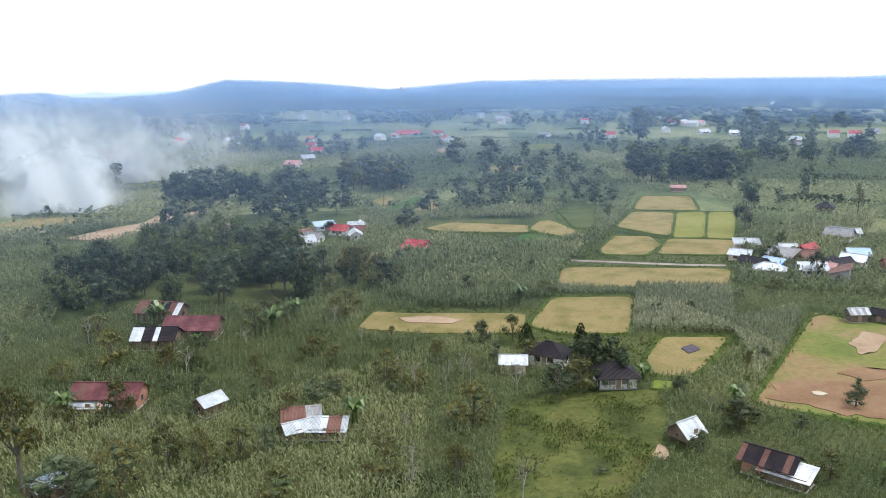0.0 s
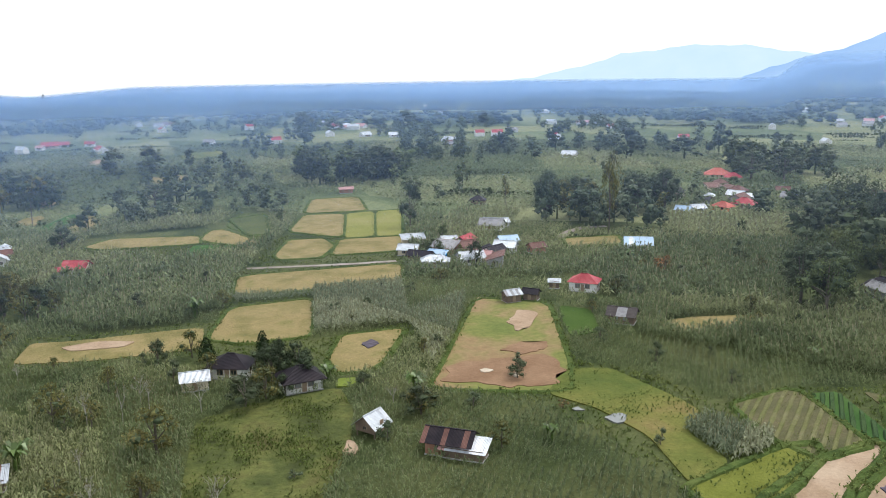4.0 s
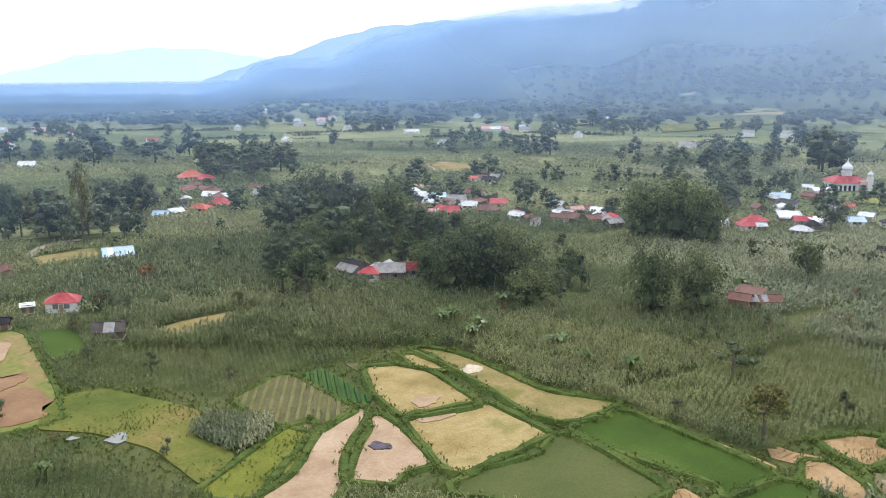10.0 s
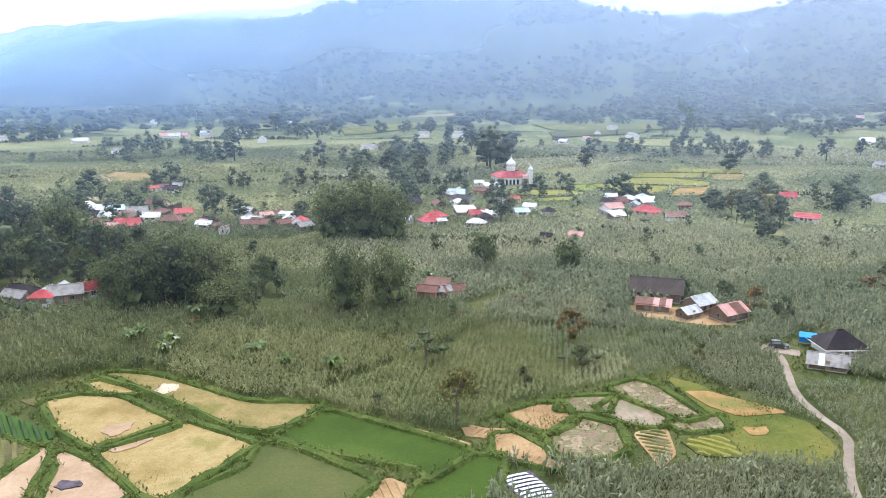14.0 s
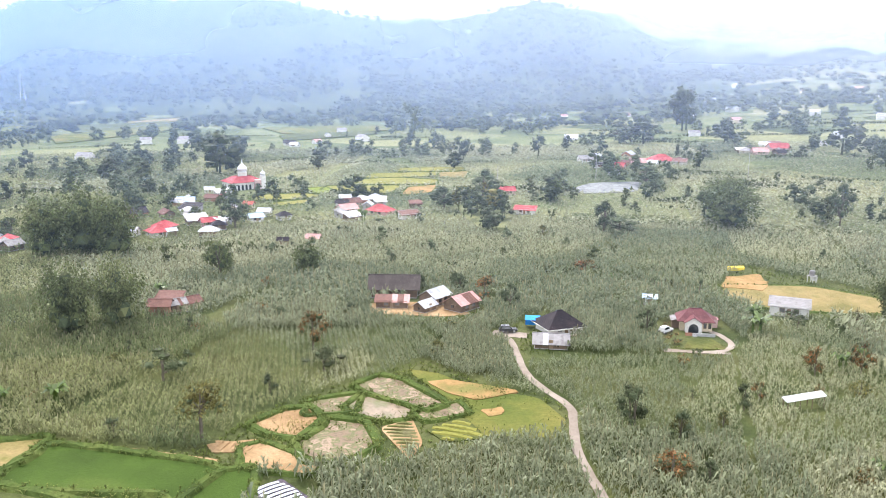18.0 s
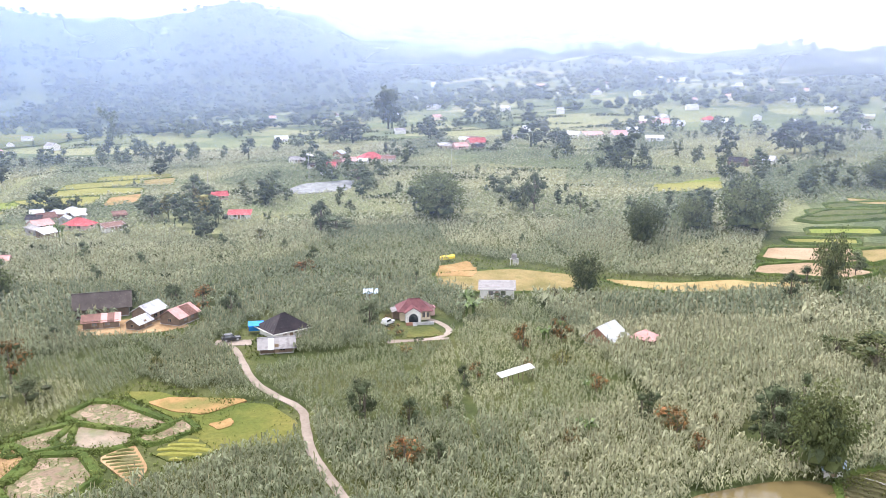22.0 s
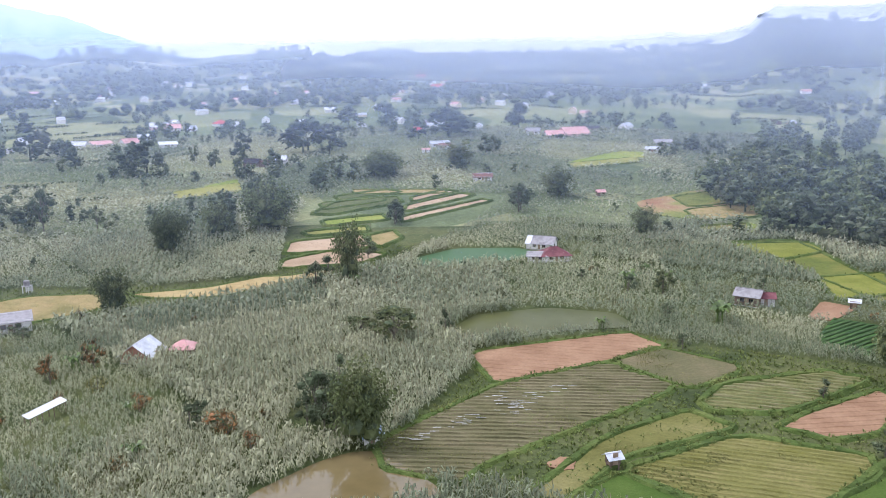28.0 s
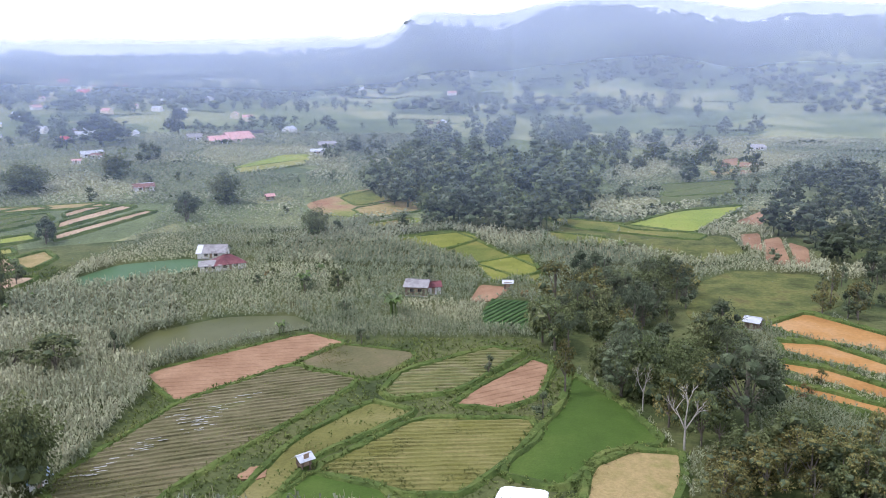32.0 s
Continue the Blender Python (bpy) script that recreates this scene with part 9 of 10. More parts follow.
wood([(-9.5, -113.9), (-14.7, -124.6), (-27.1, -136.7), (-42.7, -133.1), (-46.3, -120.7)], 40, ('light', 'olive', 'bamboo', 'light', 'olive'), 5.3, 9.0, 18, 1.00)
wood([(-49.5, -339.7), (-72.5, -434.1), (-129.3, -471.4), (-137.8, -393.6), (-98.5, -275.8), (-63.1, -271.9)], 83, ('broad', 'broad', 'bush', 'bamboo'), 8.0, 14.0, 19, 1.05)
wood([(-43.7, -218.7), (-58.2, -256.4), (-80.4, -266.5), (-89.2, -248.2), (-77.7, -214.0), (-53.4, -215.1)], 18, ('broad', 'olive', 'bush'), 6.0, 10.0, 20, 0.80)
wood([(670.7, 132.2), (634.0, 87.8), (544.5, 72.6), (557.5, 107.4)], 17, ('bamboo', 'broad'), 11.0, 17.0, 21, 1.05)
wood([(342.9, -40.8), (372.3, -39.4), (400.5, -58.6), (346.4, -60.1), (305.6, -52.0), (318.3, -44.3)], 15, ('broad', 'tall', 'bush'), 8.0, 13.0, 22, 1.05)
wood([(101.9, -98.1), (107.6, -112.5), (104.6, -120.4), (90.7, -115.2), (86.0, -102.2), (93.4, -100.6)], 10, ('broad', 'bush', 'broad'), 6.0, 10.0, 23, 0.80)
tree("tall", -60.1, 113.1, 17.3, 12.3)
tree("olive", -45.0, 110.4, 9.0, 9.7)
tree("olive", -22.9, 108.9, 5.5, 6.9)
tree("olive", -41.1, 119.7, 8.0, 6.6)
tree("olive", -30.6, 120.9, 6.7, 6.0)
tree("broad", -52.3, 109.9, 8.2, 11.8)
tree("olive", -8.8, 124.0, 3.5, 4.0)
tree("bush", -19.5, 147.5, 4.3, 5.8)
tree("red", -11.2, 115.2, 2.5, 3.3)
tree("bare", 11.1, 106.1, 9.1, 8.4)
tree("cypress", 18.6, 172.9, 5.1, 4.8)
tree("cypress", 29.8, 171.3, 5.6, 4.3)
tree("broad", 9.1, 174.2, 5.8, 5.6)
tree("broad", 21.7, 145.4, 6.8, 8.6)
tree("bush", 11.1, 163.4, 4.9, 5.1)
tree("broad", 49.1, 129.9, 5.7, 8.2)
tree("bush", 72.0, 138.0, 4.2, 5.1)
tree("bare", 5.7, 149.2, 7.4, 5.3)
tree("bare", -4.4, 146.1, 8.9, 4.6)
tree("bare", 1.2, 146.2, 9.6, 4.0)
tree("bare", 14.1, 146.4, 7.5, 6.3)
tree("broad", 29.4, 148.2, 4.4, 4.7)
tree("light", 27.7, 163.4, 3.3, 3.8)
tree("broad", -10.9, 301.6, 8.3, 9.4)
tree("bush", 40.0, 121.3, 4.3, 4.1)
tree("olive", -31.5, 151.0, 4.5, 4.8)
tree("bush", 8.1, 215.6, 5.3, 6.5)
tree("olive", -7.1, 150.0, 3.8, 4.1)
tree("bush", -21.9, 142.8, 5.8, 6.8)
tree("olive", 3.0, 118.1, 3.1, 3.8)
tree("bare", -16.7, 176.3, 4.4, 4.1)
tree("bush", 23.6, 115.4, 1.8, 2.9)
tree("banana", -65.7, 139.6, 4.5, 4.8)
tree("banana", -22.4, 110.4, 3.0, 4.6)
tree("banana", 38.3, 152.8, 3.1, 3.7)
tree("bamboo", 186.8, 119.3, 18.5, 17.5)
tree("bamboo", 196.8, 114.5, 20.6, 20.5)
tree("bamboo", 196.5, 105.4, 17.9, 16.8)
tree("tall", 165.9, 249.9, 26.1, 9.3)
tree("broad", 156.3, 277.5, 20.3, 12.7)
tree("broad", 180.7, 299.1, 14.3, 13.9)
tree("broad", 106.6, 290.1, 16.9, 10.5)
tree("tall", 158.5, 316.2, 13.0, 6.2)
tree("red", 150.7, 198.4, 5.0, 6.0)
tree("bush", 150.2, 189.5, 3.4, 4.5)
tree("broad", 126.6, 184.4, 4.7, 8.4)
tree("bush", 126.9, 176.9, 3.8, 4.9)
tree("bush", 75.2, 143.3, 3.5, 3.8)
tree("bush", 72.9, 140.2, 3.6, 4.4)
tree("banana", 158.8, 104.8, 4.0, 4.9)
tree("banana", 159.1, 94.8, 3.9, 4.8)
tree("banana", 181.1, 100.0, 3.6, 4.7)
tree("broad", 43.7, 146.0, 3.3, 3.6)
tree("bush", 58.8, 129.5, 3.1, 5.0)
tree("olive", 49.7, 131.1, 5.1, 6.6)
tree("red", 72.9, 122.7, 1.7, 2.8)
tree("bush", 79.1, 102.8, 3.4, 3.1)
tree("bare", 46.3, 136.4, 4.2, 4.5)
tree("bamboo", 279.5, 101.0, 22.5, 19.0)
tree("bamboo", 283.0, 90.0, 25.0, 21.0)
tree("bamboo", 278.0, 79.0, 21.5, 17.0)
tree("bamboo", 194.5, 67.0, 20.5, 15.0)
tree("bamboo", 199.5, 57.5, 19.5, 14.0)
tree("bamboo", 184.5, 95.0, 11.9, 14.9)
tree("light", 210.9, 96.3, 10.5, 10.4)
tree("red", 181.0, 11.4, 9.5, 8.3)
tree("broad", 168.1, 8.4, 5.5, 9.7)
tree("tall", 136.2, 27.1, 10.7, 12.1)
tree("bush", 163.6, 39.4, 7.5, 11.0)
tree("banana", 154.1, 92.4, 3.8, 4.7)
tree("banana", 162.7, 104.0, 3.8, 4.4)
tree("banana", 158.1, 73.8, 3.4, 5.4)
tree("banana", 151.7, 54.9, 4.6, 5.0)
tree("red", 209.1, 25.9, 3.9, 4.8)
tree("broad", 204.6, 20.5, 3.6, 5.3)
tree("broad", 227.2, -15.0, 6.8, 5.1)
tree("broad", 231.8, -25.5, 5.3, 4.9)
tree("red", 230.7, -34.1, 4.7, 6.8)
tree("bush", 228.7, 49.0, 2.8, 6.3)
tree("banana", 152.0, 64.8, 3.5, 3.8)
tree("bush", 207.7, 201.5, 6.0, 8.6)
tree("tall", 214.6, 157.4, 7.3, 5.1)
tree("bamboo", 314.2, -140.7, 20.4, 24.1)
tree("broad", 339.3, -202.5, 10.2, 8.7)
tree("red", 157.0, -90.7, 6.7, 5.1)
tree("red", 156.9, -100.5, 7.9, 5.6)
tree("bush", 135.3, -45.5, 8.3, 6.7)
tree("bush", 128.0, -51.8, 6.1, 4.9)
tree("red", 115.2, -45.7, 5.3, 6.3)
tree("bush", 114.2, -51.1, 3.7, 5.0)
tree("olive", 144.5, -92.9, 4.3, 4.5)
tree("bush", 116.4, -93.4, 5.4, 5.8)
tree("red", 108.3, -92.2, 5.4, 6.7)
tree("banana", 187.3, -92.2, 4.7, 6.9)
tree("bush", 197.5, -106.5, 3.1, 6.1)
tree("red", 248.6, -67.0, 5.1, 8.8)
tree("bush", 331.1, -6.5, 3.4, 7.3)
tree("broad", 228.3, -26.2, 5.6, 5.9)
tree("broad", 211.2, -37.4, 7.5, 5.5)
tree("red", 218.0, -31.7, 7.6, 7.6)
tree("bush", 297.3, -197.5, 10.5, 7.3)
tree("bush", 140.8, -68.5, 5.4, 4.9)
tree("red", 145.3, -73.5, 4.0, 3.5)
tree("olive", 303.1, -65.2, 5.3, 4.6)
tree("bamboo", 86.0, -102.2, 16.8, 12.2)
tree("broad", 93.6, -104.3, 9.7, 8.8)
tree("bamboo", 161.6, -188.6, 21.5, 11.1)
tree("broad", 163.5, -176.1, 9.2, 7.2)
tree("bamboo", 239.6, -184.9, 17.6, 13.4)
tree("red", 106.3, -91.4, 6.3, 4.1)
tree("red", 99.5, -90.3, 4.3, 3.9)
tree("bush", 114.0, -90.0, 5.8, 5.1)
tree("red", 129.6, -91.2, 4.6, 4.8)
tree("light", 126.6, -151.2, 5.5, 9.0)
tree("banana", 194.9, -95.6, 4.5, 4.9)
tree("bush", 190.3, -104.4, 3.8, 5.9)
tree("bush", 220.6, -91.7, 5.0, 4.3)
tree("olive", 129.6, -52.2, 5.6, 4.4)
tree("red", 116.2, -46.3, 5.4, 5.2)
tree("bush", 112.4, -50.4, 4.8, 4.0)
tree("bush", 133.4, -45.6, 8.8, 7.2)
tree("red", 161.2, -92.2, 4.5, 4.2)
tree("bare", -10.3, -133.6, 14.3, 12.3)
tree("broad", -21.0, -143.3, 17.6, 17.1)
tree("light", -13.1, -136.2, 10.1, 7.6)
tree("light", 78.2, -222.7, 8.2, 7.1)
tree("bush", 87.8, -221.4, 5.0, 7.1)
tree("banana", 57.8, -202.6, 5.9, 7.0)
tree("bush", 26.2, -163.7, 4.7, 3.8)
tree("banana", 90.1, -227.5, 5.1, 5.5)
tree("bamboo", 112.2, -297.0, 13.0, 11.7)
tree("tall", -52.8, -230.8, 11.5, 7.1)
tree("tall", 10.2, -155.3, 11.2, 7.3)
tree("olive", -1.3, -160.4, 5.8, 7.5)
tree("bush", 13.3, -143.4, 5.2, 4.5)
tree("bush", 58.1, -179.4, 4.0, 4.3)

# ---- single trees that stand out of the valley ----
tree("broad", 329.4, 48.9, 13.6, 13.5)
tree("light", 250.0, 42.3, 12.2, 9.4)
tree("bamboo", 253.4, 16.8, 10.6, 10.6)
tree("broad", 399.0, -56.5, 15.1, 18.0)
tree("broad", 368.3, -35.0, 11.4, 15.2)
tree("broad", 320.6, -93.6, 10.1, 10.9)
tree("bush", 310.0, -95.9, 6.5, 16.5)
tree("broad", 423.3, -143.7, 11.7, 19.1)
tree("bamboo", 349.1, -153.9, 17.5, 26.6)
tree("broad", 308.8, -182.1, 18.5, 11.2)
tree("bamboo", 236.8, -230.5, 22.5, 24.5)
tree("bamboo", 249.1, -194.5, 15.7, 14.2)
tree("bamboo", 246.6, -213.2, 16.1, 12.7)
tree("bamboo", 272.6, -347.3, 15.1, 25.2)
tree("broad", 205.0, -269.4, 9.4, 9.2)
tree("bamboo", 192.5, -130.4, 14.4, 11.7)
tree("broad", 314.1, -91.1, 12.4, 9.8)
tree("bush", 307.9, -94.3, 6.8, 18.5)
tree("bare", 169.3, -197.9, 20.0, 9.5)
tree("broad", 178.5, -218.4, 7.9, 7.4)
tree("broad", 173.1, -192.7, 6.7, 8.0)
tree("broad", 187.3, -65.7, 7.1, 7.1)
tree("broad", 174.0, -315.2, 12.5, 12.6)
tree("broad", 251.5, -239.8, 20.5, 18.8)
tree("broad", 242.7, -243.1, 15.1, 14.1)
tree("bamboo", 274.5, -349.0, 16.2, 22.1)
tree("bamboo", 254.6, -391.5, 14.4, 17.7)
tree("bamboo", 173.8, -349.1, 15.5, 18.0)
tree("broad", 172.7, -311.3, 13.6, 11.1)
tree("broad", 203.1, -265.8, 10.2, 8.7)
tree("light", 115.4, -149.7, 9.3, 15.5)
tree("bush", 108.4, -160.3, 7.0, 4.4)
tree("broad", 323.7, 169.7, 13.0, 15.3)
tree("broad", 303.9, 333.9, 15.6, 22.8)
tree("broad", 312.8, 320.8, 17.4, 22.8)
tree("broad", 204.5, 287.7, 15.9, 14.8)
tree("broad", 210.5, 278.4, 17.7, 16.0)
tree("tall", 189.0, 283.2, 25.6, 11.3)
tree("bamboo", 245.8, 219.5, 22.1, 26.9)
tree("broad", 238.3, 195.2, 22.9, 18.4)
tree("bamboo", 243.3, 182.3, 21.0, 20.6)
tree("light", 158.8, 146.5, 16.8, 15.5)
tree("bamboo", 194.1, 131.7, 13.2, 14.3)
tree("bamboo", 203.1, 123.1, 15.3, 14.5)
tree("bamboo", 213.2, 119.6, 15.4, 11.1)
tree("light", 246.6, 41.4, 13.5, 9.8)
tree("red", 147.4, 193.2, 5.8, 6.3)
tree("broad", -35.0, 426.6, 15.0, 23.3)
tree("broad", 145.2, 442.3, 16.6, 21.5)
tree("broad", 179.3, 315.1, 15.2, 16.6)
tree("broad", 197.7, 280.3, 17.3, 16.4)
tree("broad", 207.8, 276.1, 18.7, 17.8)
tree("broad", 24.5, 383.2, 10.7, 17.1)
tree("light", 133.1, 360.7, 10.6, 14.4)
tree("palm", -22.0, 352.8, 13.5, 8.5)

FAR_TREES = []


def far_tree(kind, x, y, height, width):
    FAR_TREES.append((kind, x, y, height, width))
    KEEP_OFF.append((x, y, width * 0.3))


far_tree("bamboo", 515, 86, 21.0, 32.4)
far_tree("broad", 522, 27, 12.5, 15.5)
far_tree("bamboo", 782, -47, 29.3, 23.2)
far_tree("broad", 560, -66, 13.4, 12.5)
far_tree("palm", 557, -115, 15.3, 18.7)
far_tree("broad", 702, -270, 33.8, 31.5)
far_tree("broad", 1104, -381, 34.1, 28.8)
far_tree("broad", 739, 320, 17.4, 32.4)
far_tree("broad", 589, -257, 16.3, 26.6)
far_tree("broad", 499, -291, 24.4, 33.3)
far_tree("broad", 698, -265, 35.5, 32.2)
far_tree("broad", 390, -292, 18.6, 22.4)
far_tree("broad", 385, -356, 16.3, 16.2)
far_tree("bamboo", 256, -395, 14.9, 19.5)
far_tree("broad", 371, -398, 20.0, 27.7)
far_tree("broad", 364, -411, 16.4, 23.8)
far_tree("broad", 604, -262, 17.6, 23.9)
far_tree("broad", 632, -192, 17.1, 28.0)
far_tree("broad", 615, -205, 17.0, 27.7)
far_tree("broad", 332, -497, 19.0, 41.3)
far_tree("broad", 339, -472, 13.1, 20.3)
far_tree("broad", 428, -505, 15.3, 19.0)
far_tree("broad", 400, -510, 19.0, 27.6)
far_tree("broad", 308, -554, 19.4, 21.1)
far_tree("broad", 1117, -380, 32.4, 35.2)
far_tree("broad", 326, -490, 21.5, 38.3)
far_tree("broad", 366, -388, 20.1, 29.2)
far_tree("broad", 349, -393, 15.1, 21.9)
far_tree("broad", 309, -556, 18.0, 21.5)
far_tree("broad", 500, 245, 17.4, 20.5)
far_tree("broad", 752, 328, 17.6, 31.1)
far_tree("broad", 157, 665, 17.6, 26.2)
far_tree("broad", 12, 491, 16.0, 21.5)
far_tree("broad", 30, 482, 16.5, 21.5)
far_tree("broad", 315, 351, 15.6, 22.8)
far_tree("broad", 330, 340, 14.8, 22.5)
far_tree("broad", 345, 333, 15.3, 22.4)
far_tree("broad", 285, 495, 18.4, 21.7)
far_tree("broad", 301, 437, 19.6, 23.6)
far_tree("broad", 332, 422, 13.2, 23.5)
far_tree("light", 133, 462, 13.1, 17.9)
far_tree("broad", 144, 608, 25.3, 28.2)
far_tree("broad", 74, 515, 8.5, 9.9)
far_tree("broad", 53, 508, 11.8, 9.0)
far_tree("broad", 363, 428, 21.6, 18.8)
far_tree("broad", 256, 507, 16.5, 20.7)
far_tree("broad", 259, 716, 17.0, 27.7)
far_tree("bush", 111, 567, 13.7, 12.6)
far_tree("broad", 496, 81, 25.9, 33.8)
far_tree("palm", 639, -35, 14.7, 13.1)
far_tree("broad", 643, 136, 14.7, 11.5)
far_tree("broad", 548, 135, 9.9, 10.7)
far_tree("broad", 527, 198, 12.6, 13.1)
far_tree("broad", 477, 137, 12.8, 14.5)
far_tree("broad", 645, -214, 18.3, 27.7)
far_tree("broad", 966, -91, 26.2, 28.2)
far_tree("palm", 586, -141, 12.2, 13.2)
far_tree("cypress", 511, -192, 11.1, 5.6)
far_tree("broad", 491, -261, 8.6, 9.7)
far_tree("palm", 739, -12, 11.5, 8.6)
far_tree("broad", 657, -36, 12.0, 11.5)
far_tree("broad", 514, -55, 10.5, 15.1)
grove(FAR_TREES, "large dark trees and bamboo standing singly on the far slopes")

# ---- smoke over the burning clearing ----
smoke = tagged(new("smoke"), "white smoke drifting from a burning field", "smoke")
for sx, sy, sz, reach, strength, half, flat in ((-153, 346, 9.0, 17.0, 2.4, 60, 1.3), (-200, 425, 14.0, 75.0, 1.3, 230, 3.0)):
    a = math.atan2(sx, sy)
    tx, ty = math.cos(a), -math.sin(a)
    verts, faces = [], []
    for i in range(21):
        u = half * (i - 10) / 10
        for j in range(7):
            z = sz - 12 + half * 0.9 * j / 6
            w = half * 0.12 * math.sin(i * 0.9 + j * 0.5)
            verts.append((sx + tx * u + math.sin(a) * w, sy + ty * u + math.cos(a) * w, z))
        if i:
            b = 7 * i
            faces += [(b - 7 + j, b - 6 + j, b + 1 + j, b + j) for j in range(6)]
    part("smoke_veil", verts, faces, smoke_material((sx, sy, sz), reach, strength, flat), smoke, smooth=True)

def free_of_fields(x, y, wild=True):
    ok = np.ones(len(x), bool)
    for pts in OPEN + (CLEARINGS if wild else []):
        bx0, bx1 = min(p[0] for p in pts), max(p[0] for p in pts)
        by0, by1 = min(p[1] for p in pts), max(p[1] for p in pts)
        near = np.nonzero(ok & (x > bx0) & (x < bx1) & (y > by0) & (y < by1))[0]
        if len(near):
            ok[near[inside(x[near], y[near], pts)]] = False
    for kx, ky, kr in KEEP_OFF:
        near = np.nonzero(ok & (np.abs(x - kx) < kr) & (np.abs(y - ky) < kr))[0]
        if len(near):
            ok[near[(x[near] - kx) ** 2 + (y[near] - ky) ** 2 < kr * kr]] = False
    return ok


# ---- sheds and kitchens huddled round the village houses ----
SHED_ROOFS = (("zinc", "pale zinc"), ("grey", "weathered grey"), ("rust", "rusty"), ("brown", "dark brown"), ("red", "faded red"), ("white", "white"), ("rust", "rusty"), ("zinc", "pale zinc"))
SHED_WALLS = (("wood", "wooden"), ("white", "white-walled"), ("wood", "wooden"), ("grey", "grey-walled"), ("cream", "cream-walled"), ("brick", "brick"))
village_rng = random.Random(29)


def hamlet(pts, count, clear=True):
    """Small outbuildings and garden trees scattered through a cluster of houses."""
    r = village_rng
    x0, x1, y0, y1 = min(p[0] for p in pts), max(p[0] for p in pts), min(p[1] for p in pts), max(p[1] for p in pts)
    made, tries = 0, 0
    while made < count and tries < 400:
        tries += 1
        x, y = r.uniform(x0, x1), r.uniform(y0, y1)
        if not inside(np.array([x]), np.array([y]), pts)[0] or not free_of_fields(np.array([x]), np.array([y]), False)[0]:
            continue
        made += 1
        (roof, roof_word), (wall, wall_word) = r.choice(SHED_ROOFS), r.choice(SHED_WALLS)
        kind, shape = r.choice((("gable", "gable"), ("gable", "gable"), ("shed", "sloping"), ("hip", "hipped")))
        w = r.uniform(4.0, 8.5)
        house("house", f"small {wall_word} house under a {roof_word} sheet-metal {shape} roof", x, y, r.uniform(180, 360), w, w * r.uniform(0.55, 0.8), r.uniform(2.2, 3.0), kind, (roof,), wall, rise=w * 0.2 if kind == "shed" else 0.0, front=1, side=1)
        if made % 3 == 0:
            a, d = r.uniform(0, 6.28), r.uniform(6, 13)
            tree(r.choice(("broad", "bush", "light", "banana", "broad")), x + d * math.cos(a), y + d * math.sin(a), r.uniform(4, 9), r.uniform(4, 9))


hamlet([(82, 231), (115, 217), (131, 247), (94, 263)], 9)
hamlet([(-43, 290), (-26, 283), (-28, 306), (-46, 314)], 6)
hamlet([(206, 268), (234, 255), (273, 298), (240, 313)], 6)
hamlet([(265, 190), (286, 159), (339, 189), (315, 226)], 10)
hamlet([(274, 151), (296, 118), (321, 128), (298, 164)], 8)
hamlet([(324, 70), (348, 35), (423, 44), (396, 87)], 8)
hamlet([(226, 271), (236, 256), (289, 312), (277, 331)], 5)
hamlet([(177, 148), (188, 131), (198, 138), (186, 156)], 3)
hamlet([(315, 84), (315, 52), (363, 60), (362, 97)], 6)
hamlet([(340, 13), (339, -23), (398, -27), (399, 15)], 8)
hamlet([(448, -117), (437, -173), (540, -213), (563, -146)], 9)
hamlet([(515, -233), (504, -257), (544, -276), (558, -252)], 4)
hamlet([(286, 138), (286, 112), (320, 124), (320, 154)], 6)
hamlet([(208, 50), (213, 42), (222, 45), (217, 52)], 2)
hamlet([(374, -446), (332, -483), (415, -601), (468, -558)], 6)
hamlet([(550, -236), (514, -258), (562, -283), (604, -259)], 4)
hamlet([(550, -415), (527, -431), (574, -469), (600, -453)], 3)
hamlet([(138, -586), (95, -608), (117, -742), (168, -712)], 4)

# ---- far houses of the plain, too small to tell apart ----
def far_houses(count, first, last, near, far, roof, wall):
    verts, faces, which = [], [], []
    for _ in range(count):
        a, d = radians(village_rng.uniform(first, last)), village_rng.uniform(near, far)
        x, y = d * math.sin(a), d * math.cos(a)
        z = float(rough_land(np.array(x), np.array(y), np.array(d)))
        w, k, h, t = village_rng.uniform(3, 6), village_rng.uniform(2.2, 3.6), village_rng.uniform(2.6, 3.6), village_rng.uniform(0, 3.14)
        c, q = math.cos(t), math.sin(t)
        b = len(verts)
        for u, v, e in ((-w, -k, -2), (w, -k, -2), (w, k, -2), (-w, k, -2), (-w, -k, h), (w, -k, h), (w, k, h), (-w, k, h), (-w, 0, h + k * 0.7), (w, 0, h + k * 0.7)):
            verts.append((x + c * u - q * v, y + q * u + c * v, z + e))
        for f, m in (((0, 1, 5, 4), 1), ((2, 3, 7, 6), 1), ((4, 5, 9, 8), 0), ((6, 7, 8, 9), 0), ((3, 0, 4, 7), 1), ((1, 2, 6, 5), 1), ((4, 8, 7, 4), 1), ((5, 6, 9, 5), 1)):
            f = tuple(dict.fromkeys(f))
            faces.append(tuple(b + p for p in f))
            which.append(m)
    ob = link_mesh("far_houses", verts, faces, [MAT[roof], MAT[wall]], indices=which)
    tagged(ob, "far houses scattered over the plain among trees", "houses", kind="stuff")


far_houses(75, -33, 50, 620, 1650, "roof_white", "wall_white")
far_houses(36, -33, 50, 620, 1500, "roof_red", "wall_white")
far_houses(42, 112, 160, 620, 1250, "roof_zinc", "wall_white")
far_houses(24, 112, 160, 620, 1250, "roof_pink", "wall_cream")
far_houses(14, 50, 112, 600, 950, "roof_grey", "wall_white")

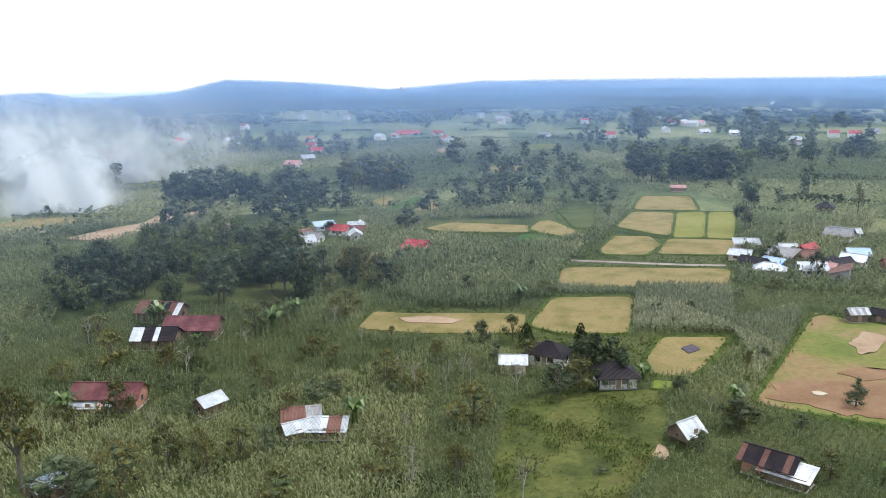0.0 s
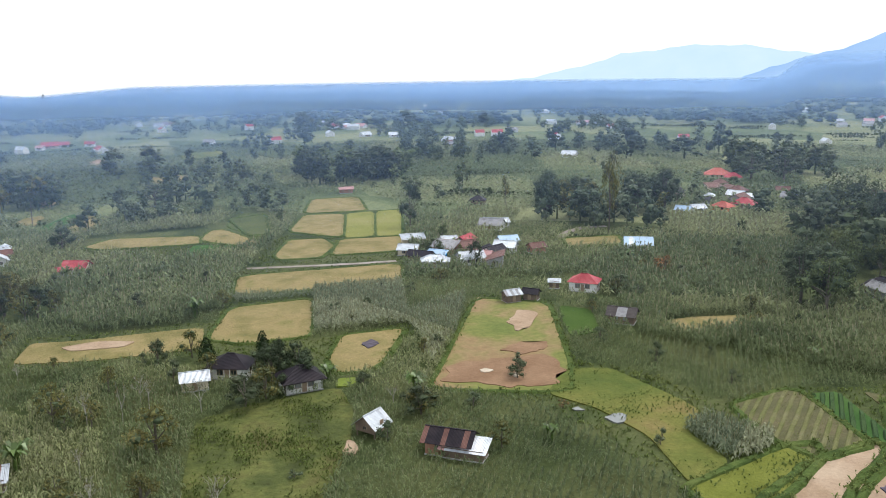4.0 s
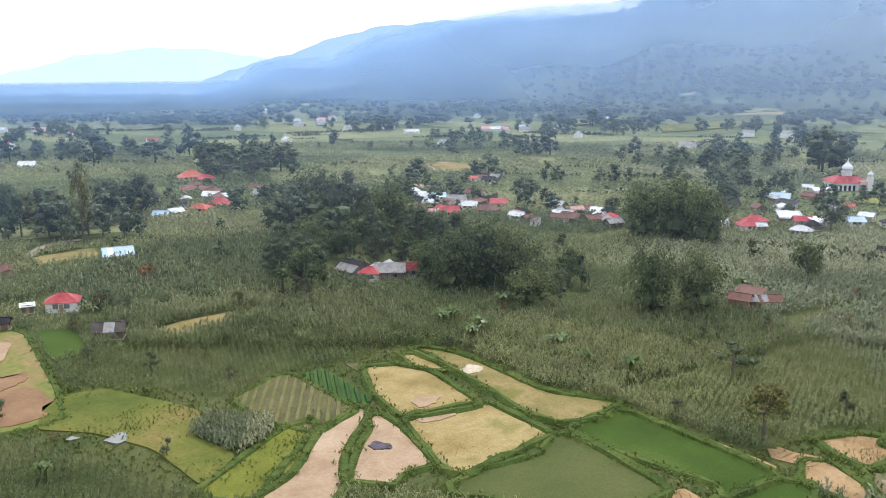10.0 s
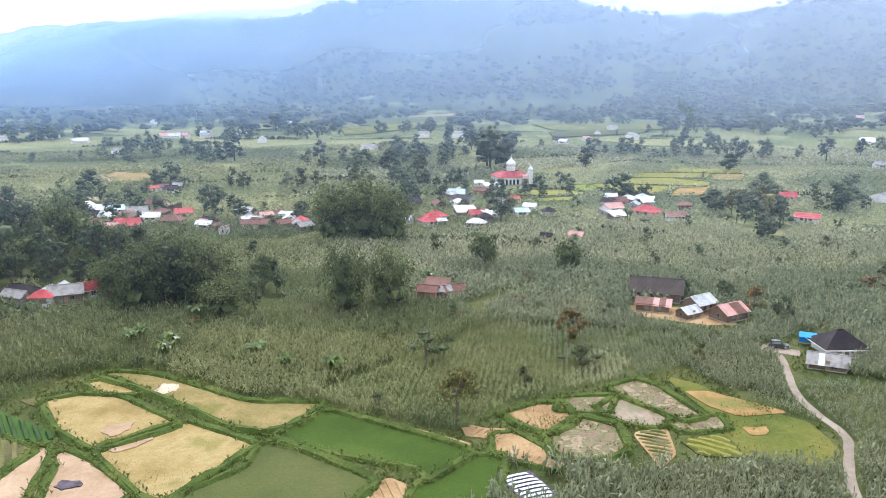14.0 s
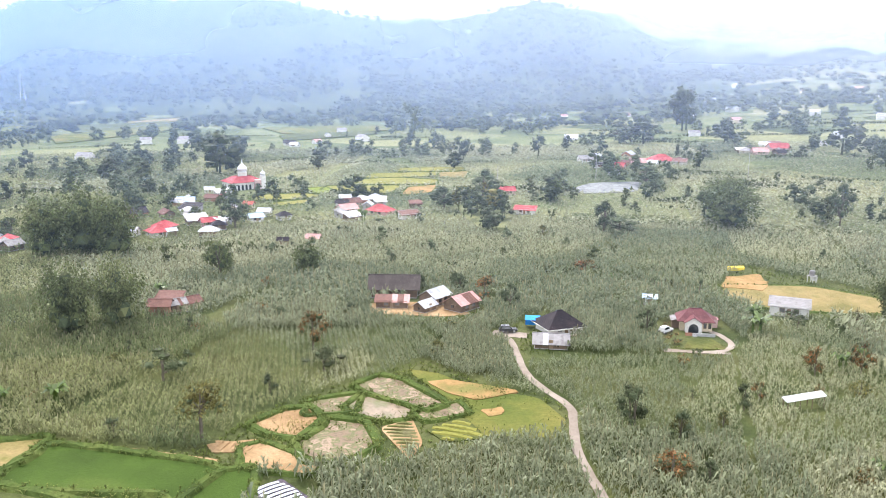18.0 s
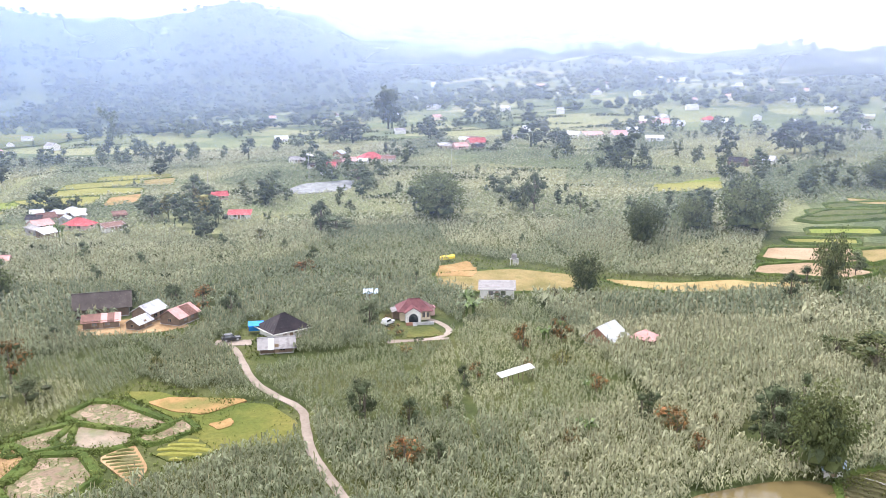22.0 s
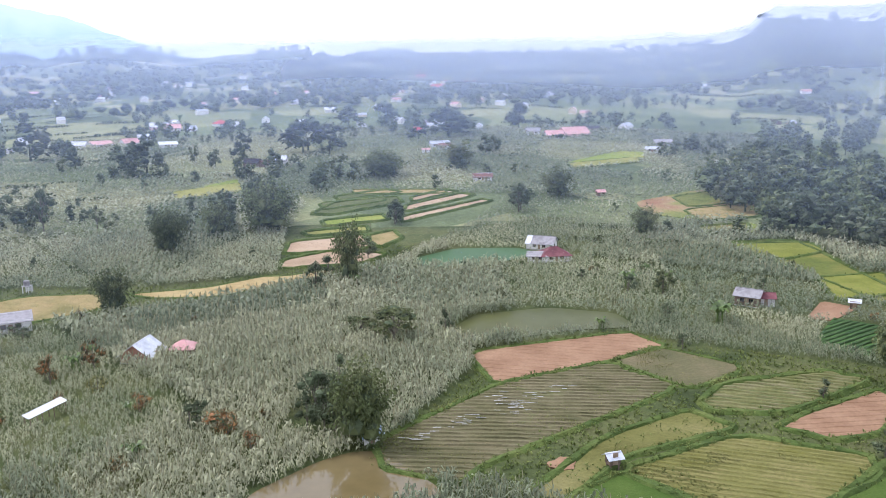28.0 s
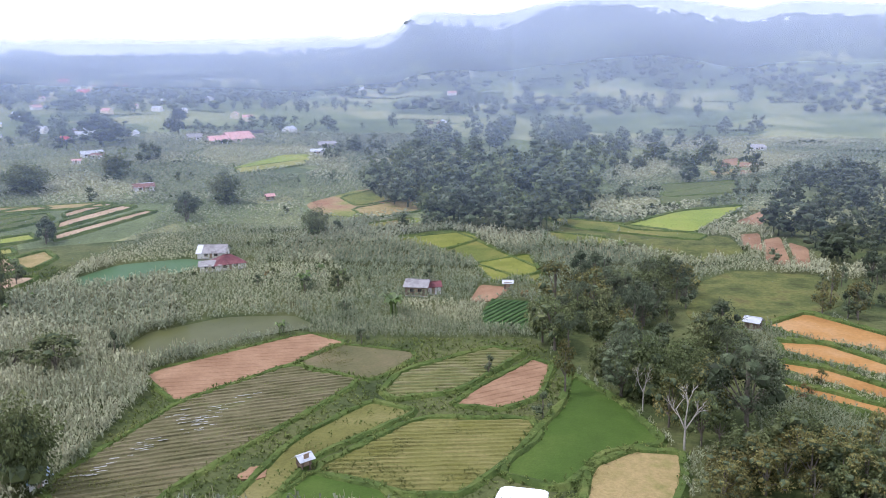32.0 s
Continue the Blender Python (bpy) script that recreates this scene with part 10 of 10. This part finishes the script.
# ---- masts and poles ----
for az, r, h in ((47.2, 1300, 40), (57.3, 1300, 44), (69.5, 1250, 44), (-2.2, 900, 34)):
    pylon(r * math.sin(radians(az)), r * math.cos(radians(az)), h)
for az, r, h in ((105.5, 470, 14), (115.0, 470, 14), (99.0, 430, 12)):
    pole(r * math.sin(radians(az)), r * math.cos(radians(az)), h)

# ---- maize ----
g = np.random.default_rng(11)
FIRST, LAST = -34.0, 202.0


def in_view(x, y):
    a = np.degrees(np.arctan2(x, y))
    a = np.where(a < -120, a + 360, a)
    return (a > FIRST) & (a < LAST)


seeds = g.uniform(-700, 700, (420, 2))
seed_turn = g.integers(0, 4, 420)
seed_height = g.uniform(0.62, 1.28, 420)


def nearest_seed(x, y):
    best, second, which = np.full(len(x), 1e12), np.full(len(x), 1e12), np.zeros(len(x), int)
    for i, (sx, sy) in enumerate(seeds):
        d = (x - sx) ** 2 + (y - sy) ** 2
        m = d < best
        second = np.where(m, best, np.minimum(second, d))
        best[m], which[m] = d[m], i
    return which, np.sqrt(second) - np.sqrt(best)


def maize_places(inner, outer, row, step):
    """Places on sown rows, whose direction changes from plot to plot."""
    res = []
    for k, turn in enumerate((12, 48, 95, 140)):
        a = radians(turn)
        u, v = np.meshgrid(np.arange(-outer, outer, row), np.arange(-outer, outer, step), indexing="ij")
        u = u.ravel() + g.normal(0, 0.1 * row, u.size)
        v = v.ravel() + g.uniform(-0.45, 0.45, v.size) * step
        x, y = u * math.cos(a) - v * math.sin(a), u * math.sin(a) + v * math.cos(a)
        r = np.hypot(x, y)
        keep = (r > inner) & (r < outer) & in_view(x, y)
        x, y = x[keep], y[keep]
        s, seam = nearest_seed(x, y)
        keep = (seed_turn[s] == k) & (seam > np.where(s % 3 == 0, 0.2, np.where(s % 3 == 1, 0.8, 1.5)) * (1.4 if inner > 300 else 0.9))
        x, y, s = x[keep], y[keep], s[keep]
        keep = free_of_fields(x, y)
        res.append(np.stack([x[keep], y[keep], seed_height[s[keep]]], 1))
    return np.concatenate(res)


def maize_leaves(x, y, z, h, count, spread, width):
    """Arching leaves from several heights of each stalk, one kite each."""
    n = len(x)
    a = g.uniform(0, 2 * np.pi, (n, count))
    foot = h[:, None] * (0.12 + 0.62 * (np.arange(count)[None] + g.uniform(0, 1, (n, count))) / count)
    out = h[:, None] * spread * g.uniform(0.6, 1.15, (n, count))
    w = h[:, None] * width * g.uniform(0.7, 1.2, (n, count))
    rise = h[:, None] * g.uniform(0.10, 0.26, (n, count))
    tip = h[:, None] * g.uniform(-0.14, 0.14, (n, count))
    ca, sa = np.cos(a), np.sin(a)
    bx, by, bz = x[:, None], y[:, None], z[:, None] + foot
    v = np.empty((n, count, 4, 3))
    v[:, :, 0] = np.stack([bx + 0 * a, by + 0 * a, bz - 0.1 * h[:, None]], -1)
    v[:, :, 1] = np.stack([bx + ca * out * 0.5 - sa * w, by + sa * out * 0.5 + ca * w, bz + rise], -1)
    v[:, :, 2] = np.stack([bx + ca * out, by + sa * out, bz + tip], -1)
    v[:, :, 3] = np.stack([bx + ca * out * 0.5 + sa * w, by + sa * out * 0.5 - ca * w, bz + rise], -1)
    return v.reshape(-1, 3), np.arange(n * count * 4).reshape(-1, 4)


def maize_patch(pts, heading, row=1.2, step=0.8, size=2.3):
    """A small block of maize in plain rows between other fields."""
    a = radians(heading)
    cx, cy = np.mean(pts, 0)
    reach = max(math.hypot(p[0] - cx, p[1] - cy) for p in pts)
    u, v = np.meshgrid(np.arange(-reach, reach, row), np.arange(-reach, reach, step), indexing="ij")
    u = u.ravel() + g.normal(0, 0.07, u.size)
    v = v.ravel() + g.uniform(-0.3, 0.3, v.size)
    x, y = cx + u * math.cos(a) - v * math.sin(a), cy + u * math.sin(a) + v * math.cos(a)
    keep = inside(x, y, pts)
    keep[keep] = free_of_fields(x[keep], y[keep], False)
    x, y = x[keep], y[keep]
    h = size * g.uniform(0.75, 1.15, len(x))
    z = land(x, y)
    v1, f1 = maize_leaves(x, y, z, h, 9, 0.40, 0.06)
    v2, f2 = blades(x, y, z + h * 0.62, h * 0.5, 1, g, 0.2, 0.1, 0.06)
    ob = big_mesh("maize_plot", np.concatenate([v1, v2]), np.concatenate([f1, f2 + len(v1)]), MAT["corn"], False, MAT["tassel"], np.concatenate([np.zeros(len(f1)), np.ones(len(f2))]))
    tagged(ob, "small plot of ripening maize standing in rows", "maize", kind="stuff")


def maize(inner, outer, row, step, size, leaves, spread, width):
    p = maize_places(inner, outer, row, step)
    gap = np.array([noise.noise((q[0] * 0.02, q[1] * 0.02, 3.0)) for q in p])
    clump = np.array([noise.noise((q[0] * 0.23, q[1] * 0.23, 6.0)) + 0.7 * noise.noise((q[0] * 0.6, q[1] * 0.6, 8.0)) for q in p])
    keep = (gap > -0.6) & (clump > -0.62)
    p, clump = p[keep], clump[keep]
    a = np.degrees(np.arctan2(p[:, 0], p[:, 1]))
    a = np.where(a < -120, a + 360, a)
    for lo in range(-34, 202, 59):
        here = (a >= lo) & (a < lo + 59)
        q = p[here]
        if not len(q):
            continue
        h = size * q[:, 2] * g.uniform(0.8, 1.2, len(q)) * (1 + 0.4 * clump[here])
        z = land(q[:, 0], q[:, 1])
        v1, f1 = maize_leaves(q[:, 0], q[:, 1], z, h, leaves, spread, width)
        v2, f2 = blades(q[:, 0], q[:, 1], z + h * 0.62, h * 0.5, 1, g, 0.2, 0.1, 0.05 if inner < 200 else 0.07)
        turn = np.degrees(np.arctan2(q[:, 0], q[:, 1]))
        lush = (turn + g.normal(0, 1.0, len(q)) + 9 * np.sin(np.hypot(q[:, 0], q[:, 1]) * 0.03)) < 78
        lush &= turn > -60
        ob = big_mesh("maize_field", np.concatenate([v1, v2]), np.concatenate([f1, f2 + len(v1)]), MAT["corn"], False, MAT["tassel"], np.concatenate([np.repeat(np.where(lush, 2, 0), leaves), np.ones(len(f2))]), MAT["corn_lush"])
        tagged(ob, "tall green maize plants sown in rows", "maize", kind="stuff")
    return len(p)


maize(104, 215, 1.2, 1.0, 2.5, 9, 0.40, 0.05)
maize(215, 340, 1.7, 1.4, 2.6, 6, 0.55, 0.085)
maize(340, 640, 2.7, 2.3, 2.5, 4, 0.8, 0.20)

maize_patch([(52.5, 220), (76, 214.5), (65.5, 180), (43.5, 182.5)], 12, size=2.7)
maize_patch([(66, 186), (88, 198), (73, 170), (60, 152), (64.5, 172)], 62)
maize_patch([(31, 221), (52, 215), (51, 212), (31, 214)], 12, size=2.0)
maize_patch([(84.0, 108.2), (93.2, 107.8), (97.0, 98.5), (93.6, 93.8), (86.3, 93.8), (81.8, 104.2)], 40, 1.1, 0.8, 2.6)

maize_patch([(187.0, -19.2), (184.6, -32.6), (160.2, -30.3), (164.0, -18.0), (175.6, -11.9)], 48, 1.25, 0.95, 2.5)

# ---- overgrown banks between the terraces ----
hedge_rng = np.random.default_rng(23)


def hedge_line(a0, r0, length, wave):
    """Places along a bank that follows the slope, a metre apart."""
    n = int(length / 0.9)
    u = np.linspace(-0.5, 0.5, n) * length
    tilt = hedge_rng.normal(0, 0.14)
    ph, k = hedge_rng.uniform(0, 6.28), hedge_rng.uniform(0.02, 0.05)
    rr = r0 + u * tilt + wave * np.sin(k * u + ph)
    aa = a0 + u / r0
    return rr * np.sin(aa) + hedge_rng.normal(0, 0.5, n), rr * np.cos(aa) + hedge_rng.normal(0, 0.5, n)


def hedges(count, near, far, low, high, size):
    xs, ys, hs = [], [], []
    for _ in range(count):
        a, r = radians(hedge_rng.uniform(FIRST, LAST)), near + (far - near) * hedge_rng.random() ** 0.8
        x, y = hedge_line(a, r, hedge_rng.uniform(low, high), hedge_rng.uniform(1, 5))
        xs.append(x)
        ys.append(y)
        hs.append(np.full(len(x), size * hedge_rng.uniform(0.55, 1.3)))
    x, y, h = np.concatenate(xs), np.concatenate(ys), np.concatenate(hs)
    broken = np.array([noise.noise((p * 0.03, q * 0.03, 12.0)) for p, q in zip(x, y)])
    keep = free_of_fields(x, y) & (broken > -0.12)
    h = h * (0.8 + np.clip(broken, 0, 1))
    x, y, h = x[keep], y[keep], h[keep] * hedge_rng.uniform(0.6, 1.3, keep.sum())
    v, q = blades(x, y, land(x, y) - 0.1, h, 6, hedge_rng, 0.65, 0.5, 0.24)
    tagged(big_mesh("bank_growth", v, q, MAT["hedge"]), "dark overgrown bank between two terraces", "hedge", kind="stuff")


MAT["hedge"] = surf("dark bank growth", [(0.055, 0.072, 0.03), (0.085, 0.105, 0.044), (0.12, 0.135, 0.058)], big=0.03, fine=0.5, depth=0.4, rough=0.7, bump=0, island=0.45, leaf=0.2)
hedges(90, 235, 420, 20, 80, 1.5)
hedges(230, 400, 1000, 30, 130, 1.9)

# ---- rough grass of the clearings ----
for pts in CLEARINGS:
    x0, x1, y0, y1 = min(p[0] for p in pts), max(p[0] for p in pts), min(p[1] for p in pts), max(p[1] for p in pts)
    n = int(min((x1 - x0) * (y1 - y0) * 1.1, 16000))
    gx, gy = g.uniform(x0, x1, n), g.uniform(y0, y1, n)
    keep = inside(gx, gy, pts) & (np.hypot(gx, gy) < 300)
    gx, gy = gx[keep], gy[keep]
    keep = free_of_fields(gx, gy, False)
    gx, gy = gx[keep], gy[keep]
    if len(gx):
        lush = np.array([noise.noise((x * 0.06, y * 0.06, 2.0)) for x, y in zip(gx, gy)])
        v, q = blades(gx, gy, land(gx, gy) - 0.05, g.uniform(0.35, 0.8, len(gx)) * (0.8 + 0.7 * np.clip(lush, 0, 1)), 5, g, 0.9, 0.5, 0.2)
        tagged(big_mesh("rough_grass", v, q, MAT["bund_leaf"]), "rough green grass between the small fields", "grass", kind="stuff")

# ---- shrubs and single trees between the plots ----
rs = random.Random(17)


def scatter_trees(count, first, last, near, far, kinds, low, high, power=0.8, patchy=None):
    """Trees at random places that no field takes: kind, x, y, height, width for each."""
    res, tries, pool = [], 0, []
    while len(res) < count and tries < 12 * count:
        tries += 1
        if len(pool) == 0:
            a, r = np.radians(g.uniform(first, last, count)), near + (far - near) * g.random(count) ** power
            px, py = r * np.sin(a), r * np.cos(a)
            keep = free_of_fields(px, py)
            pool = list(zip(px[keep].tolist(), py[keep].tolist()))
            continue
        x, y = pool.pop()
        if patchy is not None and noise.noise((x * 0.011, y * 0.011, 4.0)) + 0.5 * noise.noise((x * 0.04, y * 0.04, 9.0)) < patchy:
            continue
        h = rs.uniform(low, high)
        res.append((rs.choice(kinds), x, y, h, h * rs.uniform(0.75, 1.3)))
    return res


for row in scatter_trees(85, FIRST, 58, 118, 265, ("bush", "olive", "bush", "banana", "olive", "light"), 2.4, 4.8):
    tree(*row)
for row in scatter_trees(70, 58, LAST, 125, 265, ("bush", "bush", "olive", "red", "banana"), 2.2, 4.2):
    tree(*row)
for row in scatter_trees(46, FIRST, 14, 106, 200, ("olive", "bare", "olive", "bare", "banana", "tall"), 4.5, 8.5):
    tree(*row)
for row in scatter_trees(45, FIRST, LAST, 112, 300, ("bush", "light", "bush", "banana", "bush"), 1.9, 3.6):
    tree(*row)
grove(scatter_trees(200, FIRST, LAST, 260, 500, ("broad", "bush", "bush", "light", "bush", "bamboo"), 3.0, 7.5), "single dark trees scattered between the maize plots")
grove(scatter_trees(1400, FIRST, LAST, 320, 950, ("broad", "broad", "bush", "light", "broad", "bamboo", "broad"), 5.0, 13.0, 0.8, 0.22), "dark trees in loose rows between the far plots")


# ---- woods farther off ----
def lump_mesh(name, label, x, y, height, width, mat, parts=3):
    """Many far trees as one sheet of leafy lumps."""
    bm = bmesh.new()
    bmesh.ops.create_icosphere(bm, subdivisions=1, radius=1.0)
    unit = np.array([v.co[:] for v in bm.verts])
    tris = np.array([[v.index for v in f.verts] for f in bm.faces])
    bm.free()
    n = len(x) * parts
    k = np.repeat(np.arange(len(x)), parts)
    level = g.uniform(0.25, 0.8, n)
    w = width[k] * (0.30 + 0.16 * g.random(n)) * (1.15 - 0.5 * np.abs(level - 0.45))
    a = g.uniform(0, 2 * np.pi, n)
    off = width[k] * 0.34 * g.random(n) * (1.2 - level)
    c = np.stack([x[k] + np.cos(a) * off, y[k] + np.sin(a) * off, rough_land(x[k], y[k], np.hypot(x[k], y[k])) + height[k] * level], 1)
    s = np.stack([w, w, height[k] * (0.16 + 0.12 * g.random(n))], 1)
    jitter = g.uniform(0.55, 1.4, (n, len(unit), 1))
    v = (c[:, None] + unit[None] * s[:, None] * jitter).reshape(-1, 3)
    f = (tris[None] + (np.arange(n) * len(unit))[:, None, None]).reshape(-1, 3)
    return tagged(big_mesh(name, v, f, mat), label, "woods", kind="stuff")


MAT["far_leaf"] = surf("far tree crowns", [(0.0348, 0.048, 0.0209), (0.058, 0.07, 0.0285), (0.0928, 0.1, 0.0399)], big=0.02, fine=0.35, depth=0.6, rough=0.8, bump=0, island=0.45)


def far_wood(inner, outer, count, low, high, threshold, scale):
    xs = []
    while len(xs) < count:
        a = radians(g.uniform(FIRST - 4, LAST + 4))
        r = math.sqrt(g.uniform(inner ** 2, outer ** 2))
        x, y = r * math.sin(a), r * math.cos(a)
        if noise.noise((x * scale, y * scale, 7.0)) + 0.4 * noise.noise((x * scale * 4, y * scale * 4, 2.0)) > threshold:
            xs.append((x, y))
    xs = np.array(xs)
    xs = xs[np.hypot(xs[:, 0], xs[:, 1]) < table(np.degrees(np.arctan2(xs[:, 0], xs[:, 1])) % 360 - np.where(np.degrees(np.arctan2(xs[:, 0], xs[:, 1])) % 360 > 240, 360, 0), PEAK) + 30]
    xs = xs[free_of_fields(xs[:, 0], xs[:, 1])]
    h = g.uniform(low, high, len(xs))
    lump_mesh("far_woods", "distant dark green trees in scattered groves", xs[:, 0], xs[:, 1], h, h * g.uniform(0.7, 1.3, len(xs)), MAT["far_leaf"])


far_wood(800, 1450, 7500, 6, 13, -0.02, 0.006)
far_wood(930, 1500, 3200, 6, 12, -1.0, 0.006)
far_wood(1300, 2450, 9500, 8, 14, -0.12, 0.004)
